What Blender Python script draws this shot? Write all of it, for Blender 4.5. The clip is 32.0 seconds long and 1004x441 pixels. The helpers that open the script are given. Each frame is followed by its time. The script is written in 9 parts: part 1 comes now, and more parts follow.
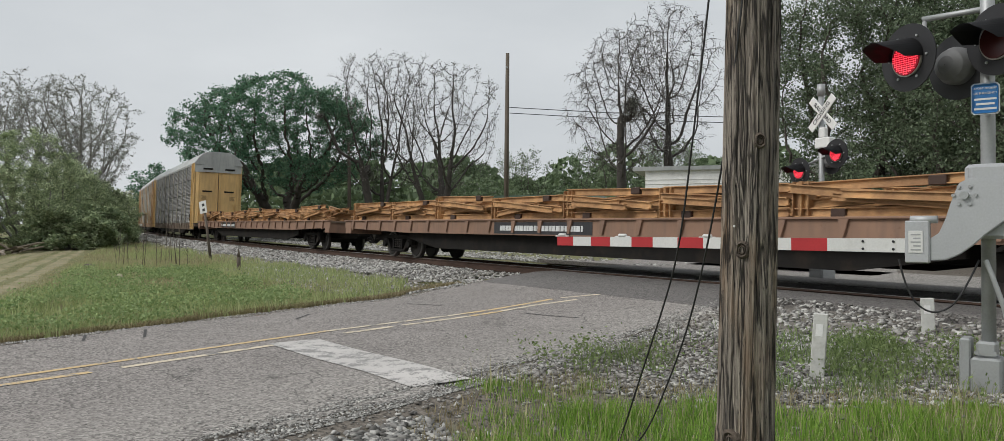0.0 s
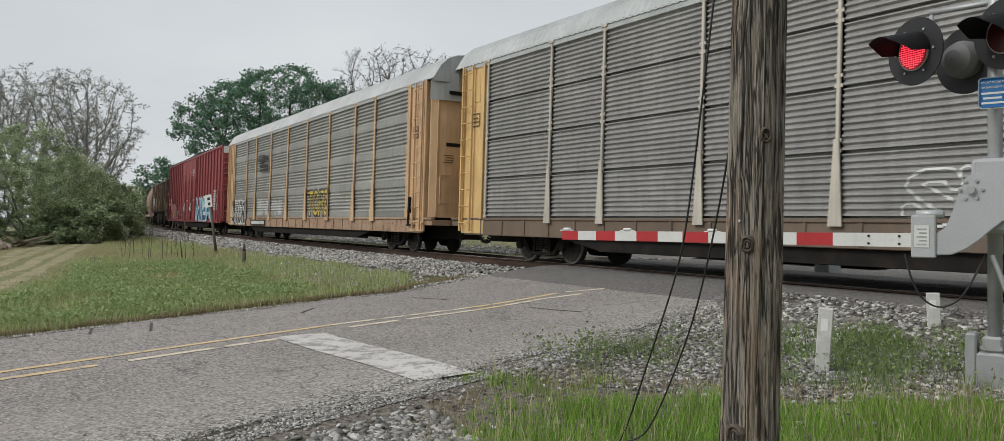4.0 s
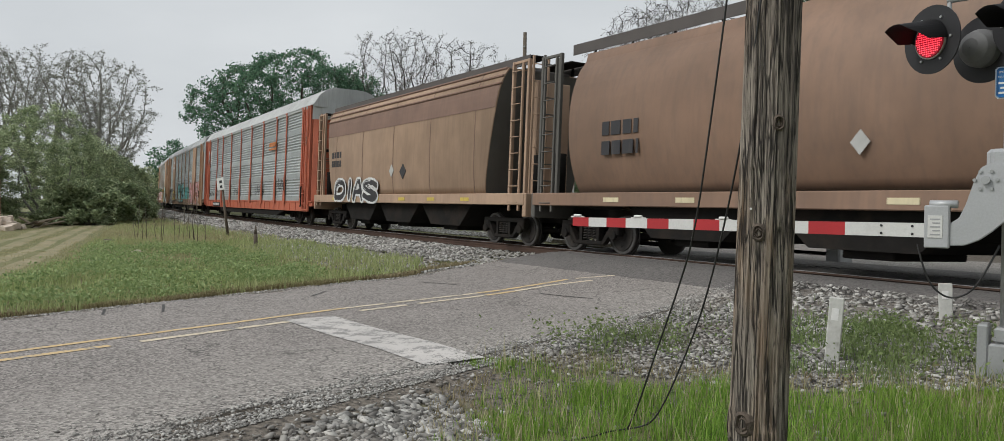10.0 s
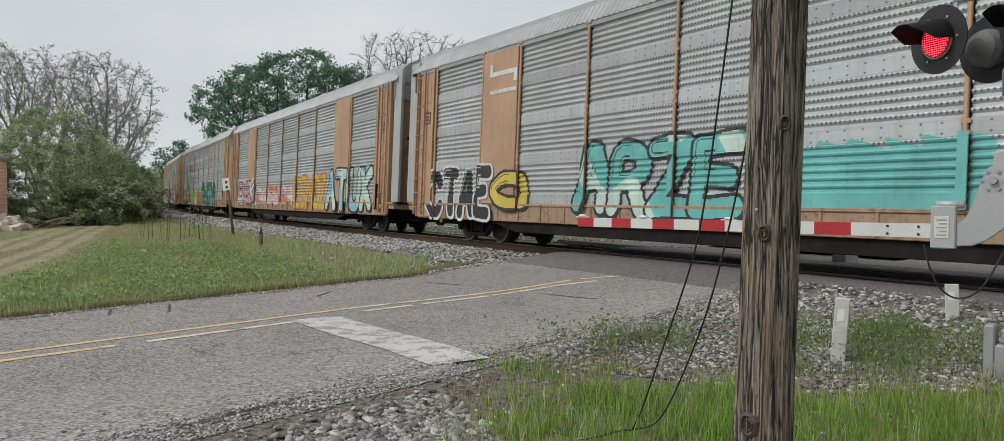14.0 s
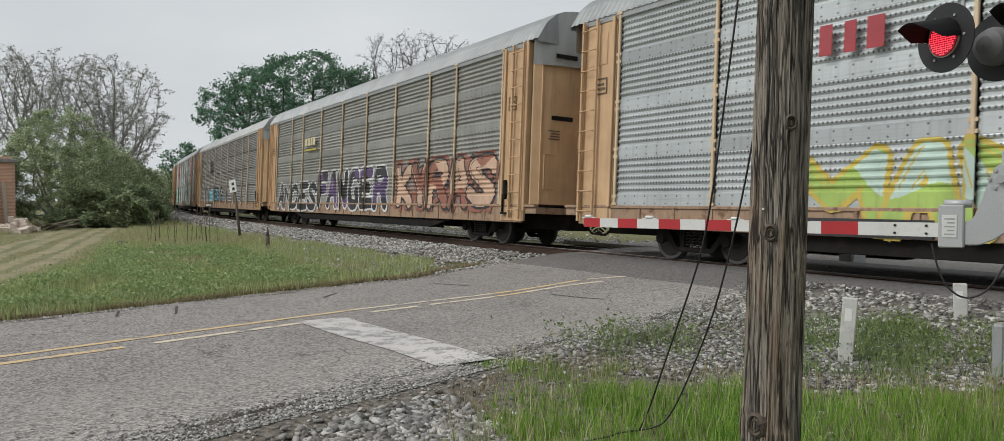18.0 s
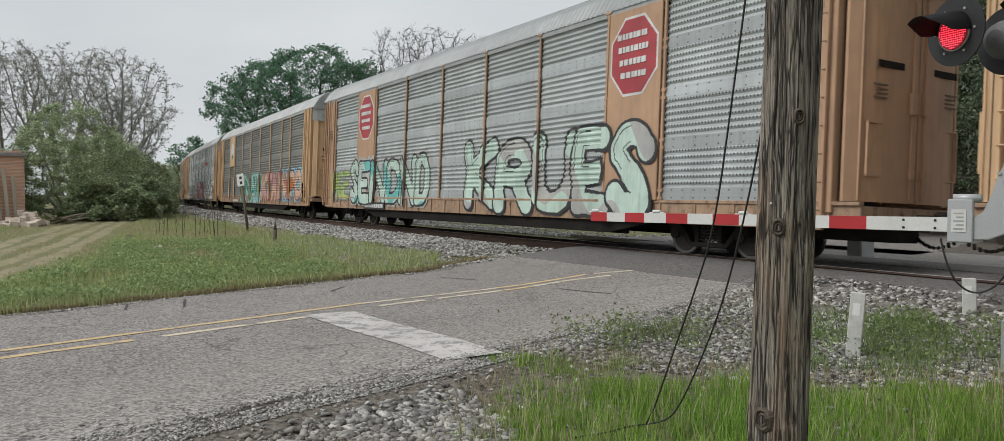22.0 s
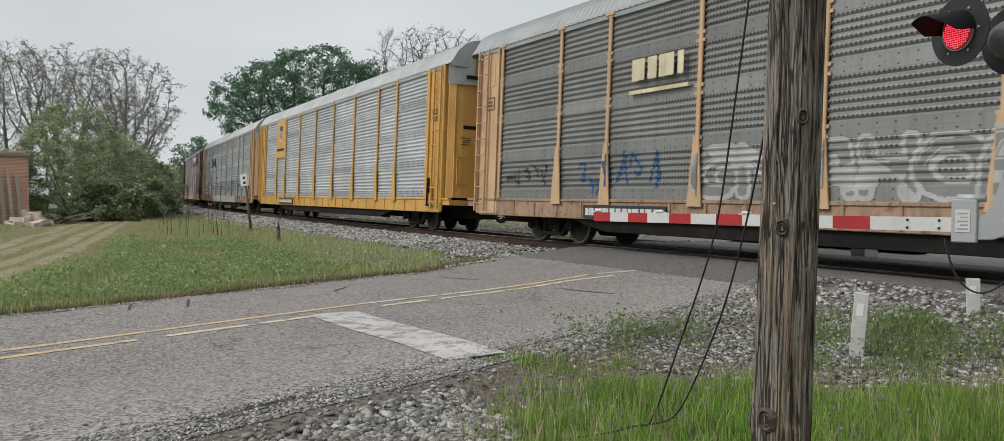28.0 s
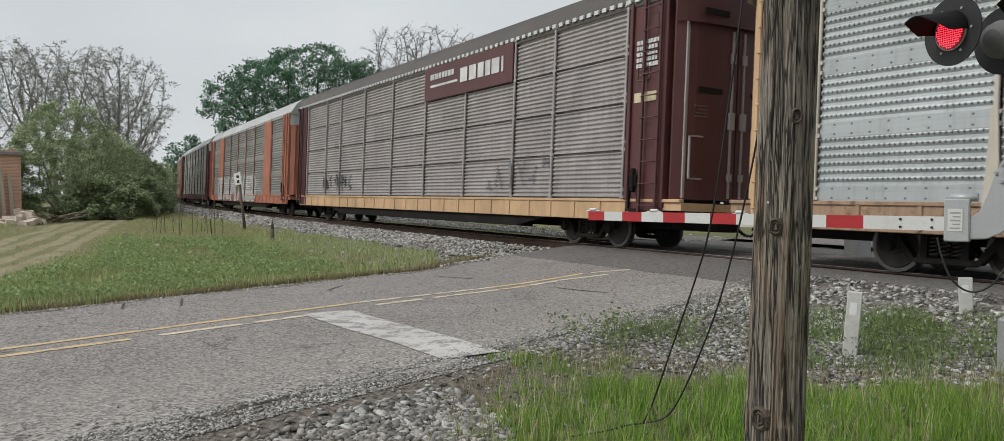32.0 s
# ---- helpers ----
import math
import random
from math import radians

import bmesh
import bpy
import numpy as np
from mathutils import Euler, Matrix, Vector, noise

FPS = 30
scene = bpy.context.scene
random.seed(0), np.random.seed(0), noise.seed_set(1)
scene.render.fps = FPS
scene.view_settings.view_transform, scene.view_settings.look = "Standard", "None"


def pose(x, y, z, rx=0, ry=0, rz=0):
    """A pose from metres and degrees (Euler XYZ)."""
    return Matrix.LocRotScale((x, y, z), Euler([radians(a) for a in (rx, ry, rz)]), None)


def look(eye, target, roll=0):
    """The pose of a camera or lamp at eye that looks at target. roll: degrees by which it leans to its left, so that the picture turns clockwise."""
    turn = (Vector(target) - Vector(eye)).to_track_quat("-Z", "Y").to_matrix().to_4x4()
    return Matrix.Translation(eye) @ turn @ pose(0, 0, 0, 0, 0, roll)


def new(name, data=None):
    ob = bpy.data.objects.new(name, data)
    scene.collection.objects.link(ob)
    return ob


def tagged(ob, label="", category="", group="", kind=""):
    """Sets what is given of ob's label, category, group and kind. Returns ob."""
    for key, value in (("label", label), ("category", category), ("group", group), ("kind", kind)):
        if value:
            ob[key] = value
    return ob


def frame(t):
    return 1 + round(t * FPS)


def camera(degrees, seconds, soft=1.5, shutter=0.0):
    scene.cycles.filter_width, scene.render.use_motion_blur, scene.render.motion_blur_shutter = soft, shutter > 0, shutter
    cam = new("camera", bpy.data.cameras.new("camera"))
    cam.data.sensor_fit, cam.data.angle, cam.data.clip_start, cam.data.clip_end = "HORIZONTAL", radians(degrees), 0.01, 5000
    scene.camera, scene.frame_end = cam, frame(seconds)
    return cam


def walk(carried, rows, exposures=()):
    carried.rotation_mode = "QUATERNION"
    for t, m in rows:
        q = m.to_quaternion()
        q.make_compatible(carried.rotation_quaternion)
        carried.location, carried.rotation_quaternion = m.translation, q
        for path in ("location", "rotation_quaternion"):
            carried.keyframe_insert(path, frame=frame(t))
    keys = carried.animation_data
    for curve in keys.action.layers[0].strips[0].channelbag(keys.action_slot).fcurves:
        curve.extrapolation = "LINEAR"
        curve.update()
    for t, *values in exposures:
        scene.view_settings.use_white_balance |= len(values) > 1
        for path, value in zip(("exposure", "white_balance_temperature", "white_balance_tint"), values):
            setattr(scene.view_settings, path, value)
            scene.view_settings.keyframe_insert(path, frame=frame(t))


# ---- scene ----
cam = camera(63.8, 32.0, 0.5, 0.05)
EYE = (0.0, 0.0, 1.239)
# seconds, view direction (x, y, z), lean in degrees
PATH = [
    (0, -0.8308, 0.5566, -0.0008, -0.33),
    (0.5, -0.8312, 0.5560, -0.0014, -0.32),
    (1, -0.8313, 0.5558, -0.0026, -0.32),
    (1.5, -0.8322, 0.5545, -0.0044, -0.34),
    (2, -0.8332, 0.5530, -0.0049, -0.34),
    (2.5, -0.8335, 0.5526, -0.0050, -0.32),
    (3, -0.8335, 0.5525, -0.0076, -0.30),
    (3.5, -0.8339, 0.5519, -0.0081, -0.25),
    (5.5, -0.8356, 0.5493, -0.0117, -0.52),
    (6, -0.8362, 0.5482, -0.0166, -0.59),
    (6.5, -0.8368, 0.5473, -0.0179, -0.61),
    (7, -0.8373, 0.5464, -0.0176, -0.59),
    (7.5, -0.8380, 0.5454, -0.0174, -0.58),
    (8, -0.8386, 0.5445, -0.0177, -0.38),
    (8.5, -0.8393, 0.5433, -0.0206, -0.11),
    (9, -0.8401, 0.5420, -0.0219, 0.22),
    (9.5, -0.8406, 0.5411, -0.0234, 0.27),
    (10, -0.8410, 0.5404, -0.0257, 0.30),
    (10.5, -0.8412, 0.5400, -0.0269, 0.35),
    (11, -0.8414, 0.5398, -0.0268, 0.35),
    (11.5, -0.8416, 0.5394, -0.0265, 0.37),
    (12, -0.8419, 0.5390, -0.0263, 0.33),
    (12.5, -0.8423, 0.5384, -0.0263, 0.32),
    (13, -0.8428, 0.5375, -0.0263, 0.32),
    (13.5, -0.8438, 0.5360, -0.0260, 0.32),
    (14, -0.8444, 0.5352, -0.0253, 0.31),
    (14.5, -0.8448, 0.5344, -0.0250, 0.32),
    (16.5, -0.8464, 0.5320, -0.0249, 0.17),
    (17, -0.8471, 0.5309, -0.0245, 0.13),
    (17.5, -0.8476, 0.5301, -0.0241, 0.12),
    (18, -0.8484, 0.5289, -0.0245, 0.09),
    (18.5, -0.8486, 0.5285, -0.0242, 0.12),
    (19, -0.8491, 0.5277, -0.0239, 0.09),
    (19.5, -0.8495, 0.5271, -0.0242, 0.10),
    (20, -0.8503, 0.5257, -0.0257, 0.13),
    (20.5, -0.8508, 0.5247, -0.0279, 0.13),
    (21, -0.8515, 0.5236, -0.0279, 0.12),
    (21.5, -0.8523, 0.5222, -0.0299, 0.14),
    (22, -0.8527, 0.5214, -0.0318, 0.13),
    (22.5, -0.8530, 0.5209, -0.0322, 0.13),
    (23, -0.8535, 0.5201, -0.0327, 0.11),
    (23.5, -0.8533, 0.5205, -0.0325, 0.13),
    (24, -0.8537, 0.5198, -0.0330, 0.12),
    (24.5, -0.8538, 0.5195, -0.0330, 0.12),
    (25, -0.8532, 0.5205, -0.0330, 0.12),
    (25.5, -0.8532, 0.5205, -0.0324, 0.14),
    (27.5, -0.8543, 0.5189, -0.0320, 0.14),
    (28, -0.8547, 0.5182, -0.0318, 0.14),
    (28.5, -0.8537, 0.5198, -0.0323, 0.13),
    (29, -0.8493, 0.5269, -0.0328, 0.15),
    (29.5, -0.8483, 0.5284, -0.0331, 0.17),
    (30, -0.8489, 0.5275, -0.0330, 0.18),
    (30.5, -0.8495, 0.5266, -0.0330, 0.19),
    (31, -0.8502, 0.5255, -0.0322, 0.18),
    (31.5, -0.8506, 0.5248, -0.0323, 0.16),
    (32, -0.8510, 0.5241, -0.0330, 0.18),
]
walk(cam, [(t, look(EYE, (EYE[0] + a * 50, EYE[1] + b * 50, EYE[2] + c * 50), r)) for t, a, b, c, r in PATH])

# ---- light ----
world = bpy.data.worlds.new("sky")
scene.world = world
world.use_nodes = True
wn, wl = world.node_tree.nodes, world.node_tree.links
wn.clear()
SUN_EL, SUN_ROT = radians(42), radians(196)
sky = wn.new("ShaderNodeTexSky")
sky.sky_type, sky.sun_disc, sky.sun_elevation, sky.sun_rotation = "NISHITA", False, SUN_EL, SUN_ROT
sky.air_density, sky.dust_density = 1.0, 4.0
hs = wn.new("ShaderNodeHueSaturation")
hs.inputs["Saturation"].default_value = 0.15
wl.new(sky.outputs[0], hs.inputs["Color"])
tc = wn.new("ShaderNodeTexCoord")
mp = wn.new("ShaderNodeMapping")
mp.inputs["Scale"].default_value = (1.0, 1.0, 3.0)
cl = wn.new("ShaderNodeTexNoise")
cl.inputs["Scale"].default_value, cl.inputs["Detail"].default_value = 2.2, 5.0
cr = wn.new("ShaderNodeValToRGB")
cr.color_ramp.elements[0].position, cr.color_ramp.elements[1].position = 0.3, 0.75
cr.color_ramp.elements[0].color = (4.5, 4.78, 5.02, 1)
cr.color_ramp.elements[1].color = (5.78, 6.03, 6.22, 1)
wl.new(tc.outputs["Generated"], mp.inputs["Vector"])
wl.new(mp.outputs[0], cl.inputs["Vector"])
wl.new(cl.outputs["Fac"], cr.inputs["Fac"])
mx = wn.new("ShaderNodeMixRGB")
mx.inputs[0].default_value = 0.88
wl.new(hs.outputs[0], mx.inputs[1])
wl.new(cr.outputs[0], mx.inputs[2])
bg = wn.new("ShaderNodeBackground")
bg.inputs["Strength"].default_value = 0.1
wo = wn.new("ShaderNodeOutputWorld")
wl.new(mx.outputs[0], bg.inputs["Color"])
wl.new(bg.outputs[0], wo.inputs["Surface"])
sun = new("sun", bpy.data.lights.new("sun", "SUN"))
sun.data.energy, sun.data.angle, sun.data.color = 1.5, radians(25), (1.0, 0.975, 0.94)
sun.matrix_world = look((0, 0, 50), (math.sin(SUN_ROT) * -55, math.cos(SUN_ROT) * -55, 0))
scene.view_settings.exposure = 0.38


# ---- materials ----
class Nodes:
    def __init__(self, name):
        self.m = bpy.data.materials.new(name)
        self.m.use_nodes = True
        self.n, self.l = self.m.node_tree.nodes, self.m.node_tree.links
        self.bsdf = self.n["Principled BSDF"]

    def add(self, kind, **kw):
        nd = self.n.new(kind)
        for k, v in kw.items():
            nd.inputs[k.replace("_", " ")].default_value = v
        return nd

    def link(self, a, b):
        self.l.new(a, b)

    def math(self, op, a, b=None, clamp=False):
        nd = self.n.new("ShaderNodeMath")
        nd.operation, nd.use_clamp = op, clamp
        for i, v in enumerate((a, b)):
            if v is None:
                continue
            if isinstance(v, (int, float)):
                nd.inputs[i].default_value = v
            else:
                self.l.new(v, nd.inputs[i])
        return nd.outputs[0]

    def mix(self, fac, a, b, mode="MIX"):
        nd = self.n.new("ShaderNodeMixRGB")
        nd.blend_type = mode
        for i, v in enumerate((fac, a, b)):
            if isinstance(v, (int, float)):
                nd.inputs[i].default_value = v
            elif isinstance(v, (tuple, list)):
                nd.inputs[i].default_value = (*v[:3], 1)
            else:
                self.l.new(v, nd.inputs[i])
        return nd.outputs[0]

    def coords(self, scale=(1, 1, 1), shift=True):
        tc = self.n.new("ShaderNodeTexCoord")
        mp = self.n.new("ShaderNodeMapping")
        mp.inputs["Scale"].default_value = scale
        self.l.new(tc.outputs["Object"], mp.inputs["Vector"])
        if shift:
            oi = self.n.new("ShaderNodeObjectInfo")
            cx = self.n.new("ShaderNodeCombineXYZ")
            r = self.math("MULTIPLY", oi.outputs["Random"], 37.0)
            for i in range(3):
                self.l.new(r, cx.inputs[i])
            self.l.new(cx.outputs[0], mp.inputs["Location"])
        return mp.outputs[0]

    def noise(self, vec, scale, detail=4.0, rough=0.55):
        nd = self.add("ShaderNodeTexNoise", Scale=scale, Detail=detail, Roughness=rough)
        self.l.new(vec, nd.inputs["Vector"])
        return nd.outputs["Fac"]

    def ramp(self, fac, lo, hi):
        nd = self.n.new("ShaderNodeMapRange")
        nd.inputs["From Min"].default_value, nd.inputs["From Max"].default_value = lo, hi
        self.l.new(fac, nd.inputs["Value"])
        return nd.outputs[0]

    def bump(self, height, strength, dist):
        nd = self.add("ShaderNodeBump", Strength=strength, Distance=dist)
        self.l.new(height, nd.inputs["Height"])
        self.l.new(nd.outputs[0], self.bsdf.inputs["Normal"])

    def done(self, color, rough, metal=0.0):
        for v, k in ((color, "Base Color"), (rough, "Roughness"), (metal, "Metallic")):
            if isinstance(v, (int, float)):
                self.bsdf.inputs[k].default_value = v
            elif isinstance(v, (tuple, list)):
                self.bsdf.inputs[k].default_value = (*v[:3], 1)
            else:
                self.l.new(v, self.bsdf.inputs[k])
        return self.m


def surface(name, color, rough=0.7, metal=0.0, var=0.25, scale=3.0, fine=40.0, bump=0.15, dist=0.004, second=None, amount=0.5, stretch=(1, 1, 1)):
    """Two scales of variation; `second` is a stain colour that comes in patches."""
    k = Nodes(name)
    v = k.coords(stretch)
    a, b = k.noise(v, scale), k.noise(v, fine, 3.0)
    dark = [c * (1 - var) for c in color]
    lite = [min(1, c * (1 + var)) for c in color]
    col = k.mix(k.ramp(a, 0.3, 0.7), dark, lite)
    if second:
        p = k.noise(v, scale * 0.7 + 0.3, 6.0, 0.65)
        col = k.mix(k.math("MULTIPLY", k.ramp(p, 0.62 - 0.3 * amount, 0.78 - 0.2 * amount), 0.9, True), col, second)
    col = k.mix(0.35, col, k.mix(b, [c * 0.6 for c in color], [min(1, c * 1.3) for c in color]))
    if bump:
        k.bump(b, bump, dist)
    return k.done(col, rough, metal)


def paint(name, color, rough=0.55, grime=0.5, rust=0.15, streak=True, metal=0.0):
    """Weathered vehicle paint: grime in vertical runs, rust spots."""
    k = Nodes(name)
    v = k.coords((1, 1, 1))
    vs = k.coords((3.0, 3.0, 0.35))
    base = k.mix(k.ramp(k.noise(v, 0.9), 0.25, 0.75), [c * 0.8 for c in color], [min(1, c * 1.15) for c in color])
    run = k.noise(vs, 2.5, 6.0, 0.65) if streak else k.noise(v, 2.5, 6.0)
    base = k.mix(k.math("MULTIPLY", k.ramp(run, 0.45, 0.8), grime, True), base, [0.35 * c + 0.035 for c in color])
    spots = k.noise(v, 6.0, 8.0, 0.7)
    base = k.mix(k.math("MULTIPLY", k.ramp(spots, 0.72 - 0.3 * rust, 0.85 - 0.25 * rust), min(1.0, rust * 3), True), base, (0.13, 0.06, 0.03))
    k.bump(k.noise(v, 60.0, 2.0), 0.06, 0.003)
    return k.done(base, rough, metal)


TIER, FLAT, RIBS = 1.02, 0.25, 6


def perforated(name, tone, dark=0.55, holes=0.8, grime=0.4, tint=None, band=False):
    """Galvanised side sheet in tiers: a bolted flat band, then ribs with punched slots."""
    k = Nodes(name)
    v = k.coords((1, 1, 1))
    tcn = k.n.new("ShaderNodeTexCoord")
    sx = k.n.new("ShaderNodeSeparateXYZ")
    k.l.new(tcn.outputs["Object"], sx.inputs[0])
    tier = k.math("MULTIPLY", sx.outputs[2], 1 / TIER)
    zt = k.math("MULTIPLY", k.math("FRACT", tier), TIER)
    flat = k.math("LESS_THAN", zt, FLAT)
    rib = k.math("FRACT", k.math("MULTIPLY", k.math("SUBTRACT", zt, FLAT), RIBS / (TIER - FLAT)))
    fx = k.math("ABSOLUTE", k.math("SUBTRACT", k.math("FRACT", k.math("MULTIPLY", sx.outputs[0], 1 / (0.11 if band else 0.085))), 0.5))
    row = k.math("LESS_THAN", k.math("ABSOLUTE", k.math("SUBTRACT", rib, 0.76)), 0.17)
    hole = k.math("MULTIPLY", k.math("MULTIPLY", k.math("LESS_THAN", fx, 0.20), row), holes)
    hole = k.math("MULTIPLY", hole, k.math("SUBTRACT", 1.0, flat))
    if band:
        # bright sheets are punched in the flat bands alone, two rows of round holes
        fz = k.math("ABSOLUTE", k.math("SUBTRACT", k.math("FRACT", k.math("MULTIPLY", zt, 1 / 0.085)), 0.5))
        d = k.math("ADD", k.math("MULTIPLY", fx, fx), k.math("MULTIPLY", fz, fz))
        hole = k.math("MULTIPLY", k.math("MULTIPLY", k.math("LESS_THAN", d, 0.07), flat), 0.9)
    # bolt heads along both edges of the flat band
    bx = k.math("ABSOLUTE", k.math("SUBTRACT", k.math("FRACT", k.math("MULTIPLY", sx.outputs[0], 1 / 0.31)), 0.5))
    bz = k.math("ABSOLUTE", k.math("SUBTRACT", k.math("ABSOLUTE", k.math("SUBTRACT", zt, FLAT / 2)), 0.075))
    bd = k.math("ADD", k.math("POWER", k.math("MULTIPLY", bx, 0.31), 2.0), k.math("POWER", bz, 2.0))
    bolt = k.math("MULTIPLY", k.math("LESS_THAN", bd, 0.00035), k.math("MULTIPLY", flat, 0.0 if band else 0.75))
    base = k.mix(k.ramp(k.noise(v, 0.9), 0.3, 0.7), [c * 0.86 for c in tone], [min(1, c * 1.12) for c in tone])
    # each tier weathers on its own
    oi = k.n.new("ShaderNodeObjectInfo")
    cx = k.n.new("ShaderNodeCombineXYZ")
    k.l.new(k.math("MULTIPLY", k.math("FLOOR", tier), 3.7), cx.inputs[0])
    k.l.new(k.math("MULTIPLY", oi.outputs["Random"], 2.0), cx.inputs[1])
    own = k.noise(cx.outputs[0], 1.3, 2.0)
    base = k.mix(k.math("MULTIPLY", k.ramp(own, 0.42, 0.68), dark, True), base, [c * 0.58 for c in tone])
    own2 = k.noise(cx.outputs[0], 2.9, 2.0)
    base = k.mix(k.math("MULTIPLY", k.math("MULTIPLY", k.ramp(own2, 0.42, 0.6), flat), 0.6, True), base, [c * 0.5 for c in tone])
    # thin lengthwise scratches and dirt lines, then runs from above
    base = k.mix(k.math("MULTIPLY", k.ramp(k.noise(k.coords((0.5, 0.5, 26.0)), 1.0, 3.0), 0.5, 0.72), 0.35, True), base, [c * 0.5 for c in tone])
    run = k.noise(k.coords((6.0, 6.0, 0.3)), 2.0, 6.0, 0.65)
    base = k.mix(k.math("MULTIPLY", k.ramp(run, 0.5, 0.78), grime, True), base, tint or [0.10, 0.085, 0.07])
    base = k.mix(bolt, base, (0.03, 0.03, 0.03))
    base = k.mix(hole, base, (0.015, 0.015, 0.015))
    k.bump(k.noise(v, 50.0, 2.0), 0.08, 0.003)
    return k.done(base, 0.45, 0.35)


def gloss_emit(name, color, power):
    k = Nodes(name)
    k.bsdf.inputs["Emission Color"].default_value = (*color, 1)
    k.bsdf.inputs["Emission Strength"].default_value = power
    return k.done(color, 0.25)


M = {}
M["black_steel"] = surface("black_steel", (0.014, 0.013, 0.012), 0.85, 0.0, 0.35, 2.0, 30.0, 0.2, 0.004, (0.035, 0.026, 0.02), 0.4)
M["black_steel"].node_tree.nodes["Principled BSDF"].inputs["Specular IOR Level"].default_value = 0.15
M["rail_side"] = surface("rail_steel_rusty", (0.075, 0.045, 0.032), 0.7, 0.3, 0.3, 2.0, 60.0, 0.2)
M["rail_top"] = surface("rail_steel_polished", (0.60, 0.60, 0.60), 0.38, 0.6, 0.12, 5.0, 80.0, 0.04)
M["tie"] = surface("creosoted_wood", (0.07, 0.055, 0.045), 0.9, 0.0, 0.35, 3.0, 40.0, 0.5, 0.01, stretch=(1, 6, 6))
M["stone"] = None
M["wheel"] = surface("wheel_steel", (0.032, 0.028, 0.025), 0.7, 0.2, 0.3, 3.0, 40.0, 0.15, 0.004, (0.07, 0.05, 0.035), 0.3)
M["tread"] = surface("wheel_tread", (0.12, 0.115, 0.11), 0.4, 0.7, 0.15, 3.0)
M["galv"] = surface("galvanised_metal", (0.36, 0.37, 0.37), 0.5, 0.4, 0.12, 2.0, 50.0, 0.05, 0.002, (0.25, 0.25, 0.24), 0.3)
M["alu_paint"] = surface("silver_gate_paint", (0.42, 0.43, 0.44), 0.45, 0.25, 0.08, 2.0, 60.0, 0.04, 0.002, (0.3, 0.3, 0.29), 0.2)
M["black_plastic"] = surface("black_signal_plastic", (0.014, 0.014, 0.016), 0.6, 0.0, 0.2, 3.0, 50.0, 0.03)
M["white_film"] = surface("white_reflective_film", (0.62, 0.62, 0.6), 0.4, 0.0, 0.06, 3.0, 60.0, 0.03, 0.002, (0.45, 0.44, 0.42), 0.15)
M["red_film"] = surface("red_reflective_film", (0.42, 0.025, 0.03), 0.4, 0.0, 0.1, 3.0, 60.0, 0.03)
M["blue_film"] = surface("blue_sign_film", (0.02, 0.13, 0.33), 0.4, 0.0, 0.1, 3.0)
M["white_paint"] = surface("white_paint", (0.7, 0.7, 0.68), 0.6, 0.0, 0.08, 2.0, 40.0, 0.05)
M["lens_rim"] = surface("lens_rim", (0.3, 0.27, 0.24), 0.5, 0.3, 0.1)
M["cable"] = surface("black_cable", (0.02, 0.02, 0.02), 0.6, 0.0, 0.1)


# ---- helpers of this scene ----
def ob_of(name, bm, mats, parent=None, label=""):
    me = bpy.data.meshes.new(name)
    bm.to_mesh(me)
    bm.free()
    for m in mats if isinstance(mats, (list, tuple)) else [mats]:
        me.materials.append(m)
    o = new(name, me)
    if parent:
        o.parent = parent
    if label:
        o["label"] = label
    return o


def part(name, bm, material, parent, label=""):
    return ob_of(name, bm, material, parent, label)


def reuse(name, mesh, parent, at=(0, 0, 0), rz=0.0, label="", material=None, rx=0.0, ry=0.0):
    """Another object on a shared mesh."""
    o = new(name, mesh)
    o.parent = parent
    o.location = at
    o.rotation_euler = (rx, ry, rz)
    if material:
        o.material_slots[0].link = "OBJECT"
        o.material_slots[0].material = material
    if label:
        o["label"] = label
    return o


def mesh_of(name, verts, faces, mats, idx=None, smooth=False):
    me = bpy.data.meshes.new(name)
    me.from_pydata([tuple(map(float, v)) for v in verts], [], [tuple(map(int, f)) for f in faces])
    for m in mats if isinstance(mats, (list, tuple)) else [mats]:
        me.materials.append(m)
    if idx is not None:
        me.polygons.foreach_set("material_index", np.asarray(idx, dtype=np.int32))
    if smooth:
        me.polygons.foreach_set("use_smooth", np.ones(len(me.polygons), dtype=bool))
    me.update()
    return me


def empty(name, m=None):
    o = new(name)
    o.empty_display_size = 0.3
    if m is not None:
        o.matrix_world = m
    return o


def box(bm, x0, x1, y0, y1, z0, z1, bev=0.0, mat=0):
    r = bmesh.ops.create_cube(bm, size=1.0)
    vs = r["verts"]
    bmesh.ops.scale(bm, vec=(x1 - x0, y1 - y0, z1 - z0), verts=vs)
    bmesh.ops.translate(bm, vec=((x0 + x1) / 2, (y0 + y1) / 2, (z0 + z1) / 2), verts=vs)
    fs = {f for v in vs for f in v.link_faces}
    for f in fs:
        f.material_index = mat
    if bev:
        es = {e for v in vs for e in v.link_edges}
        r = bmesh.ops.bevel(bm, geom=list(es), offset=bev, segments=1, affect="EDGES", profile=0.5)
        for f in r["faces"]:
            f.material_index = mat


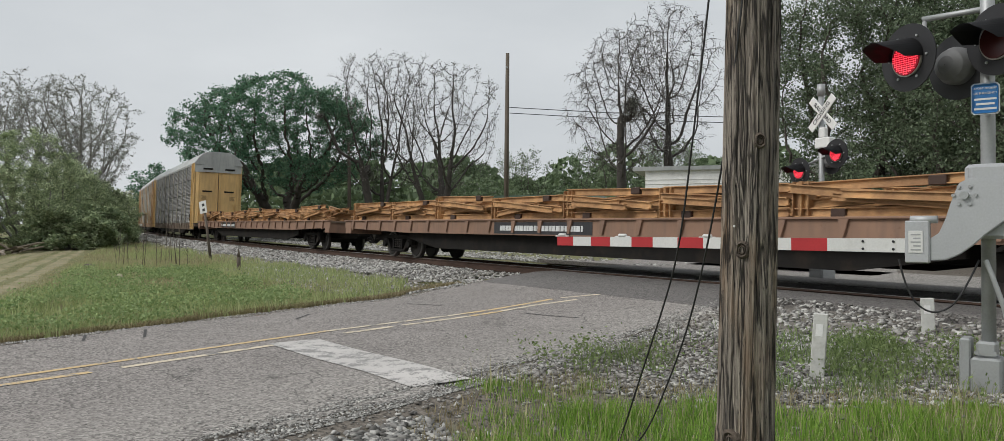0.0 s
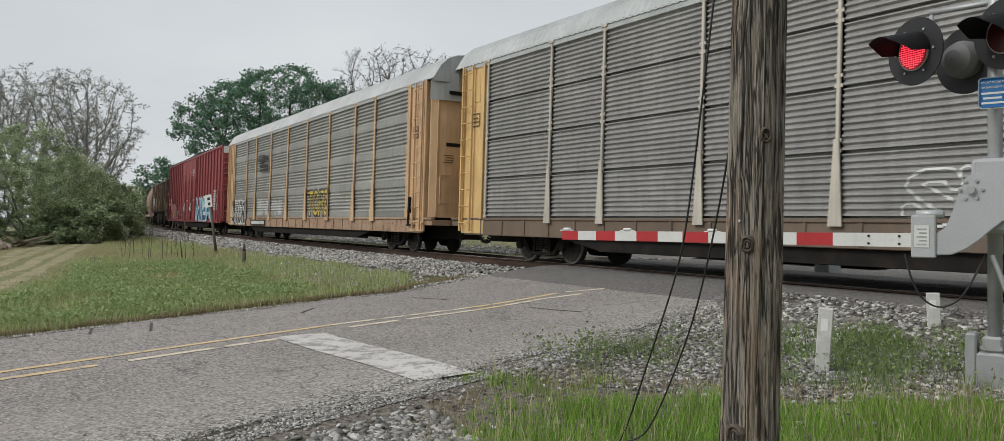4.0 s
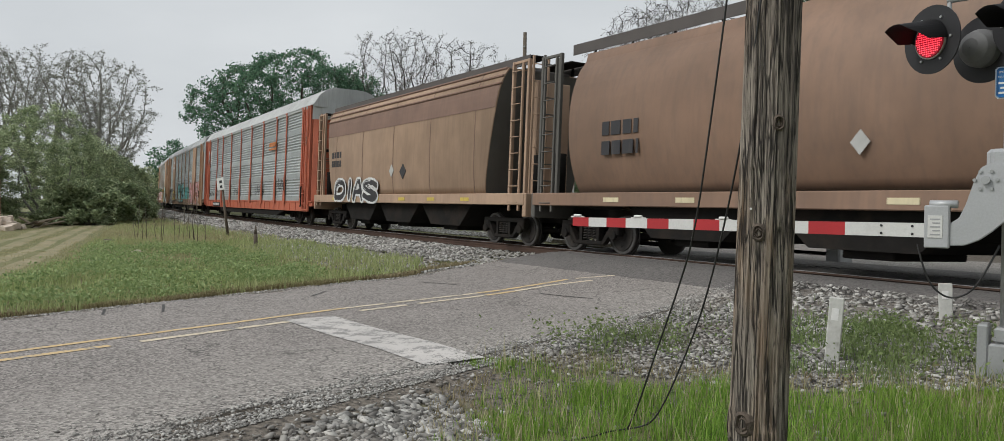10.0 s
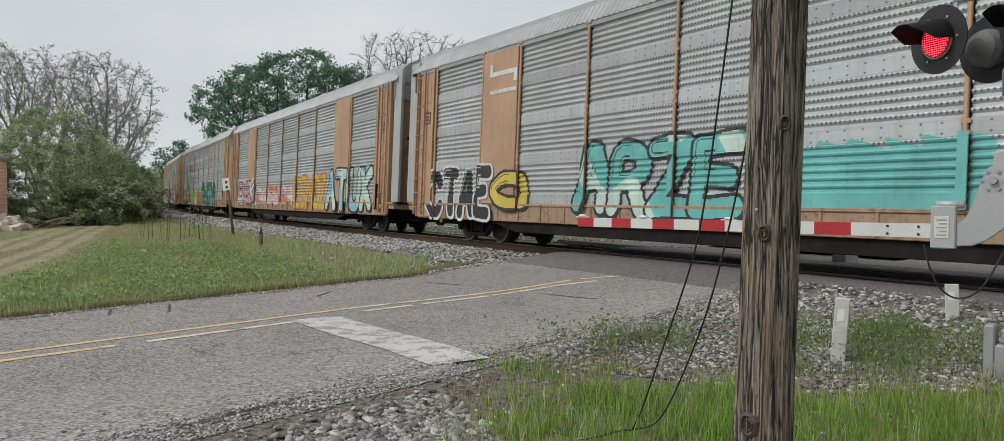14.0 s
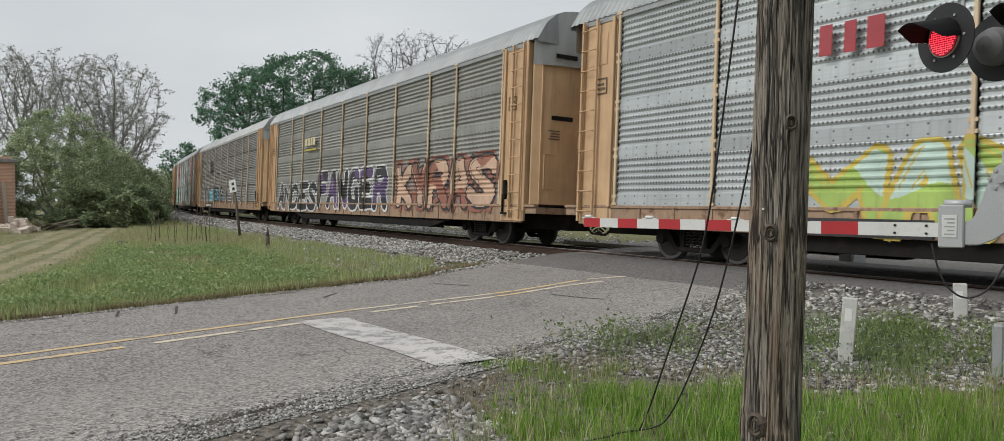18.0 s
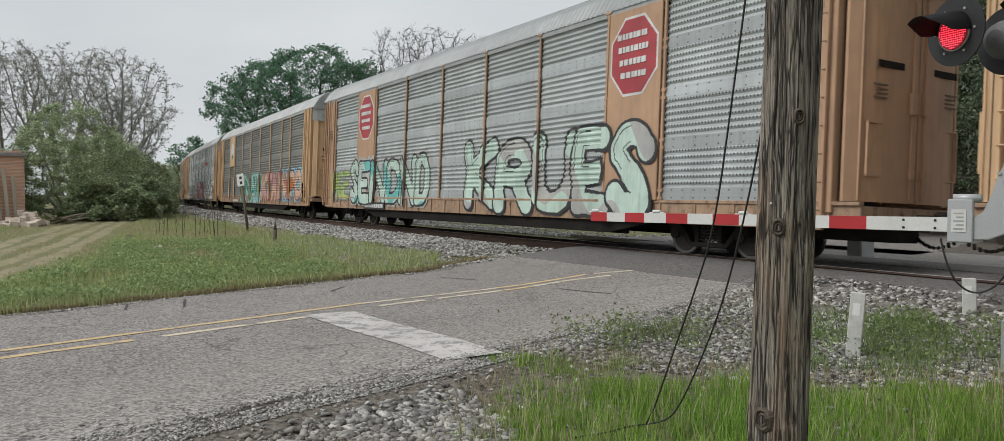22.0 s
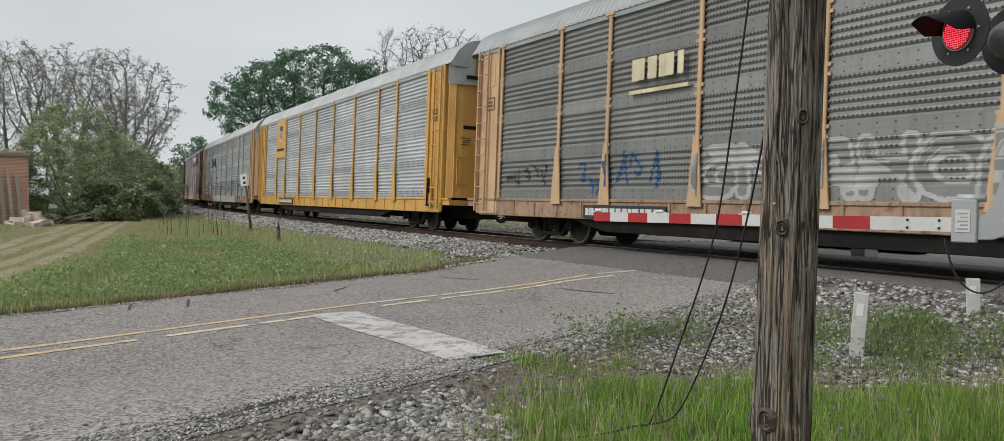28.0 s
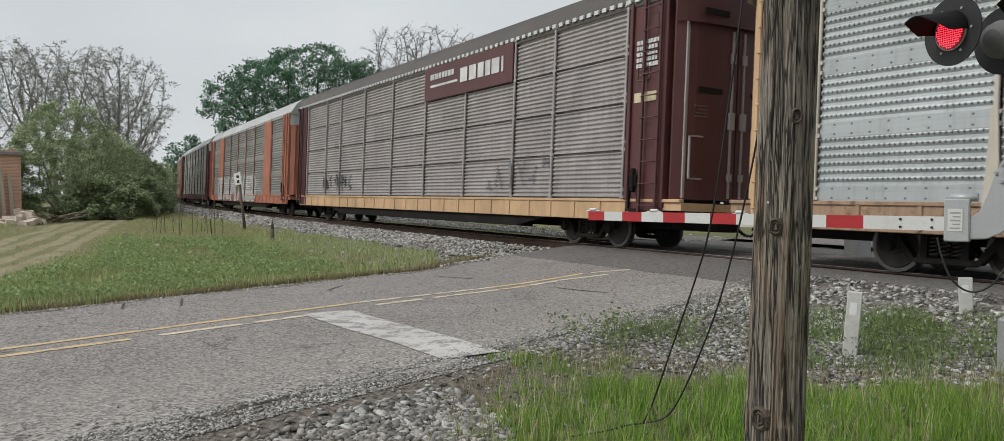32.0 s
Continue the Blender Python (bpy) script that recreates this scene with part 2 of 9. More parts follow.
def cyl(bm, p, q, r, r2=None, seg=12, mat=0, caps=True):
    p, q = Vector(p), Vector(q)
    d = q - p
    r = bmesh.ops.create_cone(bm, cap_ends=caps, segments=seg, radius1=r, radius2=r if r2 is None else r2, depth=d.length,
                              matrix=Matrix.Translation((p + q) / 2) @ d.to_track_quat("Z", "Y").to_matrix().to_4x4())
    for f in {f for v in r["verts"] for f in v.link_faces}:
        f.material_index = mat
        f.smooth = len(f.verts) == 4


def prism(bm, pts, y0, y1, mat=0):
    """A polygon in x and z, extruded along y."""
    a = [bm.verts.new((x, y0, z)) for x, z in pts]
    b = [bm.verts.new((x, y1, z)) for x, z in pts]
    fs = [bm.faces.new(a), bm.faces.new(b[::-1])]
    for i in range(len(pts)):
        j = (i + 1) % len(pts)
        fs.append(bm.faces.new((a[j], a[i], b[i], b[j])))
    for f in fs:
        f.material_index = mat
    bmesh.ops.recalc_face_normals(bm, faces=fs)


# ---- the lie of the land: rail tops at z = 0, track a wide curve ----
D0, RAD, CANT = 12.73, 802.7, radians(2.28)


def on_track(s, lat=0.0, z=0.0):
    la = lat * math.cos(CANT) + z * math.sin(CANT)
    zz = z * math.cos(CANT) - lat * math.sin(CANT)
    th = -min(s, 0.0) / RAD
    x = -math.sin(th) * RAD + max(s, 0.0)
    y = D0 + (1 - math.cos(th)) * RAD
    return Vector((x + la * math.sin(th), y + la * math.cos(th), zz))


def track_pose(s):
    th = -min(s, 0.0) / RAD
    return Matrix.Translation(on_track(s)) @ Matrix.Rotation(-th, 4, "Z") @ Matrix.Rotation(-CANT, 4, "X")


def track_dist(x, y):
    """Signed distance from the track's centre line (minus: the near side)."""
    x, y = np.asarray(x, float), np.asarray(y, float)
    r = RAD - np.hypot(np.minimum(x, 0.0), y - D0 - RAD)
    return np.where(x < 0, r, y - D0)


def sm(v, a, b):
    q = np.clip((v - a) / (b - a), 0, 1)
    return q * q * (3 - 2 * q)


def road_left(y):
    return -11.45 - 0.36 * y


def road_right(y):
    return -5.2 - 0.34 * y


def road_z(x, y):
    d = np.abs(track_dist(x, y))
    return -0.25 + 0.235 * sm(-d, -6.5, -1.2)


def in_road(x, y, m=0.0):
    return (x > road_left(y) - m) & (x < road_right(y) + m)


def lumps(x, y):
    return 0.05 * np.sin(x * 0.7 + 1.3 * np.sin(y * 0.4)) * np.sin(y * 0.8 + 0.6) + 0.02 * np.sin(x * 2.3 + y * 1.7) * np.sin(y * 2.9 - x)


def ground_z(x, y):
    x, y = np.asarray(x, float), np.asarray(y, float)
    d = np.abs(track_dist(x, y))
    z = -0.36 + 0.7 * lumps(x, y) * sm(d, 3, 6)
    far = sm(np.hypot(x, y), 60, 300)
    z = z - 0.25 * far
    z = z + 0.10 * sm(-d, -7.0, -3.6)
    near_road = sm(-np.maximum(road_left(y) - x, x - road_right(y)), -1.3, -0.1)
    z = z * (1 - near_road) + (road_z(x, y) - 0.016) * near_road
    return z


# ground materials
def ground_material():
    k = Nodes("grassy_soil")
    v = k.coords((1, 1, 1), False)
    n1, n2, n3 = k.noise(v, 0.35, 5.0), k.noise(v, 6.0, 6.0, 0.65), k.noise(v, 40.0, 3.0)
    col = k.mix(k.ramp(n1, 0.35, 0.65), (0.12, 0.145, 0.045), (0.21, 0.195, 0.085))
    col = k.mix(k.math("MULTIPLY", k.ramp(n2, 0.45, 0.75), 0.7, True), col, (0.17, 0.14, 0.085))
    col = k.mix(0.3, col, k.mix(n3, (0.03, 0.035, 0.012), (0.2, 0.19, 0.09)))
    # dark grit where the road's edge crumbles
    sx = k.n.new("ShaderNodeSeparateXYZ")
    k.l.new(v, sx.inputs[0])
    d = k.math("ADD", k.math("ADD", sx.outputs[0], k.math("MULTIPLY", sx.outputs[1], 0.34)), 5.2)
    edge = k.math("ADD", d, k.math("MULTIPLY", n2, 0.9))
    edge = k.math("SUBTRACT", edge, k.math("MULTIPLY", k.ramp(sx.outputs[1], 3.0, 4.5), 2.4))
    grit = k.math("MULTIPLY", k.math("SUBTRACT", 1.0, k.ramp(edge, 1.0, 1.5), True), k.math("GREATER_THAN", d, -1.0))
    col = k.mix(grit, col, k.mix(k.ramp(k.noise(v, 22.0, 6.0, 0.7), 0.35, 0.65), (0.035, 0.03, 0.025), (0.23, 0.20, 0.165)))
    d2 = k.math("SUBTRACT", -11.45, k.math("ADD", sx.outputs[0], k.math("MULTIPLY", sx.outputs[1], 0.36)))
    bare = k.math("MULTIPLY", k.math("SUBTRACT", 1.0, k.ramp(k.math("ADD", d2, k.math("MULTIPLY", n2, 0.8)), 0.75, 1.15), True), k.math("GREATER_THAN", d2, -0.5))
    col = k.mix(bare, col, k.mix(k.ramp(k.noise(v, 22.0, 6.0, 0.7), 0.35, 0.65), (0.05, 0.04, 0.03), (0.27, 0.225, 0.17)))
    k.bump(n2, 0.5, 0.04)
    return k.done(col, 0.95)


def asphalt_material(name, tone, patch, gravelly=False):
    k = Nodes(name)
    v = k.coords((1, 1, 1), False)
    big, mid = k.noise(v, 0.45, 5.0, 0.6), k.noise(v, 3.0, 5.0)
    vo = k.add("ShaderNodeTexVoronoi", Scale=48.0)
    k.l.new(v, vo.inputs["Vector"])
    col = k.mix(k.ramp(big, 0.34, 0.66), [c * 0.74 for c in tone], [c * 1.2 for c in tone])
    col = k.mix(k.math("MULTIPLY", k.ramp(mid, 0.48, 0.7), 0.6, True), col, patch)
    # ravelled spots where the binder has gone
    rav = k.noise(v, 11.0, 6.0, 0.72)
    col = k.mix(k.math("MULTIPLY", k.ramp(rav, 0.54, 0.66), 0.6, True), col, [c * 0.5 for c in tone])
    sp = k.n.new("ShaderNodeSeparateColor")
    k.l.new(vo.outputs["Color"], sp.inputs[0])
    # faint wheel paths and oil along the lane
    ln = k.n.new("ShaderNodeMapping")
    ln.inputs["Rotation"].default_value, ln.inputs["Scale"].default_value = (0, 0, radians(-19)), (1.0, 0.06, 1.0)
    k.l.new(v, ln.inputs["Vector"])
    col = k.mix(k.math("MULTIPLY", k.ramp(k.noise(ln.outputs[0], 1.3, 4.0), 0.42, 0.7), 0.4, True), col, [c * 0.68 for c in tone])
    col = k.mix(0.62, col, k.mix(sp.outputs[0], [c * 0.18 for c in tone], [min(1, c * 2.0) for c in tone]))
    if gravelly:
        # bare pale chippings along the worn verge
        sx = k.n.new("ShaderNodeSeparateXYZ")
        k.l.new(v, sx.inputs[0])
        d = k.math("ADD", k.math("ADD", sx.outputs[0], k.math("MULTIPLY", sx.outputs[1], 0.34)), 5.2)
        m = k.math("MULTIPLY", k.ramp(k.math("ADD", d, k.math("MULTIPLY", big, 1.2)), -1.5, 0.6), 0.75, True)
        col = k.mix(m, col, k.mix(sp.outputs[1], (0.05, 0.046, 0.042), (0.52, 0.49, 0.45)))
    cv = k.add("ShaderNodeTexVoronoi", Scale=0.55)
    cv.feature = "DISTANCE_TO_EDGE"
    wob = k.n.new("ShaderNodeVectorMath")
    wob.operation = "ADD"
    nz = k.add("ShaderNodeTexNoise", Scale=1.6, Detail=5.0)
    k.l.new(v, nz.inputs["Vector"])
    k.l.new(v, wob.inputs[0])
    k.l.new(nz.outputs["Color"], wob.inputs[1])
    k.l.new(wob.outputs[0], cv.inputs["Vector"])
    crack = k.math("MULTIPLY", k.math("LESS_THAN", cv.outputs["Distance"], 0.0055), k.ramp(big, 0.42, 0.55))
    col = k.mix(k.math("MULTIPLY", crack, 0.55), col, (0.03, 0.028, 0.026))
    k.bump(vo.outputs["Distance"], 0.5, 0.006)
    return k.done(col, 0.9)


def worn_paint(name, color, wear, under):
    k = Nodes(name)
    v = k.coords((1, 1, 1), False)
    a, b = k.noise(v, 5.0, 8.0, 0.72), k.noise(v, 60.0, 2.0)
    col = k.mix(k.ramp(k.noise(v, 1.2), 0.3, 0.7), [c * 0.85 for c in color], color)
    w = k.math("ADD", k.math("MULTIPLY", a, 0.8), k.math("MULTIPLY", b, 0.25))
    col = k.mix(k.ramp(w, wear, wear + 0.06), col, under)
    k.bump(b, 0.35, 0.004)
    return k.done(col, 0.8)


M["soil"] = ground_material()
M["asphalt"] = asphalt_material("asphalt_old", (0.222, 0.203, 0.189), (0.31, 0.285, 0.265), True)
M["asphalt_new"] = asphalt_material("asphalt_crossing", (0.13, 0.122, 0.116), (0.20, 0.19, 0.18))
M["line_white"] = worn_paint("worn_white_line", (0.56, 0.535, 0.51), 0.52, (0.25, 0.242, 0.232))
M["line_ghost"] = worn_paint("faded_white_line", (0.42, 0.415, 0.40), 0.5, (0.2, 0.195, 0.19))
M["line_yellow"] = worn_paint("worn_yellow_line", (0.64, 0.47, 0.25), 0.56, (0.25, 0.242, 0.232))
M["line_pale"] = worn_paint("bleached_yellow_line", (0.66, 0.57, 0.43), 0.55, (0.19, 0.185, 0.18))
M["ballast_dirt"] = surface("ballast_fines", (0.24, 0.22, 0.195), 0.95, 0.0, 0.35, 2.5, 24.0, 0.9, 0.05)


M["tar"] = surface("tar", (0.04, 0.038, 0.036), 0.7, 0.0, 0.3, 6.0, 40.0, 0.2)


def stone_material(name="ballast_stone", dirt=(0.24, 0.21, 0.18), amount=0.35):
    k = Nodes(name)
    g = k.n.new("ShaderNodeNewGeometry")
    rr = g.outputs["Random Per Island"]
    v = k.coords((1, 1, 1), False)
    a, b = k.noise(v, 14.0, 3.0), k.noise(v, 0.7, 4.0)
    col = k.mix(k.math("POWER", rr, 1.1 if amount < 0.5 else 1.7), (0.07, 0.068, 0.064), (0.66, 0.65, 0.61))
    col = k.mix(k.math("MULTIPLY", k.ramp(b, 0.5, 0.75), amount, True), col, dirt)
    col = k.mix(0.3, col, k.mix(a, (0.08, 0.07, 0.06), (0.46, 0.44, 0.41)))
    return k.done(col, 0.92)


M["stone"] = stone_material()
M["verge_stone"] = stone_material("dusty_verge_stone", (0.21, 0.165, 0.12), 0.7)


def axis(lo, hi, a, b, step, grow):
    v = list(np.arange(a, b + 1e-6, step))
    q, s = a, step
    while q > lo:
        s *= grow
        q -= s
        v.insert(0, max(q, lo))
    q, s = b, step
    while q < hi:
        s *= grow
        q += s
        v.append(min(q, hi))
    return np.array(v)


def build_ground():
    xs, ys = axis(-1500, 1500, -34, 3, 0.28, 1.12), axis(-1500, 1500, -3, 18, 0.28, 1.12)
    X, Y = np.meshgrid(xs, ys, indexing="ij")
    Z = ground_z(X, Y)
    n, m = len(xs), len(ys)
    v = np.stack([X.ravel(), Y.ravel(), Z.ravel()], 1)
    i = np.arange(n * m).reshape(n, m)
    f = np.stack([i[:-1, :-1].ravel(), i[1:, :-1].ravel(), i[1:, 1:].ravel(), i[:-1, 1:].ravel()], 1)
    tagged(new("ground", mesh_of("ground", v, f, M["soil"], smooth=True)), "grassy soil with gravel and weeds", "ground", kind="structure")


build_ground()


def strip(name, left, right, ys, zf, up, mat, n=8, thick=0.12):
    """A paved strip between two lines x(y), following the height zf, raised by up."""
    v, f = [], []
    for y in ys:
        a, b = left(y), right(y)
        for i in range(n + 1):
            x = a + (b - a) * i / n
            v.append((x, y, float(zf(x, y)) + up))
    w = n + 1
    for r in range(len(ys) - 1):
        for i in range(n):
            f.append((r * w + i, r * w + i + 1, (r + 1) * w + i + 1, (r + 1) * w + i))
    nv = len(v)
    # edges go down
    for side in (0, n):
        st = len(v)
        for r in range(len(ys)):
            x, y, z = v[r * w + side]
            v.append((x + (-0.05 if side == 0 else 0.05), y, z - thick))
        for r in range(len(ys) - 1):
            q = (r * w + side, (r + 1) * w + side, st + r + 1, st + r)
            f.append(q if side == 0 else q[::-1])
    for r, d in ((0, -0.06), (len(ys) - 1, 0.06)):
        st = len(v)
        for i in range(n + 1):
            x, y, z = v[r * w + i]
            v.append((x, y + d, z - thick))
        for i in range(n):
            q = (r * w + i, st + i, st + i + 1, r * w + i + 1)
            f.append(q if r == 0 else q[::-1])
    return new(name, mesh_of(name, v, f, mat, smooth=False))


def build_road():
    jag = lambda y, p: 0.10 * math.sin(y * 2.1 + p) + 0.06 * math.sin(y * 5.3 + 2 * p) + 0.03 * math.sin(y * 13.0 + p)
    ys = np.concatenate([np.arange(-60, -4, 1.0), np.arange(-4, 20, 0.2), np.arange(20, 91, 1.0)])
    tagged(strip("road", lambda y: road_left(y) + jag(y, 0), lambda y: road_right(y) + jag(y, 1.7), ys, road_z, 0.0, M["asphalt"], 10, 0.03),
           "grey worn asphalt country road with cracked patches", "road", kind="structure")
    # smoother panels beside the rails
    for a, b, more in ((D0 - 3.3, D0 - 1.95, 0.1), (D0 - 1.95, D0 - 0.86, 4.6), (D0 + 0.86, D0 + 2.6, 4.6)):
        tagged(strip("crossing_apron", lambda y: road_left(y) - 0.05, lambda y: road_right(y) + more, np.linspace(a, b, 8), road_z, 0.006, M["asphalt_new"], 14, 0.3),
               "darker asphalt apron beside the rails at the crossing", "pavement", kind="structure")
    tagged(strip("crossing_apron", lambda y: road_left(y) - 0.05, lambda y: road_right(y) + 4.6, np.arange(D0 - 0.62, D0 + 0.63, 0.31), road_z, 0.008, M["asphalt_new"], 14, 0.1),
           "dark asphalt filling between the rails", "pavement", kind="structure")
    # the paved street behind the track
    tagged(strip("street", lambda y: -9.5 - 0.3 * y if y < 16 else -22.0, lambda y: 30.0, np.arange(D0 + 2.65, D0 + 8.5, 0.4), road_z, 0.0, M["asphalt"], 24, 0.12),
           "pale grey asphalt street behind the railway", "road", kind="structure")


build_road()


def road_mark(name, pts, w, mat, label, up=0.005):
    """A painted line along points (x, y) of the road."""
    v, f = [], []
    dense = []
    for (xa, ya), (xb, yb) in zip(pts, pts[1:]):
        n = max(2, int(math.hypot(xb - xa, yb - ya) / 0.25))
        dense += [(xa + (xb - xa) * i / n, ya + (yb - ya) * i / n) for i in range(n)]
    dense.append(pts[-1])
    for i, (x, y) in enumerate(dense):
        a, b = dense[max(0, i - 1)], dense[min(len(dense) - 1, i + 1)]
        d = Vector((b[0] - a[0], b[1] - a[1])).normalized()
        for s in (-1, -0.33, 0.33, 1):
            px, py = x - d.y * w / 2 * s, y + d.x * w / 2 * s
            v.append((px, py, float(road_z(px, py)) + up))
    for i in range(len(dense) - 1):
        for j in range(3):
            f.append((4 * i + j, 4 * i + j + 1, 4 * i + j + 5, 4 * i + j + 4))
    tagged(new(name, mesh_of(name, v, f, mat)), label, "road marking", kind="structure")


def yellow(y):
    return float(np.interp(y, [-40, 0, 4.03, 6.91, 8.63], [4.5, -8.98, -10.34, -11.04, -11.27]))


def yellow_two(y):
    return float(np.interp(y, [-40, -0.1, 3.15, 4.28, 6.69, 7.85, 8.84], [5.0, -8.55, -9.58, -10.05, -10.68, -10.94, -10.82]))


along = lambda fn, a, b: [(fn(y), y) for y in np.linspace(a, b, max(2, int((b - a) / 0.8) + 1))]
for a, b, m, w in ((-40, 4.1, "line_yellow", 0.10), (4.1, 6.6, "line_pale", 0.10), (6.6, 8.6, "line_yellow", 0.11)):
    road_mark("centre_line", along(yellow, a, b), w, M[m], "worn pale yellow centre line on the road")
for a, b, m in ((-40, 1.05, "line_yellow"), (1.35, 3.2, "line_pale"), (4.2, 5.0, "line_pale"), (5.2, 6.5, "line_pale"), (6.55, 7.2, "line_yellow"), (7.2, 8.8, "line_pale")):
    road_mark("centre_line", along(yellow_two, a, b), 0.11, M[m], "worn second yellow centre line, broken by wear")
road_mark("stop_line", [(-9.72, 3.40), (-8.5, 3.47), (-7.4, 3.60), (-6.42, 3.64)], 0.64, M["line_white"], "broad white stop line, slightly cracked, before the crossing", 0.007)
for q in ([(-11.9, 1.35), (-11.3, 1.25)], [(-12.0, 2.1), (-11.2, 1.95)], [(-10.27, 7.32), (-9.8, 7.4), (-9.26, 7.56)], [(-12.9, 6.6), (-12.2, 6.9)], [(-12.4, 4.6), (-11.9, 4.2)]):
    road_mark("tar_seam", q, 0.035, M["tar"], "short dark tar seam across the lane")
road_mark("stop_line", [(-12.76, 9.64), (-11.4, 10.4)], 0.34, M["line_ghost"], "faded white line near the rails")
road_mark("centre_line", [(-11.24, 8.77), (-10.93, 9.55), (-10.59, 10.39)], 0.1, M["line_pale"], "thin faded pale line leading to the rails")
road_mark("stop_line", [(-9.87, 9.93), (-9.11, 10.14)], 0.34, M["line_ghost"], "faded white patch near the rails")


# ---- the track ----
def stations(a, b, near):
    s, out = a, []
    while s < b:
        out.append(s)
        s += near if -140 < s < 30 else near * 4
    return out + [b]


def sweep(name, prof, S, mats, idx=None, jit=0.0, close=False, z=0.0):
    v, f, mi = [], [], []
    n = len(prof)
    for s in S:
        for la, zz in prof:
            p = on_track(s, la, zz)
            if jit:
                p.z += jit * noise.noise(p * 1.9)
            v.append(p)
    for i in range(len(S) - 1):
        for j in range(n if close else n - 1):
            k = (j + 1) % n
            f.append((i * n + j, (i + 1) * n + j, (i + 1) * n + k, i * n + k))
            mi.append(idx[j] if idx else 0)
    return new(name, mesh_of(name, v, f, mats, mi))


def build_track():
    S = stations(-640, 540, 1.5)
    g = 0.7175
    for sgn in (-1, 1):
        c = sgn * (g + 0.036)
        prof = [(c - 0.036, -0.005), (c - 0.03, 0.0), (c + 0.03, 0.0), (c + 0.036, -0.005), (c + 0.036, -0.035), (c + 0.009, -0.055), (c + 0.009, -0.14),
                (c + 0.07, -0.165), (c + 0.07, -0.18), (c - 0.07, -0.18), (c - 0.07, -0.165), (c - 0.009, -0.14), (c - 0.009, -0.055), (c - 0.036, -0.035)]
        tagged(sweep("rail", prof, S, [M["rail_side"], M["rail_top"]], [1, 1, 1] + [0] * 11, close=True), "steel rail with polished top and rusty sides", "rail", group="rails of the track")
    prof = [(-5.4, -0.62), (-3.9, -0.40), (-2.5, -0.24), (-1.5, -0.215), (-0.8, -0.215), (0, -0.22), (0.8, -0.215), (1.5, -0.215), (2.5, -0.26), (3.6, -0.45), (4.6, -0.66)]
    for a, b in ((-640, -17.2), (-9.2, 540)):
        tagged(sweep("ballast_bed", prof, stations(a, b, 0.5), M["ballast_dirt"], jit=0.05), "bed of grey crushed stone under the track", "ballast", kind="structure")
    prof2 = [(q, z - 0.16) for q, z in prof]
    tagged(sweep("ballast_bed", prof2, [-17.2, -12, -9.2], M["ballast_dirt"]), "bed of stone under the crossing", "ballast", kind="structure")
    # sleepers: singly near the crossing, joined far away
    bm = bmesh.new()
    box(bm, -0.115, 0.115, -1.3, 1.3, -0.34, -0.182, 0.01)
    tie = ob_of("sleeper", bm, M["tie"])
    me = tie.data
    bpy.data.objects.remove(tie)
    holder = tagged(empty("sleepers"), "dark creosoted timber sleepers under the rails", "sleepers")
    rng = random.Random(5)
    s = -80.0
    far = []
    while s < 30:
        if not -17.0 < s < -6.5:
            o = new("sleeper", me)
            o.parent = holder
            o.matrix_basis = track_pose(s) @ pose(0, rng.uniform(-.04, .04), 0, 0, 0, rng.uniform(-1, 1))
        s += 0.52
    v, f = [], []
    for a, b in ((-640, -80), (30, 540)):
        s = a
        while s < b:
            k = len(v)
            for x, y, z in ((-.115, -1.3, -.182), (.115, -1.3, -.182), (.115, 1.3, -.182), (-.115, 1.3, -.182)):
                v.append(track_pose(s) @ Vector((x, y, z)))
            f.append((k, k + 1, k + 2, k + 3))
            s += 0.52
    o = new("distant_sleepers", mesh_of("distant_sleepers", v, f, M["tie"]))
    o.parent = holder
    o["kind"] = "stuff"


build_track()


# ---- the train ----
GAPS = [28.9, 0.5, -27.89, -56.29, -84.69, -113.11, -141.27, -160.13, -177.72, -194.69, -222.75, -251.2, -279.58, -308.14, -336.47, -364.95,
        -393.57, -422.29, -450.74, -479.04, -507.61, -536.07, -564.41, -592.83, -621.2, -649.6, -678.0, -706.4]
GAPS = GAPS[1:]


def run_of(t):
    """How far the train has come after t seconds."""
    return 16.35 * t + 0.01115 * ((t - 16) ** 2 - 256) + 0.000298 * ((t - 16) ** 3 + 4096)


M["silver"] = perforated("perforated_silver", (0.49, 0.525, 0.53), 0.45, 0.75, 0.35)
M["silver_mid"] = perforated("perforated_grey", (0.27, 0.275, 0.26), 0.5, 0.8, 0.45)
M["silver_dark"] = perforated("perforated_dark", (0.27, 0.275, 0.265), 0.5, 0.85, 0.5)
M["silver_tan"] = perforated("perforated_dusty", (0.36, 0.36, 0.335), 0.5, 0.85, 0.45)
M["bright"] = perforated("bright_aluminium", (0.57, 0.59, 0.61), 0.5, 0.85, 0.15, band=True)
M["sheet_grey"] = paint("galvanised_sheet_grey", (0.30, 0.295, 0.285), 0.55, 0.6, 0.12, metal=0.3)
M["sheet_violet"] = paint("galvanised_sheet_dusty", (0.40, 0.37, 0.365), 0.55, 0.6, 0.15, metal=0.3)
M["yellow"] = paint("yellow_car_paint", (0.62, 0.41, 0.17), 0.5, 0.45, 0.12)
M["yellow_new"] = paint("fresh_yellow_paint", (0.60, 0.34, 0.09), 0.45, 0.2, 0.04)
M["yellow_old"] = paint("faded_yellow_paint", (0.54, 0.355, 0.20), 0.6, 0.5, 0.18)
M["tan"] = paint("tan_car_paint", (0.42, 0.26, 0.16), 0.6, 0.45, 0.15)
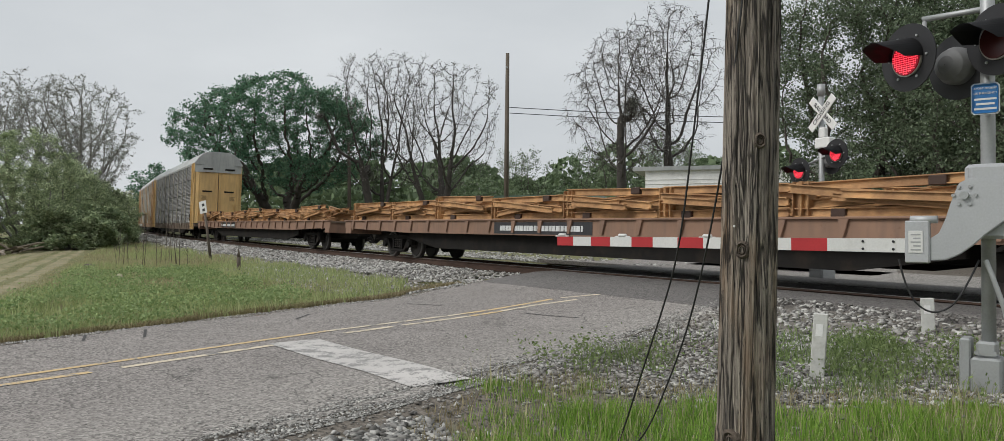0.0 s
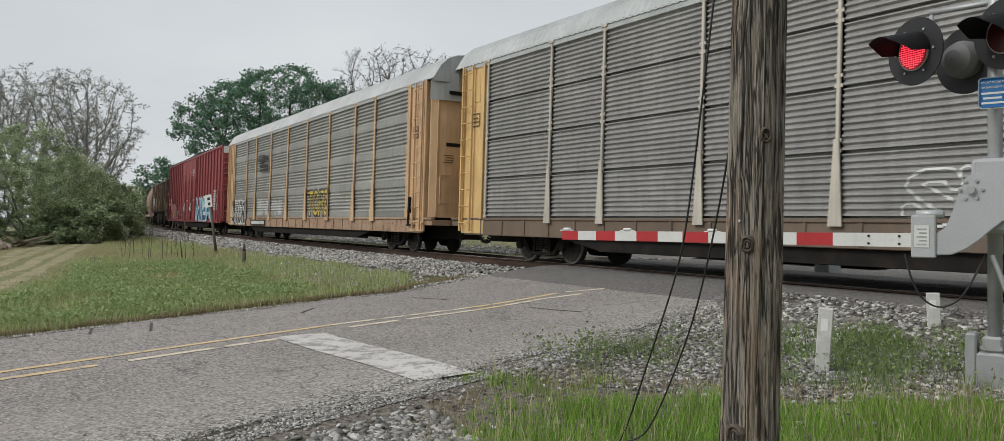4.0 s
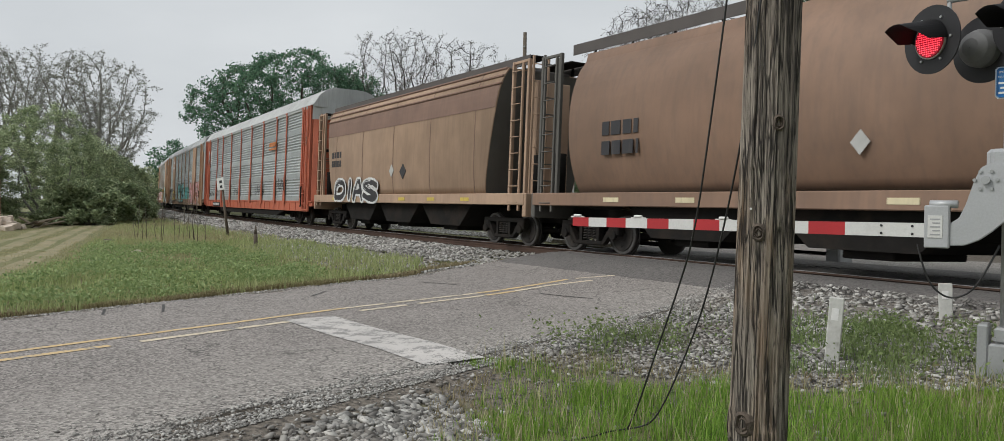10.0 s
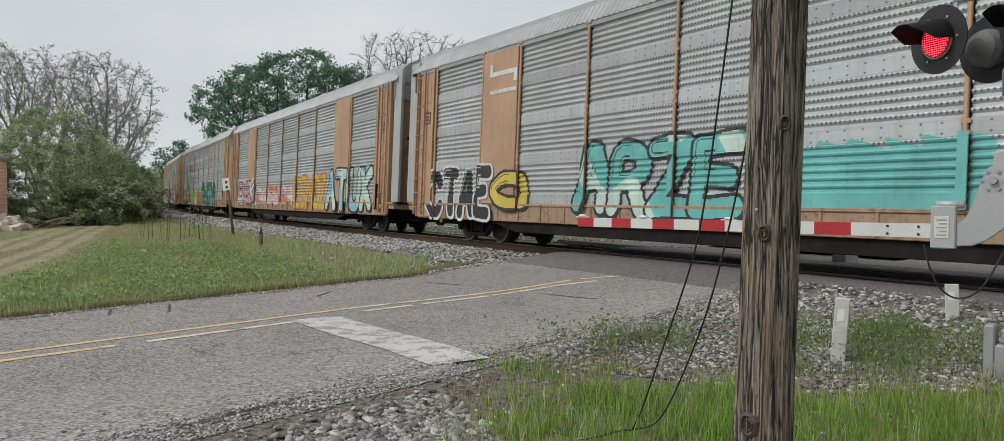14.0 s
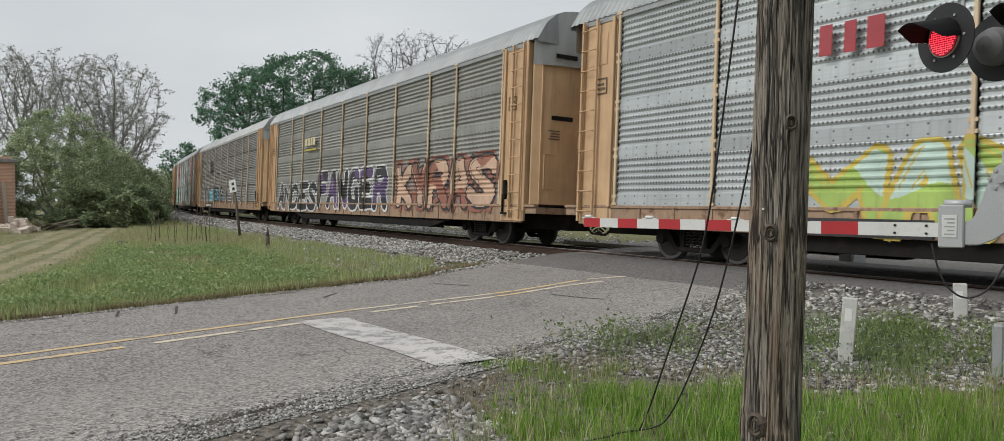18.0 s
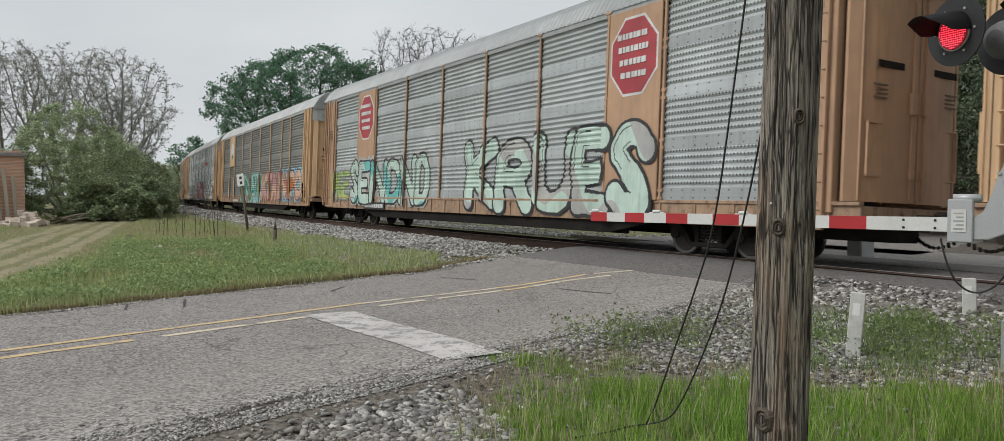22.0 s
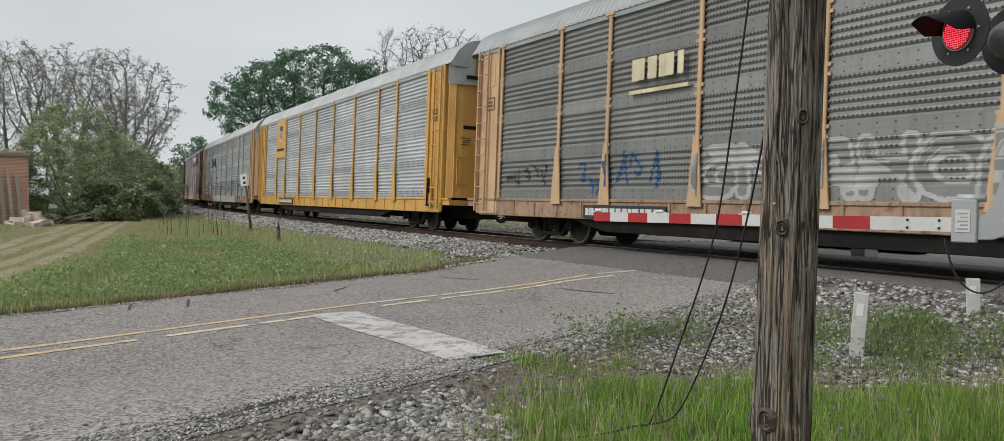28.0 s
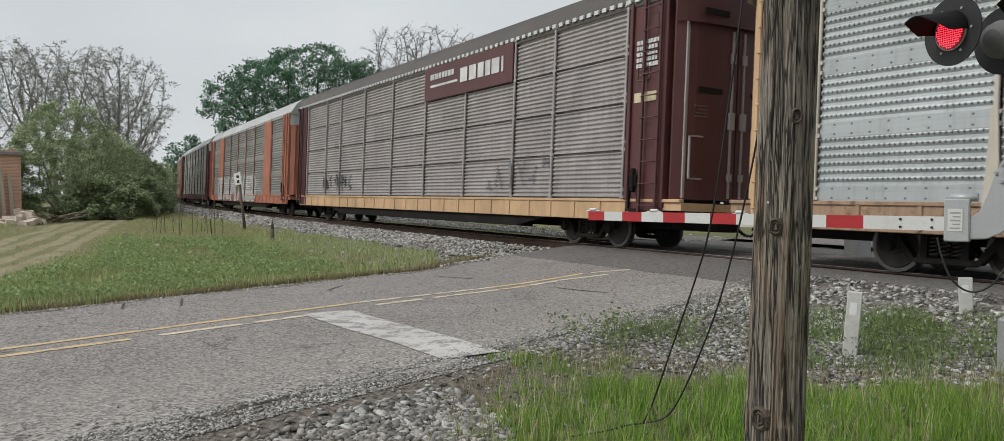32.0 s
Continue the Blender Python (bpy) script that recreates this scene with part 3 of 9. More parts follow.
M["orange"] = paint("orange_car_paint", (0.44, 0.115, 0.06), 0.6, 0.5, 0.14)
M["orange_faded"] = paint("faded_orange_paint", (0.38, 0.145, 0.09), 0.65, 0.6, 0.15)
# grey posts; part of the paleness is light on their faces, put into colour
M["post_grey"] = paint("pale_lit_post", (0.50, 0.46, 0.39), 0.5, 0.5, 0.15, metal=0.3)
# a paler tan than the faded yellow of the ends
M["post_tan"] = paint("pale_tan_post_paint", (0.60, 0.46, 0.30), 0.55, 0.4, 0.1)
M["sill_tan"] = paint("grimy_tan_sill", (0.34, 0.225, 0.145), 0.75, 0.95, 0.65)
M["sill_dark"] = paint("grimy_brown_sill", (0.14, 0.10, 0.07), 0.7, 0.6, 0.35)
M["maroon"] = paint("maroon_car_paint", (0.085, 0.026, 0.026), 0.5, 0.3, 0.1)
M["boxcar_red"] = paint("boxcar_red_paint", (0.255, 0.048, 0.05), 0.55, 0.5, 0.08)
M["roof_white"] = paint("white_roof_sheet", (0.39, 0.405, 0.40), 0.55, 0.4, 0.08, metal=0.2)
M["roof_grey"] = paint("grey_roof_sheet", (0.32, 0.335, 0.335), 0.5, 0.4, 0.06, metal=0.4)
M["roof_dark"] = paint("dark_roof_sheet", (0.07, 0.06, 0.055), 0.6, 0.4, 0.1)
def rusty_material():
    k = Nodes("rust_streaked_hopper_paint")
    v, vs = k.coords((1, 1, 1)), k.coords((2.2, 2.2, 0.4))
    col = k.mix(k.ramp(k.noise(v, 1.1, 5.0), 0.3, 0.7), (0.055, 0.036, 0.032), (0.15, 0.09, 0.07))
    pale = k.math("ADD", k.math("MULTIPLY", k.noise(vs, 1.6, 8.0, 0.7), 0.7), k.math("MULTIPLY", k.noise(v, 5.0, 8.0, 0.75), 0.35))
    col = k.mix(k.ramp(pale, 0.555, 0.61), col, k.mix(k.noise(v, 9.0), (0.30, 0.21, 0.14), (0.60, 0.53, 0.42)))
    col = k.mix(k.ramp(k.noise(v, 14.0, 6.0, 0.7), 0.60, 0.68), col, (0.045, 0.025, 0.018))
    k.bump(pale, 0.3, 0.01)
    return k.done(col, 0.8)


M["rusty"] = rusty_material()
M["rust_pale"] = paint("flaking_primer", (0.30, 0.22, 0.155), 0.8, 0.9, 0.6)
M["hopper_brown"] = paint("brown_hopper_paint", (0.225, 0.14, 0.095), 0.65, 0.45, 0.12)
M["hopper_tan"] = paint("dusty_tan_hopper_paint", (0.38, 0.26, 0.18), 0.7, 0.4, 0.12)
M["hopper_band"] = paint("brown_band_paint", (0.19, 0.115, 0.085), 0.7, 0.4, 0.12)
M["hopper_end"] = paint("grey_hopper_end", (0.10, 0.095, 0.085), 0.7, 0.4, 0.2)
M["girder"] = surface("orange_primer_steel", (0.50, 0.29, 0.13), 0.7, 0.0, 0.45, 2.5, 30.0, 0.08, 0.003, (0.13, 0.055, 0.03), 0.8)
M["spacer"] = surface("dark_rust_spacer", (0.05, 0.028, 0.02), 0.8, 0.0, 0.3, 3.0, 40.0, 0.2)
M["deck_rust"] = paint("rusty_flatcar_paint", (0.23, 0.135, 0.09), 0.7, 0.6, 0.35)
M["wood_deck"] = surface("worn_deck_planks", (0.16, 0.12, 0.085), 0.9, 0.0, 0.3, 2.0, 30.0, 0.4, 0.01)

# -- trucks and wheels, shared by every car --
AX, WR = 0.89, 0.42


def wheelset_mesh():
    bm = bmesh.new()
    cyl(bm, (0, -1.02, 0), (0, 1.02, 0), 0.075, seg=10)
    for s in (-1, 1):
        for y0, y1, r0, r1, m in ((0.66, 0.69, 0.45, 0.45, 0), (0.69, 0.80, WR + 0.005, WR, 1), (0.80, 0.815, 0.36, 0.34, 0), (0.62, 0.66, 0.13, 0.13, 0)):
            cyl(bm, (0, s * y0, 0), (0, s * y1, 0), r0, r1, 28, m)
        cyl(bm, (0, s * 0.80, 0), (0, s * 0.84, 0), 0.15, 0.12, 14)
        for a in range(4):
            c, q = math.cos(a * math.pi / 2), math.sin(a * math.pi / 2)
            box(bm, c * 0.24 - 0.025, c * 0.24 + 0.025, s * 0.818 - 0.006, s * 0.818 + 0.006, q * 0.24 - 0.025, q * 0.24 + 0.025)
    o = ob_of("wheelset", bm, [M["wheel"], M["tread"]])
    me = o.data
    bpy.data.objects.remove(o)
    return me


def side_frame_mesh():
    bm = bmesh.new()
    # arched truss frame with two window openings
    for x0, x1, z0, z1 in ((-1.05, 1.05, 0.60, 0.72), (-0.45, 0.45, 0.17, 0.27)):
        box(bm, x0, x1, -0.08, 0.08, z0, z1, 0.02)
    for s in (-1, 1):
        prism(bm, [(s * 0.40, 0.18), (s * 0.52, 0.20), (s * 0.90, 0.58), (s * 0.74, 0.62)], -0.07, 0.07)
        prism(bm, [(s * 0.26, 0.24), (s * 0.36, 0.24), (s * 0.36, 0.62), (s * 0.26, 0.62)], -0.07, 0.07)
        box(bm, s * AX - 0.16, s * AX + 0.16, -0.1, 0.1, 0.40, 0.64, 0.03)
        cyl(bm, (s * AX, -0.14, 0.42), (s * AX, -0.06, 0.42), 0.11, seg=12)
    o = ob_of("side_frame", bm, M["black_steel"])
    me = o.data
    bpy.data.objects.remove(o)
    return me


def spring_mesh():
    bm = bmesh.new()
    # one coil: a helix of round bar
    n, turns, rr, rb = 60, 5.5, 0.065, 0.017
    rings = []
    for i in range(n + 1):
        a = 2 * math.pi * turns * i / n
        c = Vector((rr * math.cos(a), rr * math.sin(a), 0.28 + 0.33 * i / n))
        u = Vector((math.cos(a), math.sin(a), 0))
        rings.append([bm.verts.new(c + u * (rb * math.cos(q)) + Vector((0, 0, rb * math.sin(q)))) for q in (0.8, 2.4, 3.9, 5.5)])
    for p, q in zip(rings, rings[1:]):
        for j in range(4):
            bm.faces.new((p[j], p[(j + 1) % 4], q[(j + 1) % 4], q[j]))
    o = ob_of("spring", bm, M["wheel"])
    me = o.data
    bpy.data.objects.remove(o)
    return me


def bolster_mesh():
    bm = bmesh.new()
    box(bm, -0.2, 0.2, -1.0, 1.0, 0.50, 0.68, 0.03)
    box(bm, -1.0, 1.0, -0.12, 0.12, 0.62, 0.70, 0.02)
    for s in (-1, 1):
        box(bm, s * 0.46 - 0.05, s * 0.46 + 0.05, -0.75, 0.75, 0.32, 0.44, 0.01)
    o = ob_of("bolster", bm, M["black_steel"])
    me = o.data
    bpy.data.objects.remove(o)
    return me


WHEEL, FRAME, SPRING, BOLSTER = wheelset_mesh(), side_frame_mesh(), spring_mesh(), bolster_mesh()
WHEELS = []


def add_trucks(car, xs, idx):
    for x in xs:
        tr = reuse("truck", BOLSTER, car, (x, 0, 0), label="cast steel freight truck, black with grime")
        for s in (-1, 1):
            reuse("side_frame", FRAME, tr, (0, s * 0.98, 0))
            for dx in (-0.17, 0.0, 0.17):
                reuse("spring", SPRING, tr, (dx, s * 0.98, 0))
        for s in (-1, 1):
            w = reuse("wheelset", WHEEL, car, (x + s * AX, 0, WR))
            WHEELS.append((w, idx, x + s * AX))


def coupler_mesh():
    bm = bmesh.new()
    box(bm, 0, 0.75, -0.09, 0.09, 0.74, 0.92, 0.02)
    box(bm, 0.62, 0.92, -0.17, 0.14, 0.70, 0.98, 0.05)
    box(bm, -0.3, 0.1, -0.3, 0.3, 0.62, 1.0, 0.02)
    for i in range(10):
        a, b = i / 10, (i + 1) / 10
        z = lambda q: 0.62 - 0.9 * q * (1 - q)
        cyl(bm, (a * 0.9, 0.3, z(a)), (b * 0.9, 0.3 - 0.2 * b, z(b)), 0.03, seg=6)
    o = ob_of("coupler", bm, M["black_steel"])
    me = o.data
    bpy.data.objects.remove(o)
    return me


COUPLER = coupler_mesh()


def ladder_mesh(name, h, w, rungs, mat):
    bm = bmesh.new()
    for s in (-1, 1):
        box(bm, s * w / 2 - 0.03, s * w / 2 + 0.03, -0.03, 0.03, 0, h, 0.008)
    for i in range(rungs):
        z = h * (i + 0.5) / rungs
        cyl(bm, (-w / 2, -0.05, z), (w / 2, -0.05, z), 0.014, seg=6)
    o = ob_of(name, bm, mat)
    me = o.data
    bpy.data.objects.remove(o)
    return me


# -- autoracks --
P_LO, P_HI, EAVE, TOP, HW = 1.08, 5.16, 5.24, 6.05, 1.53
PROFILES = {}
POSTS = [-11.8, -9.0, -7.1, -4.27, -1.42, 1.42, 4.27, 7.1, 9.0, 11.8]


def panel_mesh(name, w, style, mat):
    """A corrugated side sheet, w wide; the ribs run along the car."""
    h = P_HI - P_LO
    prof = []
    if style == "perf":
        p = (TIER - FLAT) / RIBS
        for k in range(4):
            z = k * TIER
            prof += [(z, 0.0), (z + FLAT - 0.012, 0.0), (z + FLAT, 0.012)]
            for i in range(RIBS):
                q = z + FLAT + i * p
                prof += [(q + p * 0.12, 0.034), (q + p * 0.40, 0.034), (q + p * 0.60, 0.006), (q + p * 0.80, -0.004), (q + p * 0.97, 0.006)]
        prof.append((h, 0.0))
    else:
        tiers, n = 4, 9
        th = h / tiers
        for k in range(tiers):
            z = k * th
            prof += [(z, 0.11), (z + 0.04, 0.11), (z + 0.045, -0.01), (z + 0.075, -0.01)]
            p = (th - 0.085) / n
            for i in range(n):
                q = z + 0.08 + i * p
                prof += [(q, 0.0), (q + p * 0.22, 0.038), (q + p * 0.45, 0.038), (q + p * 0.72, -0.006), (q + p * 0.92, -0.006)]
        prof.append((h, 0.0))
    PROFILES[style] = prof
    v = [(x, y, z) for z, y in prof for x in (-w / 2, w / 2)]
    f = [(2 * i, 2 * i + 1, 2 * i + 3, 2 * i + 2) for i in range(len(prof) - 1)]
    # back sheet gives thickness
    k = len(v)
    v += [(-w / 2, 0.12, 0), (w / 2, 0.12, 0), (w / 2, 0.12, h), (-w / 2, 0.12, h)]
    f.append((k, k + 3, k + 2, k + 1))
    return mesh_of(name, v, f, mat)


def post_mesh(name, foot, mat):
    bm = bmesh.new()
    top = P_HI - P_LO + 0.06
    box(bm, -0.055, 0.055, -0.03, 0.02, 0.0, top, 0.012)
    box(bm, -0.15, 0.15, -0.045, 0.0, top - 0.03, top + 0.04, 0.01)
    if foot:
        prism(bm, [(-0.2, -0.12), (0.2, -0.12), (0.17, 0.15), (0.07, 1.25), (-0.07, 1.25), (-0.17, 0.15)], -0.05, -0.02)
    for k in range(5):
        for dz in (0.04, FLAT - 0.05):
            for s in (-1, 1):
                z = min(k * TIER + dz, top - 0.08)
                box(bm, s * 0.085 - 0.03, s * 0.085 + 0.03, -0.022, 0.0, z - 0.03, z + 0.03)
    o = ob_of(name, bm, mat)
    me = o.data
    bpy.data.objects.remove(o)
    return me


def roof_mesh():
    """Arched roof of ribbed sheet, a rib every 0.19 m."""
    L, arc = 13.55, []
    for i in range(13):
        a = -1 + 2 * i / 12
        arc.append((a * (HW + 0.04), EAVE + (TOP - EAVE) * (1 - abs(a) ** 4.2)))
    xs, lift = [], []
    x = -L
    while x < L - 0.2:
        for dx, l in ((0, 0), (0.09, 0), (0.115, 0.014), (0.165, 0.014)):
            xs.append(x + dx), lift.append(l)
        x += 0.19
    xs.append(L), lift.append(0)
    v, f, n = [], [], len(arc)
    for x, l in zip(xs, lift):
        for y, z in arc:
            v.append((x, y * (1 + l * 0.25), z + l))
    for i in range(len(xs) - 1):
        for j in range(n - 1):
            f.append((i * n + j, (i + 1) * n + j, (i + 1) * n + j + 1, i * n + j + 1))
    # end caps
    for i in (0, len(xs) - 1):
        k = len(v)
        v += [(xs[i], -HW - 0.04, EAVE - 0.08), (xs[i], HW + 0.04, EAVE - 0.08)]
        ring = [i * n + j for j in range(n)]
        f.append((ring + [k + 1, k]) if i else (ring[::-1] + [k, k + 1]))
    return mesh_of("roof", v, f, M["roof_grey"])


PANEL = {("perf", 2.85): panel_mesh("side_panel", 2.72, "perf", M["silver"]), ("perf", 1.9): panel_mesh("side_panel", 1.77, "perf", M["silver"]),
         ("tier", 2.85): panel_mesh("side_panel", 2.72, "tier", M["sheet_grey"]), ("tier", 1.9): panel_mesh("side_panel", 1.77, "tier", M["sheet_grey"])}
POST, POST_FOOT, ROOF = post_mesh("side_post", False, M["yellow"]), post_mesh("side_post", True, M["yellow"]), roof_mesh()
RACK_LADDER = ladder_mesh("ladder", 4.5, 0.5, 10, M["yellow"])


def rack_base_mesh():
    """Deck, side sills and the inner walls."""
    bm = bmesh.new()
    box(bm, -13.6, 13.6, -HW + 0.04, HW - 0.04, 0.86, 1.02)
    for s in (-1, 1):
        y = s * (HW - 0.02)
        box(bm, -12.9, 12.9, min(y, y - s * 0.08), max(y, y - s * 0.08), 0.62, 1.06, 0.012)
        box(bm, -13.6, 13.6, min(y + s * 0.03, y - s * 0.1), max(y + s * 0.03, y - s * 0.1), 1.02, 1.085, 0.01)
        for i in range(25):
            x = -12.0 + i
            box(bm, x - 0.03, x + 0.03, min(y + s * 0.025, y), max(y + s * 0.025, y), 0.66, 1.02)
    o = ob_of("side_sill", bm, M["yellow"])
    me = o.data
    bpy.data.objects.remove(o)
    return me


def rack_under_meshes():
    out = []

    def keep(name, build):
        bm = bmesh.new()
        build(bm)
        o = ob_of(name, bm, M["black_steel"])
        out.append((name, o.data))
        bpy.data.objects.remove(o)

    keep("centre_sill", lambda bm: box(bm, -13.4, 13.4, -0.35, 0.35, 0.45, 0.86, 0.03))
    for s in (-1, 1):
        keep("cross_bearer", lambda bm: box(bm, -7.5, 7.5, s * 1.1 - 0.05, s * 1.1 + 0.05, 0.34, 0.86, 0.02))
        keep("side_girder", lambda bm: prism(bm, [(-8.6, 0.62), (-7.2, 0.36), (7.2, 0.36), (8.6, 0.62), (8.6, 0.86), (-8.6, 0.86)], s * 1.38 - 0.04, s * 1.38 + 0.04))
    keep("air_tank", lambda bm: box(bm, -2.2, -0.9, 0.3, 1.0, 0.4, 0.87, 0.1))
    keep("brake_cylinder", lambda bm: cyl(bm, (1.0, -0.5, 0.55), (2.4, -0.5, 0.55), 0.2, seg=14))
    keep("brake_pipe", lambda bm: cyl(bm, (-9, 0.5, 0.5), (9, 0.5, 0.5), 0.03, seg=6))
    return out


def rack_end_mesh():
    """One end of the body at +x: corner plates on both sides, and the folding doors' frame."""
    bm = bmesh.new()
    for s in (-1, 1):
        y = s * HW
        box(bm, 11.9, 13.05, min(y, y - s * 0.07), max(y, y - s * 0.07), 0.66, 5.2, 0.01)
        box(bm, 11.92, 12.02, min(y + s * 0.06, y), max(y + s * 0.06, y), 1.05, 5.2, 0.01)
        box(bm, 12.95, 13.10, min(y + s * 0.03, y - s * 0.18), max(y + s * 0.03, y - s * 0.18), 0.9, 5.25, 0.015)
        box(bm, 12.2, 12.8, min(y + s * 0.012, y), max(y + s * 0.012, y), 4.2, 4.9, 0.004)
    box(bm, 12.9, 13.05, -HW, HW, 5.05, 5.3, 0.01)
    o = ob_of("end_frame", bm, M["yellow"])
    me = o.data
    bpy.data.objects.remove(o)
    return me


def rack_door_mesh():
    """One leaf of the bowed end door, hung at +y, at +x end."""
    bm = bmesh.new()
    n = 7
    x = lambda y: 13.08 + 0.42 * math.sqrt(max(0, 1 - (y / 1.5) ** 3))
    ring = [(x(0.02 + i * 1.42 / n), 0.02 + i * 1.42 / n) for i in range(n + 1)]
    ring += [(px - 0.05, py) for px, py in ring[::-1]]
    lo, hi = [bm.verts.new((px, py, 1.1)) for px, py in ring], [bm.verts.new((px, py, 5.15)) for px, py in ring]
    for i in range(len(ring)):
        j = (i + 1) % len(ring)
        bm.faces.new((lo[i], lo[j], hi[j], hi[i]))
    bm.faces.new(lo[::-1]), bm.faces.new(hi)
    bmesh.ops.recalc_face_normals(bm, faces=bm.faces[:])
    o = ob_of("end_door", bm, M["yellow"])
    me = o.data
    bpy.data.objects.remove(o)
    return me


def gable_mesh():
    """The white arched plate over the end doors, at +x."""
    bm = bmesh.new()
    arc = [(a * (HW + 0.02), EAVE + (TOP - EAVE) * (1 - abs(a) ** 4.2) - 0.01) for a in [-1 + i / 8 for i in range(17)]]
    f = [bm.verts.new((13.62 - 0.25 * abs(y / HW) ** 3, y, z)) for y, z in arc]
    b = [bm.verts.new((13.60 - 0.25 * abs(y / HW) ** 3, y, 4.62)) for y, z in arc]
    for i in range(16):
        bm.faces.new((f[i], f[i + 1], b[i + 1], b[i]))
    r = [bm.verts.new((13.2, y, z)) for y, z in arc]
    for i in range(16):
        bm.faces.new((f[i + 1], f[i], r[i], r[i + 1]))
    bmesh.ops.recalc_face_normals(bm, faces=bm.faces[:])
    o = ob_of("gable", bm, M["roof_white"])
    me = o.data
    bpy.data.objects.remove(o)
    return me


GABLE = gable_mesh()


def slot_mesh():
    bm = bmesh.new()
    box(bm, -0.012, 0.012, -0.32, 0.32, -0.055, 0.055)
    o = ob_of("vent_slot", bm, M["black_steel"])
    me = o.data
    bpy.data.objects.remove(o)
    return me


def small_mesh(name, boxes, mat):
    bm = bmesh.new()
    for q in boxes:
        box(bm, *q)
    o = ob_of(name, bm, mat)
    me = o.data
    bpy.data.objects.remove(o)
    return me


TOP_RAIL = small_mesh("top_rail", [(-13.0, 13.0, -(HW + 0.02), -(HW - 0.1), P_HI - 0.03, EAVE + 0.05), (-13.0, 13.0, HW - 0.1, HW + 0.02, P_HI - 0.03, EAVE + 0.05)], M["roof_grey"])
LOCK = small_mesh("lock_rod", [(-0.02, 0.02, -0.022, 0.022, 1.15, 4.55), (-0.03, 0.045, -0.05, 0.05, 3.9, 4.1), (-0.03, 0.05, -0.07, 0.07, 2.55, 2.9), (-0.03, 0.045, -0.05, 0.05, 1.5, 1.65)], M["yellow"])
BATTEN = small_mesh("door_batten", [(-0.015, 0.02, -0.03, 0.03, 1.12, 5.1)], M["yellow"])
BRAKE = small_mesh("brake_gear", [(-0.12, 0.10, -0.10, 0.0, 0.62, 0.86, 0.02), (-0.05, 0.05, -0.14, -0.04, 0.5, 1.0, 0.02), (0.12, 0.16, -0.08, -0.02, 0.3, 0.7), (-0.2, -0.16, -0.07, -0.02, 0.1, 0.62), (-0.22, 0.2, -0.09, -0.03, 0.1, 0.16)], M["black_steel"])
FRAME_MARK = small_mesh("stencil_frame", [(-0.2, 0.2, -0.012, 0, 0, 0.02), (-0.2, 0.2, -0.012, 0, 0.33, 0.35), (-0.2, -0.18, -0.012, 0, 0.02, 0.33), (0.18, 0.2, -0.012, 0, 0.02, 0.33), (-0.13, 0.12, -0.01, 0, 0.1, 0.14), (-0.13, 0.08, -0.01, 0, 0.2, 0.24)], M["sill_dark"])
HATCH = small_mesh("door_hatch", [(-0.02, 0.02, -0.2, 0.2, 0, 0.03), (-0.02, 0.02, -0.2, 0.2, 0.85, 0.88), (-0.02, 0.02, -0.2, -0.17, 0, 0.88), (-0.02, 0.02, 0.17, 0.2, 0, 0.88)], M["yellow"])
MARKS = small_mesh("lettering", [(-0.012, 0.008, -0.18, 0.16 - 0.05 * (i % 3), i * 0.07, i * 0.07 + 0.025) for i in range(4)], M["sill_dark"])
SILL, UNDER, ENDF, DOOR, SLOT = rack_base_mesh(), rack_under_meshes(), rack_end_mesh(), rack_door_mesh(), slot_mesh()


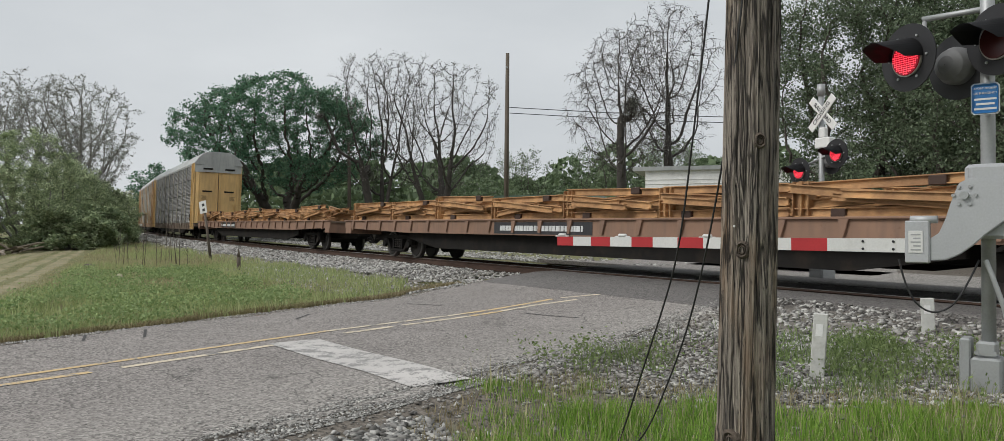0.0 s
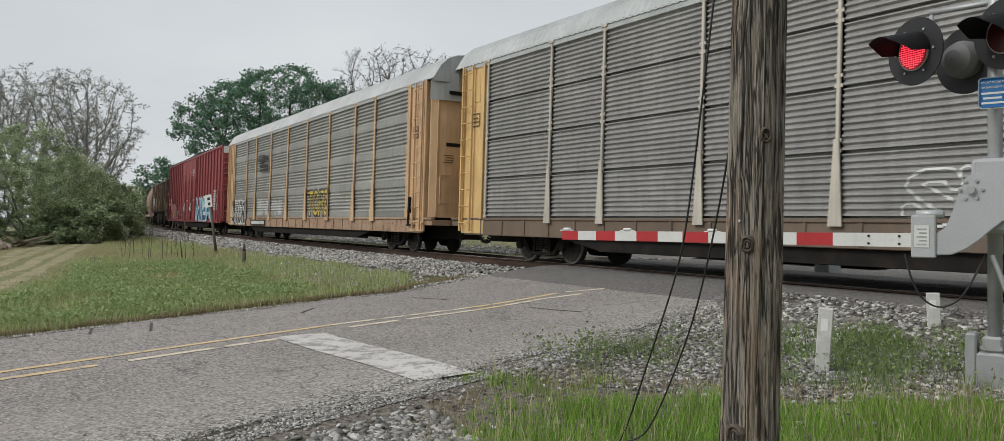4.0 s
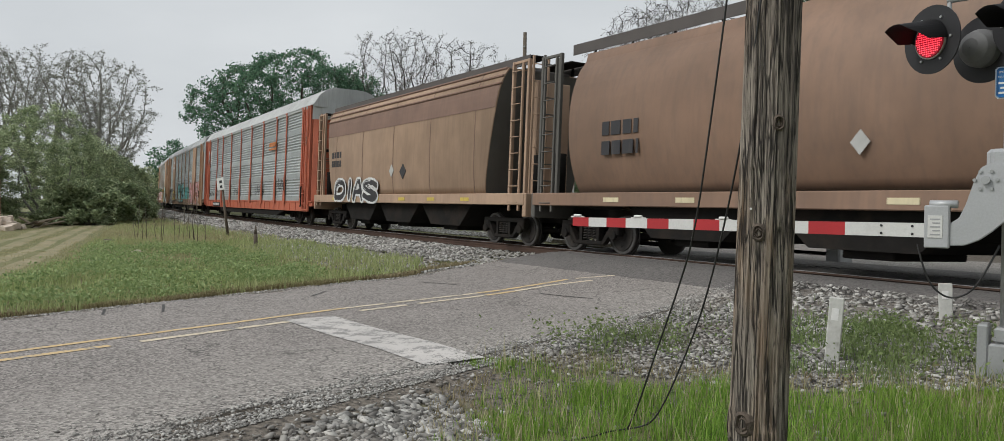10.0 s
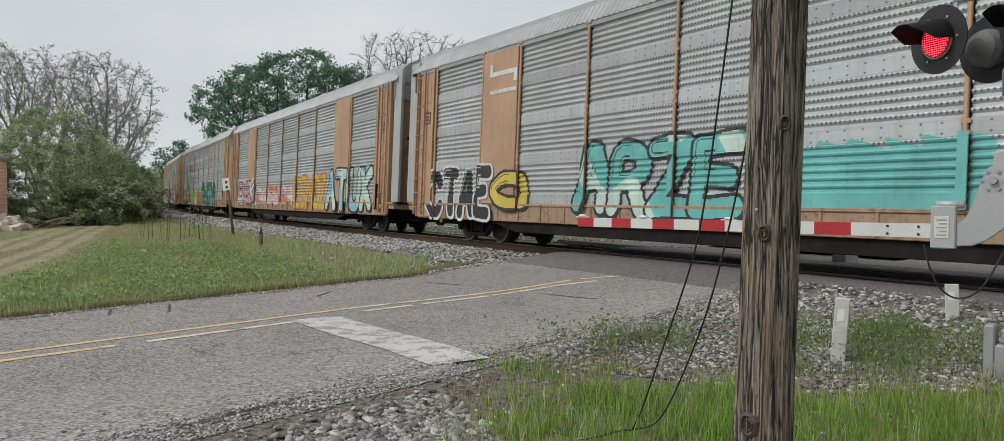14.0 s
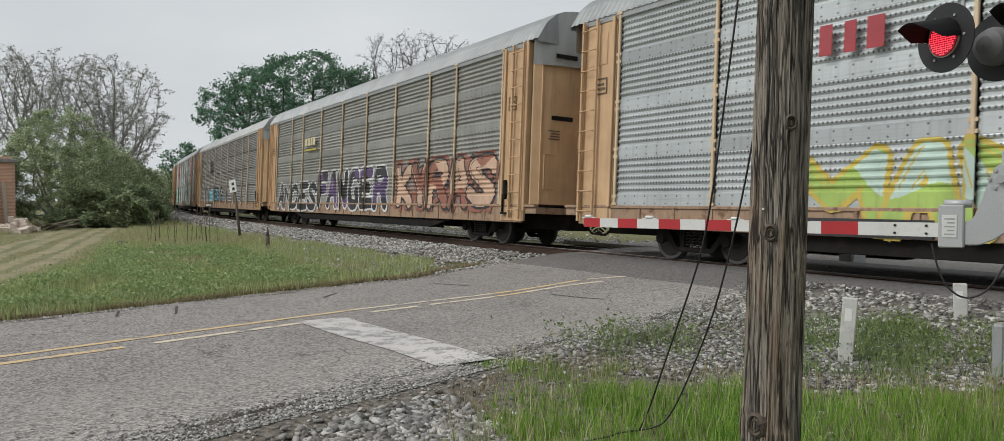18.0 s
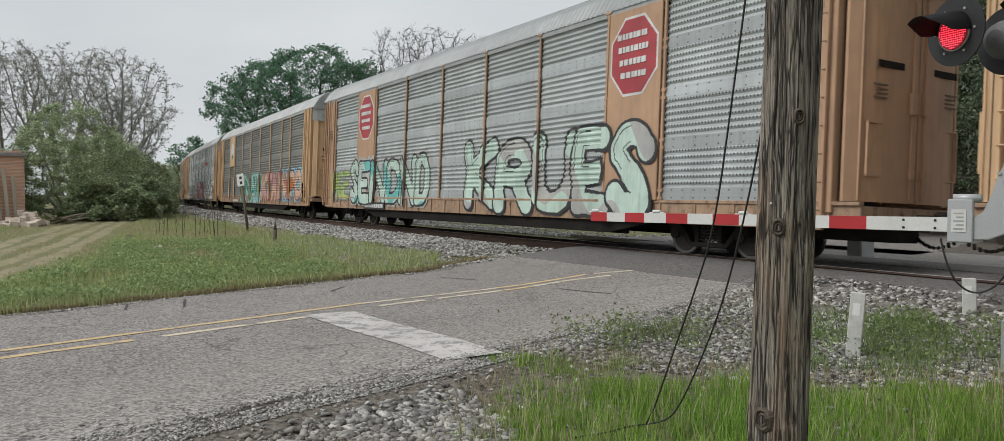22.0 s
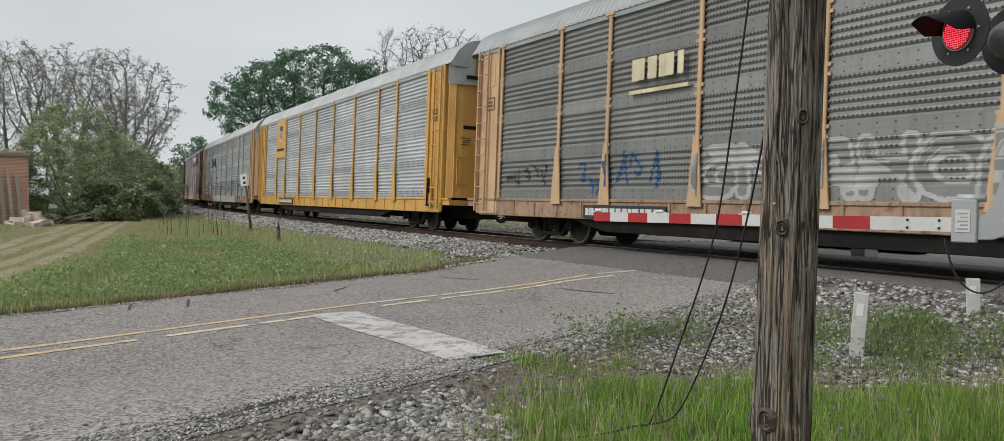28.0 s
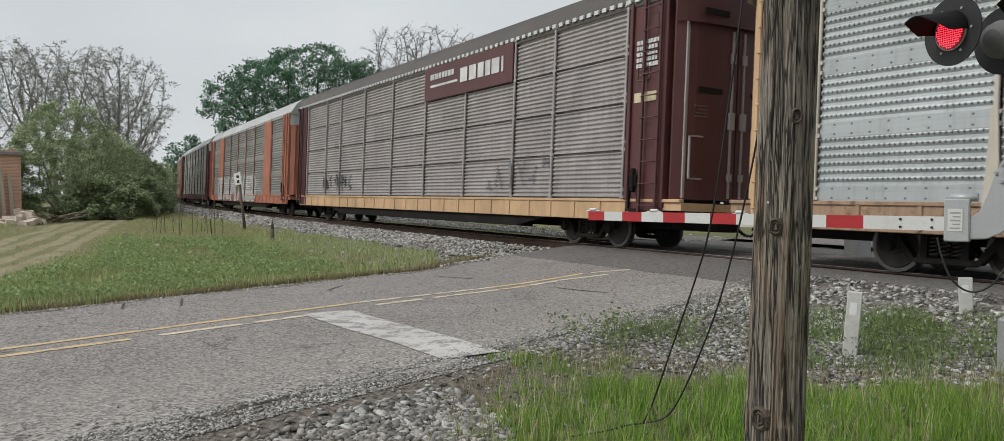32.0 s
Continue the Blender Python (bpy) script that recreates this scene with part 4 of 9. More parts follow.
def autorack(idx, label, style, sheet, frame_m, roof_m, foot=True, post_m=None, sill_m=None):
    car = tagged(empty("autorack"), label, "autorack car", group="cars of the freight train")
    reuse("side_sill", SILL, car, material=sill_m or (M["sill_tan"] if frame_m in (M["yellow"], M["yellow_old"], M["tan"]) else frame_m))
    for nm, me in UNDER:
        reuse(nm, me, car)
    reuse("roof", ROOF, car, material=roof_m)
    reuse("top_rail", TOP_RAIL, car, material=roof_m)
    for e in (0, 1):
        rz = math.pi * e
        reuse("end_frame", ENDF, car, rz=rz, material=frame_m)
        reuse("gable", GABLE, car, rz=rz, material=M["roof_white"] if roof_m != M["roof_dark"] else frame_m)
        for s in (1, -1):
            d = reuse("end_door", DOOR, car, rz=rz, material=frame_m)
            if s < 0:
                d.scale = (1, -1, 1)
            for z in (3.3, 4.85):
                c, q = math.cos(rz), math.sin(rz)
                reuse("vent_slot", SLOT, d, (13.49 if z < 4 else 13.61, 0.72, z))
            reuse("door_hatch", HATCH, d, (13.44, 1.0, 1.5), material=frame_m)
            reuse("lettering", MARKS, d, (13.47, 0.95, 2.75))
            reuse("lock_rod", LOCK, d, (13.51, 0.16, 0), material=frame_m)
            reuse("door_batten", BATTEN, d, (13.36, 1.25, 0), material=frame_m)
            lx = (12.72 if e == 0 else -12.72)
            reuse("ladder", RACK_LADDER, car, (lx, -(HW + 0.09) * (1 if s > 0 else -1), 0.72), rz=0 if s > 0 else math.pi, material=frame_m)
        reuse("coupler", COUPLER, car, ((13.3 if e == 0 else -13.3), 0, 0), rz=rz)
        reuse("stencil_frame", FRAME_MARK, car, ((12.38 if e == 0 else -12.38), -(HW + 0.012), 3.55))
    reuse("brake_gear", BRAKE, car, (12.25, -(HW + 0.0), 0.72))
    for s in (-1, 1):
        for a, b in zip(POSTS, POSTS[1:]):
            w = 2.85 if b - a > 2.2 else 1.9
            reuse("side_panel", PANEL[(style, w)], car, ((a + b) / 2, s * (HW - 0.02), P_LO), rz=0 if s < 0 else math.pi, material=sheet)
        for i, a in enumerate(POSTS):
            post = reuse("side_post", POST_FOOT if foot and 0 < i < 9 else POST, car, (a, s * (HW + 0.0), P_LO), rz=0 if s < 0 else math.pi, material=post_m or frame_m)
            if not foot or post_m:
                post.scale = (0.62, 1, 1)
    add_trucks(car, (-9.9, 9.9), idx)
    return car


# -- painted-on pictures and marks, laid on the ribs of the side --
def flat_paint(name, color, rough=0.55):
    k = Nodes(name)
    v = k.coords((1, 1, 1), False)
    col = k.mix(k.ramp(k.noise(v, 1.6, 5.0), 0.3, 0.7), [c * 0.75 for c in color], [min(1, c * 1.1) for c in color])
    col = k.mix(k.math("MULTIPLY", k.ramp(k.noise(k.coords((4, 4, 0.3), False), 2.5, 6.0, 0.7), 0.52, 0.8), 0.55, True), col, (0.12, 0.1, 0.085))
    return k.done(col, rough)


SPRAY = {n: flat_paint("spray_" + n, c) for n, c in dict(
    black=(0.022, 0.022, 0.026), white=(0.60, 0.61, 0.60), pale=(0.40, 0.40, 0.385), blue=(0.02, 0.09, 0.20), sky=(0.22, 0.46, 0.55), teal=(0.13, 0.42, 0.40),
    mint=(0.47, 0.60, 0.53), green=(0.015, 0.16, 0.10), lime=(0.36, 0.50, 0.12), yellow=(0.55, 0.42, 0.08), orange=(0.48, 0.16, 0.04), red=(0.36, 0.04, 0.05),
    pink=(0.55, 0.30, 0.31), peach=(0.56, 0.38, 0.27), purple=(0.10, 0.06, 0.15), grey=(0.2, 0.2, 0.2), sienna=(0.30, 0.12, 0.08), cream=(0.62, 0.55, 0.36)).items()}


def seg_dist(X, Z, a, b):
    ax, az = a
    dx, dz = b[0] - ax, b[1] - az
    q = np.clip(((X - ax) * dx + (Z - az) * dz) / (dx * dx + dz * dz + 1e-9), 0, 1)
    return np.hypot(X - ax - q * dx, Z - az - q * dz)


def relief(style, z):
    """How far the side sheet lies in or out at height z."""
    if style in PROFILES:
        zs, ys = zip(*PROFILES[style])
        return np.interp(np.asarray(z) - P_LO, zs, ys, left=-0.02, right=0.0)
    return np.zeros_like(np.asarray(z, float))


def painted(car, name, label, x0, x1, z0, z1, shade, mats, style, yy, posts=(), dx=0.009, dz=0.02):
    """A painting on the near side. shade(X, Z) gives the colour number of each cell, -1 for none; the paint follows the ribs."""
    nx, nz = max(2, int((x1 - x0) / dx)), max(2, int((z1 - z0) / dz))
    xe, ze = np.linspace(x0, x1, nx + 1), np.linspace(z0, z1, nz + 1)
    if style in PROFILES:
        br = np.array([q + P_LO for q, _ in PROFILES[style]])
        ze = np.unique(np.round(np.concatenate([ze, br[(br > z0) & (br < z1)]]), 4))
        nz = len(ze) - 1
    xc = (xe[1:] + xe[:-1]) / 2
    X, Z = np.meshgrid(xc, (ze[1:] + ze[:-1]) / 2)
    C = shade(X, Z)
    P = np.zeros(nx, int)
    for p in posts:
        P[np.abs(xc - p) < 0.075] = 1
    for a, b, lo, hi in BAYS.get(car.name, ()):
        if z0 < hi and z1 > lo:
            P[(xc > a) & (xc < b)] = 1
    K = C * 2 + P
    rel = relief(style, ze)
    V, F, I = [], [], []
    for r in range(nz):
        cuts = np.concatenate([[0], np.nonzero(np.diff(K[r]))[0] + 1, [nx]])
        for i, j in zip(cuts[:-1], cuts[1:]):
            if C[r, i] < 0:
                continue
            k = len(V)
            ya = yb = -(HW + 0.072)
            if not P[i]:
                ya, yb = yy + rel[r] - 0.009, yy + rel[r + 1] - 0.009
            V += [(xe[i], ya, ze[r]), (xe[j], ya, ze[r]), (xe[j], yb, ze[r + 1]), (xe[i], yb, ze[r + 1])]
            F.append((k, k + 1, k + 2, k + 3))
            I.append(C[r, i])
    if not F:
        return None
    o = new(name, mesh_of(name, V, F, mats, I))
    o.parent = car
    o["label"] = label
    return o


BAYS = {}
# strokes of capital letters in a unit square, each a chain of points
STROKES = {
    "A": "00 4a 6a 90|24 74", "B": "00 0a 7a 98 75 05|75 93 70 00", "C": "98 7a 3a 07 03 30 70 92", "D": "00 0a 6a 97 93 60 00", "E": "9a 0a 00 90|05 75",
    "F": "9a 0a 00|05 75", "G": "98 7a 3a 07 03 30 70 94 64", "H": "00 0a|90 9a|05 95", "I": "50 5a", "J": "9a 93 70 30 03", "K": "00 0a|9a 05 90", "L": "0a 00 90",
    "M": "00 0a 54 9a 90", "N": "00 0a 90 9a", "O": "3a 07 03 30 70 93 97 7a 3a", "P": "00 0a 7a 98 76 04", "R": "00 0a 7a 98 75 05|55 90", "S": "98 7a 3a 08 36 64 92 70 30 02",
    "T": "0a 9a|5a 50", "U": "0a 03 30 70 93 9a", "V": "0a 50 9a", "W": "0a 20 57 80 9a", "X": "00 9a|0a 90", "Y": "0a 55 9a|55 50", "Z": "0a 9a 00 90"}


def letter_strokes(ch):
    num = lambda c: int(c, 16) / 10.0
    chains = [[(min(1.0, num(q[0]) * 1.1), num(q[1])) for q in chain.split()] for chain in STROKES[ch].split("|")]
    for _ in range(2 if ch in "BCDGJOPRSU" else 0):
        # round the corners
        chains = [[c[0]] + [(a[0] * (1 - q) + b[0] * q, a[1] * (1 - q) + b[1] * q) for a, b in zip(c, c[1:]) for q in (0.25, 0.75)] + [c[-1]] for c in chains]
    return chains


def graffiti(car, x0, x1, z0, z1, word, fill, line, seed, style="perf", yy=-(HW - 0.02), posts=None, thick=0.3, second=None, cloud=None, label="", wild=0):
    """Fat overlapping spray-painted letters with outlines, an offset shadow and highlights; fill "none" leaves the sheet bare inside them."""
    rng = random.Random(seed)
    n, h = len(word), z1 - z0
    wide = [rng.uniform(0.85, 1.15) * (0.6 if ch == "I" else 1.25 if ch in "MW" else 1.0) for ch in word]
    unit = (x1 - x0) / sum(wide)
    r = min(unit, h * 0.8) * (0.075 + 0.21 * thick)
    letters, x = [], x0
    for ch, wd in zip(word, wide):
        w = wd * unit
        lean, hop, tall = rng.uniform(-.10, .16), rng.uniform(-.05, .05), rng.uniform(0.92, 1.08)
        bend = rng.uniform(-.10, .10)
        chains = []
        for chain in letter_strokes(ch):
            pts = []
            for (a, b), (c, d) in zip(chain, chain[1:] + chain[-1:]):
                for q in (0.0, 0.5):
                    u, v = a + (c - a) * q, b + (d - b) * q
                    u += lean * (v - 0.5) + bend * math.sin(v * 3.1) + rng.uniform(-.03, .03)
                    pts.append((x + w * 0.5 + (u - 0.5) * max(w * 1.06 - 2 * r - 0.02, w * 0.3), z0 + r + 0.05 + (h - 2 * r - 0.12) * min(1.0, max(0.0, (v + hop) * tall))))
            chains.append(pts[:-1])
        letters.append(chains)
        x += w
    spikes = []
    for _ in range(wild):
        a = (rng.uniform(x0, x1), z0 + h * rng.uniform(0.2, 0.8))
        ang = rng.uniform(-0.5, 3.6)
        spikes.append([a, (a[0] + 0.55 * h * math.cos(ang), min(z1 - 0.05, max(z0 + 0.05, a[1] + 0.55 * h * math.sin(ang))))])
    edge = 0.075 if fill != "none" else 0.045

    def shade(X, Z):
        out = np.full(X.shape, -1)
        field = lambda ch: np.min([seg_dist(X, Z, p, q) for s in ch for p, q in zip(s, s[1:])], axis=0)
        rr = r * (1 + 0.16 * np.sin(X * 4.1 + seed) * np.sin(Z * 5.3 + seed))
        D = [field(ch) for ch in letters]
        if cloud:
            wob = 0.09 * np.sin(X * 5 + seed) * np.sin(Z * 6) + 0.05 * np.sin(X * 13 + Z * 7)
            out[np.min(D, axis=0) < rr * 1.55 + 0.08 + wob] = 3
        for s in spikes:
            d = seg_dist(X, Z, *s) - r * 0.55 * np.clip(1 - np.hypot(X - s[0][0], Z - s[0][1]) / (0.6 * h), 0, 1)
            out[d < edge] = 1
            out[d < 0] = 2
        for ch, d in zip(letters, D):
            low = np.full(X.shape, False)
            if fill != "none":
                sh = np.min([seg_dist(X - 0.09, Z + 0.07, p, q) for s in ch for p, q in zip(s, s[1:])], axis=0)
                low = sh < rr
                out[low] = 1
            out[d < rr + edge] = 1
            inner = d < rr
            out[inner] = 0 if fill != "none" else -1
            if second and fill != "none":
                out[inner & (np.sin((Z - z0) / h * 4.2 + X * 1.1 + 0.8 * np.sin(X * 3.1) + seed) > 0.6)] = 2
            if fill != "none":
                mid = np.mean([p[0] for s in ch for p in s])
                out[inner & (np.abs(d - rr * 0.62) < 0.013) & (X < mid) & (Z > z0 + h * 0.5)] = 1
        return out

    mats = [SPRAY[fill if fill != "none" else line], SPRAY[line], SPRAY[second or line], SPRAY[cloud or line]]
    painted(car, "graffiti", label or (f"{fill} spray-painted lettering outlined in {line}" if fill != "none" else f"spray-painted lettering in {line} outline"), x0 - 0.25, x1 + 0.3, z0 - 0.05, z1 + 0.08, shade, mats, style, yy, POSTS if posts is None else posts)


def colour_block(car, x0, x1, z0, z1, col, seed, style="perf", yy=-(HW - 0.02)):
    """A rolled-on patch of colour with ragged edges."""
    def shade(X, Z):
        rag = 0.12 * np.sin(X * 3.1 + seed) * np.sin(Z * 4 + seed) + 0.06 * np.sin(X * 11 + Z * 17)
        return np.where((X > x0 + rag + 0.1) & (X < x1 - 0.15 + rag) & (Z < z1 - 0.15 + rag), 0, -1)

    painted(car, "colour_patch", f"ragged patch of {col} spray paint", x0, x1, z0, z1, shade, [SPRAY[col]], style, yy, POSTS)


def scrawl(car, x0, x1, z0, z1, n, col, seed, style="perf", yy=-(HW - 0.02), posts=None, t=0.025):
    """Thin one-line tags."""
    rng = random.Random(seed)
    w, h = (x1 - x0) / n, z1 - z0
    lines = []
    for i in range(n):
        pts = [(x0 + (i + rng.uniform(0.05, 0.95)) * w, z0 + h * rng.uniform(0.05, 0.95)) for _ in range(5)]
        dense = []
        for k in range(len(pts) - 1):
            a, b = pts[k], pts[k + 1]
            m = ((a[0] + b[0]) / 2 + rng.uniform(-.2, .2) * w, (a[1] + b[1]) / 2 + rng.uniform(-.2, .2) * h)
            for q in range(6):
                u = q / 6
                dense.append(((1 - u) ** 2 * a[0] + 2 * u * (1 - u) * m[0] + u * u * b[0], (1 - u) ** 2 * a[1] + 2 * u * (1 - u) * m[1] + u * u * b[1]))
        lines.append(dense)

    def shade(X, Z):
        d = np.min([seg_dist(X, Z, p, q) for s in lines for p, q in zip(s, s[1:])], axis=0)
        return np.where(d < t, 0, -1)

    painted(car, "graffiti", f"thin {col} spray-paint tags", x0, x1, z0, z1, shade, [SPRAY[col]], style, yy, POSTS if posts is None else posts, 0.012, 0.02)


def bars(car, x0, x1, z0, z1, rows, col, seed, yy=-(HW + 0.012), plate=None, gap=0.35):
    """Lettering that stays plain bars."""
    rng = random.Random(seed)
    h = (z1 - z0) / rows
    cells = []
    for r in range(rows):
        x = x0 + (0.05 if plate else 0)
        while x < x1 - 0.06:
            w = min(rng.uniform(0.5, 1.1) * h, x1 - x)
            cells.append((x, x + w * (1 - gap * 0.6), z0 + r * h + h * 0.15, z0 + (r + 1) * h - h * 0.15))
            x += w
    if plate:
        bm = bmesh.new()
        box(bm, x0 - 0.05, x1 + 0.05, yy - 0.006, yy + 0.02, z0 - 0.03, z1 + 0.03)
        part("number_board", bm, SPRAY[plate], car, "painted board behind the car's mark")
    bm = bmesh.new()
    for a, b, c, d in cells:
        box(bm, a, b, yy - 0.012, yy, c, d)
    o = part("lettering", bm, SPRAY[col], car, f"{col} stencilled marks")
    o["kind"] = "stuff"


def plate_on(car, x0, x1, z0, z1, mat, name="bay_plate", yy=-(HW + 0.03), bev=0.01, label=""):
    bm = bmesh.new()
    box(bm, x0, x1, yy, yy + 0.05, z0, z1, bev)
    return part(name, bm, mat, car, label)


def disc_sign(car, cx, cz, rx, rz, n, mat, yy, name="emblem", label=""):
    bm = bmesh.new()
    prism(bm, [(cx + rx * math.cos((i + (0 if n == 4 else 0.5)) * 2 * math.pi / n), cz + rz * math.sin((i + (0 if n == 4 else 0.5)) * 2 * math.pi / n)) for i in range(n)], yy, yy + 0.01)
    return part(name, bm, mat, car, label)


def text_mesh(body, size, mat, name="lettering"):
    cu = bpy.data.curves.new(name, "FONT")
    cu.body, cu.size, cu.align_x, cu.align_y, cu.extrude = body, size, "CENTER", "CENTER", 0.003
    cu.materials.append(mat)
    o = new(name, cu)
    me = bpy.data.meshes.new_from_object(o.evaluated_get(bpy.context.evaluated_depsgraph_get()))
    bpy.data.objects.remove(o)
    return me


CARS, LOADS = [], []


# -- flat cars with bridge steel --
def beam_mesh(name, L, h, w, mat):
    bm = bmesh.new()
    box(bm, -L / 2, L / 2, -w / 2, w / 2, 0, 0.018)
    box(bm, -L / 2, L / 2, -w / 2, w / 2, h - 0.018, h)
    box(bm, -L / 2, L / 2, -0.012, 0.012, 0.018, h - 0.018)
    o = ob_of(name, bm, mat)
    me = o.data
    bpy.data.objects.remove(o)
    return me


BEAM, BEAM_S, STUB = beam_mesh("beam", 3.0, 0.15, 0.13, M["girder"]), beam_mesh("beam", 1.9, 0.13, 0.11, M["girder"]), beam_mesh("post", 0.5, 0.15, 0.2, M["girder"])
bm = bmesh.new()
box(bm, -0.13, 0.13, -0.07, 0.07, 0, 0.14, 0.01)
_spacer = ob_of("spacer", bm, M["spacer"])
SPACER = _spacer.data
bpy.data.objects.remove(_spacer)


def flatcar(idx, seed, high):
    car = tagged(empty("flatcar"), "long flatcar with rusty orange side sills, loaded with steel frames", "flatcar", group="cars of the freight train")
    bm = bmesh.new()
    box(bm, -13.4, 13.4, -1.42, 1.42, 1.10, 1.17)
    part("deck", bm, M["wood_deck"], car)
    for s in (-1, 1):
        bm = bmesh.new()
        prism(bm, [(-13.4, 0.92), (-8.5, 0.80), (8.5, 0.80), (13.4, 0.92), (13.4, 1.2), (-13.4, 1.2)], s * 1.46 - 0.03, s * 1.46 + 0.03)
        box(bm, -13.4, 13.4, s * 1.46 - 0.09, s * 1.46 + 0.09, 1.16, 1.2, 0.008)
        part("side_sill", bm, M["deck_rust"], car)
        for i in range(23):
            x = -12.6 + i * 1.145
            bm = bmesh.new()
            prism(bm, [(x - 0.05, 0.86), (x + 0.03, 0.86), (x + 0.12, 1.16), (x - 0.05, 1.16)], s * 1.5 - 0.04, s * 1.5 + 0.04)
            part("stake_pocket", bm, M["deck_rust"], car)
    bm = bmesh.new()
    box(bm, -13.2, 13.2, -0.3, 0.3, 0.5, 1.1, 0.02)
    part("centre_sill", bm, M["black_steel"], car)
    for s in (-1, 1):
        bm = bmesh.new()
        prism(bm, [(-8.6, 0.62), (-6.8, 0.36), (6.8, 0.36), (8.6, 0.62), (8.6, 0.86), (-8.6, 0.86)], s * 1.2 - 0.05, s * 1.2 + 0.05)
        part("side_girder", bm, M["black_steel"], car)
    for e in (0, 1):
        reuse("coupler", COUPLER, car, ((13.3 if e == 0 else -13.3), 0, 0), rz=math.pi * e)
        bm = bmesh.new()
        x = 13.1 if e == 0 else -13.1
        box(bm, x - 0.25, x + 0.25, -1.5, 1.5, 0.72, 1.18, 0.02)
        part("end_sill", bm, M["deck_rust"], car)
    bars(car, -2.9 if idx == 0 else -6.0, 0.5 if idx == 0 else -2.6, 0.88, 1.06, 1, "white", seed, yy=-1.50)
    bm = bmesh.new()
    box(bm, -3.2 if idx == 0 else -6.3, 0.8 if idx == 0 else -2.3, -1.496, -1.48, 0.83, 1.12)
    part("number_board", bm, SPRAY["black"], car)
    add_trucks(car, (-9.9, 9.9), idx)
    # the load
    rng = random.Random(seed)
    x = -11.6
    while x < 12.2:
        load = tagged(empty("steel_frame"), "orange-primed steel bridge frame of beams and braces on the flatcar", "steel frame", group="steel frames on the flatcars")
        lift = high(x)
        top = 1.50 + lift
        for s in (-1, 1):
            y = s * 1.2
            reuse("beam", BEAM, load, (x, y, 1.205))
            reuse("beam", BEAM, load, (x + rng.uniform(-.1, .1), y, top), ry=rng.uniform(-.02, .03))
            reuse("spacer", SPACER, load, (x - 0.6 + rng.uniform(-.3, .3), y - s * 0.02 - 0.02, 1.206))
            reuse("spacer", SPACER, load, (x + 0.9, y - 0.02, top + 0.004))
            for k in range(2):
                tilt = rng.uniform(0.05, 0.10) * (1 if k else -1)
                reuse("beam", BEAM, load, (x + rng.uniform(-.2, .2), y + 0.06 - 0.13 * k, 1.37 + lift * (0.3 + 0.35 * k)), ry=tilt, rz=rng.uniform(-.02, .02))
            for k in range(2):
                reuse("beam", BEAM_S, load, (x + rng.uniform(-.5, .5), y - 0.10 - 0.12 * k, 1.34 + lift * rng.uniform(0.2, 0.9)), ry=rng.uniform(-.12, .12), rz=rng.uniform(-.05, .05))
            for dx in (-1.52, -1.36):
                p = reuse("post", STUB, load, (x + dx, y + 0.0, 1.44 + lift * 0.5), ry=math.pi / 2)
                p.scale = (0.85 + lift * 1.9, 1, 1)
        for k in range(9):
            L2 = rng.choice((BEAM, BEAM_S, BEAM_S))
            reuse("beam", L2, load, (x + rng.uniform(-.6, .6), rng.uniform(-1.0, 0.9), 1.24 + rng.uniform(0, 0.26 + lift * 0.8)), rz=rng.uniform(-.25, .25), ry=rng.uniform(-.09, .09))
        for k in range(3):
            reuse("brace", BEAM_S, load, (x - 1.0 + k, rng.uniform(-.2, .2), 1.28 + 0.1 * k + lift * 0.4), rz=math.pi / 2 + rng.uniform(-.5, .5))
        LOADS.append((load, idx))
        x += 3.15
    return car


CARS.append(flatcar(0, 3, lambda x: 0.17 + 0.05 * math.sin(x * 0.8)))
CARS.append(flatcar(1, 8, lambda x: 0.14 + 0.07 * math.sin(x * 0.55 + 1.0)))


# c2
c = autorack(2, "autorack with dark grey sheet sides and yellow ends, lightly tagged", "tier", M["sheet_grey"], M["yellow"], M["roof_white"], post_m=M["post_grey"], sill_m=M["sill_dark"])
graffiti(c, -0.3, 2.2, 0.95, 1.85, "SXK", "none", "white", 11, "tier", thick=0.16)
graffiti(c, 5.0, 7.0, 1.0, 1.75, "SOE", "none", "white", 12, "tier", thick=0.16)
graffiti(c, 9.5, 11.7, 1.16, 1.95, "SELOH", "none", "white", 13, "tier", thick=0.16)
bars(c, 12.25, 12.8, 3.9, 4.5, 4, "grey", 1, yy=-(HW + 0.02))
CARS.append(c)
# c3
c = autorack(3, "autorack with dusty brown perforated sides, yellow posts and black graffiti", "perf", M["silver_tan"], M["yellow_old"], M["roof_white"])
graffiti(c, -12.1, -8.9, 0.7, 2.05, "CYCRI", "black", "white", 21, thick=0.42)
graffiti(c, -6.6, -2.2, 1.2, 1.95, "EMMANI", "pale", "pale", 22, thick=0.16)
graffiti(c, 1.6, 4.4, 1.1, 2.25, "TORE", "yellow", "black", 23, thick=0.14)
for i in range(5):
    plate_on(c, -6.6 + 0.08 * i, -5.5 + 0.06 * i, 3.78 + i * 0.09, 3.82 + i * 0.09, SPRAY["black"], "emblem_stripe", -(HW + 0.085), 0)
bars(c, -5.4, -4.5, 3.85, 4.15, 1, "black", 2, yy=-(HW + 0.085))
bars(c, -6.0, -4.4, 3.32, 3.7, 2, "black", 3, yy=-(HW + 0.085))
bars(c, -7.7, -5.05, 0.7, 0.92, 1, "white", 4, yy=-(HW + 0.03), plate="black")
CARS.append(c)


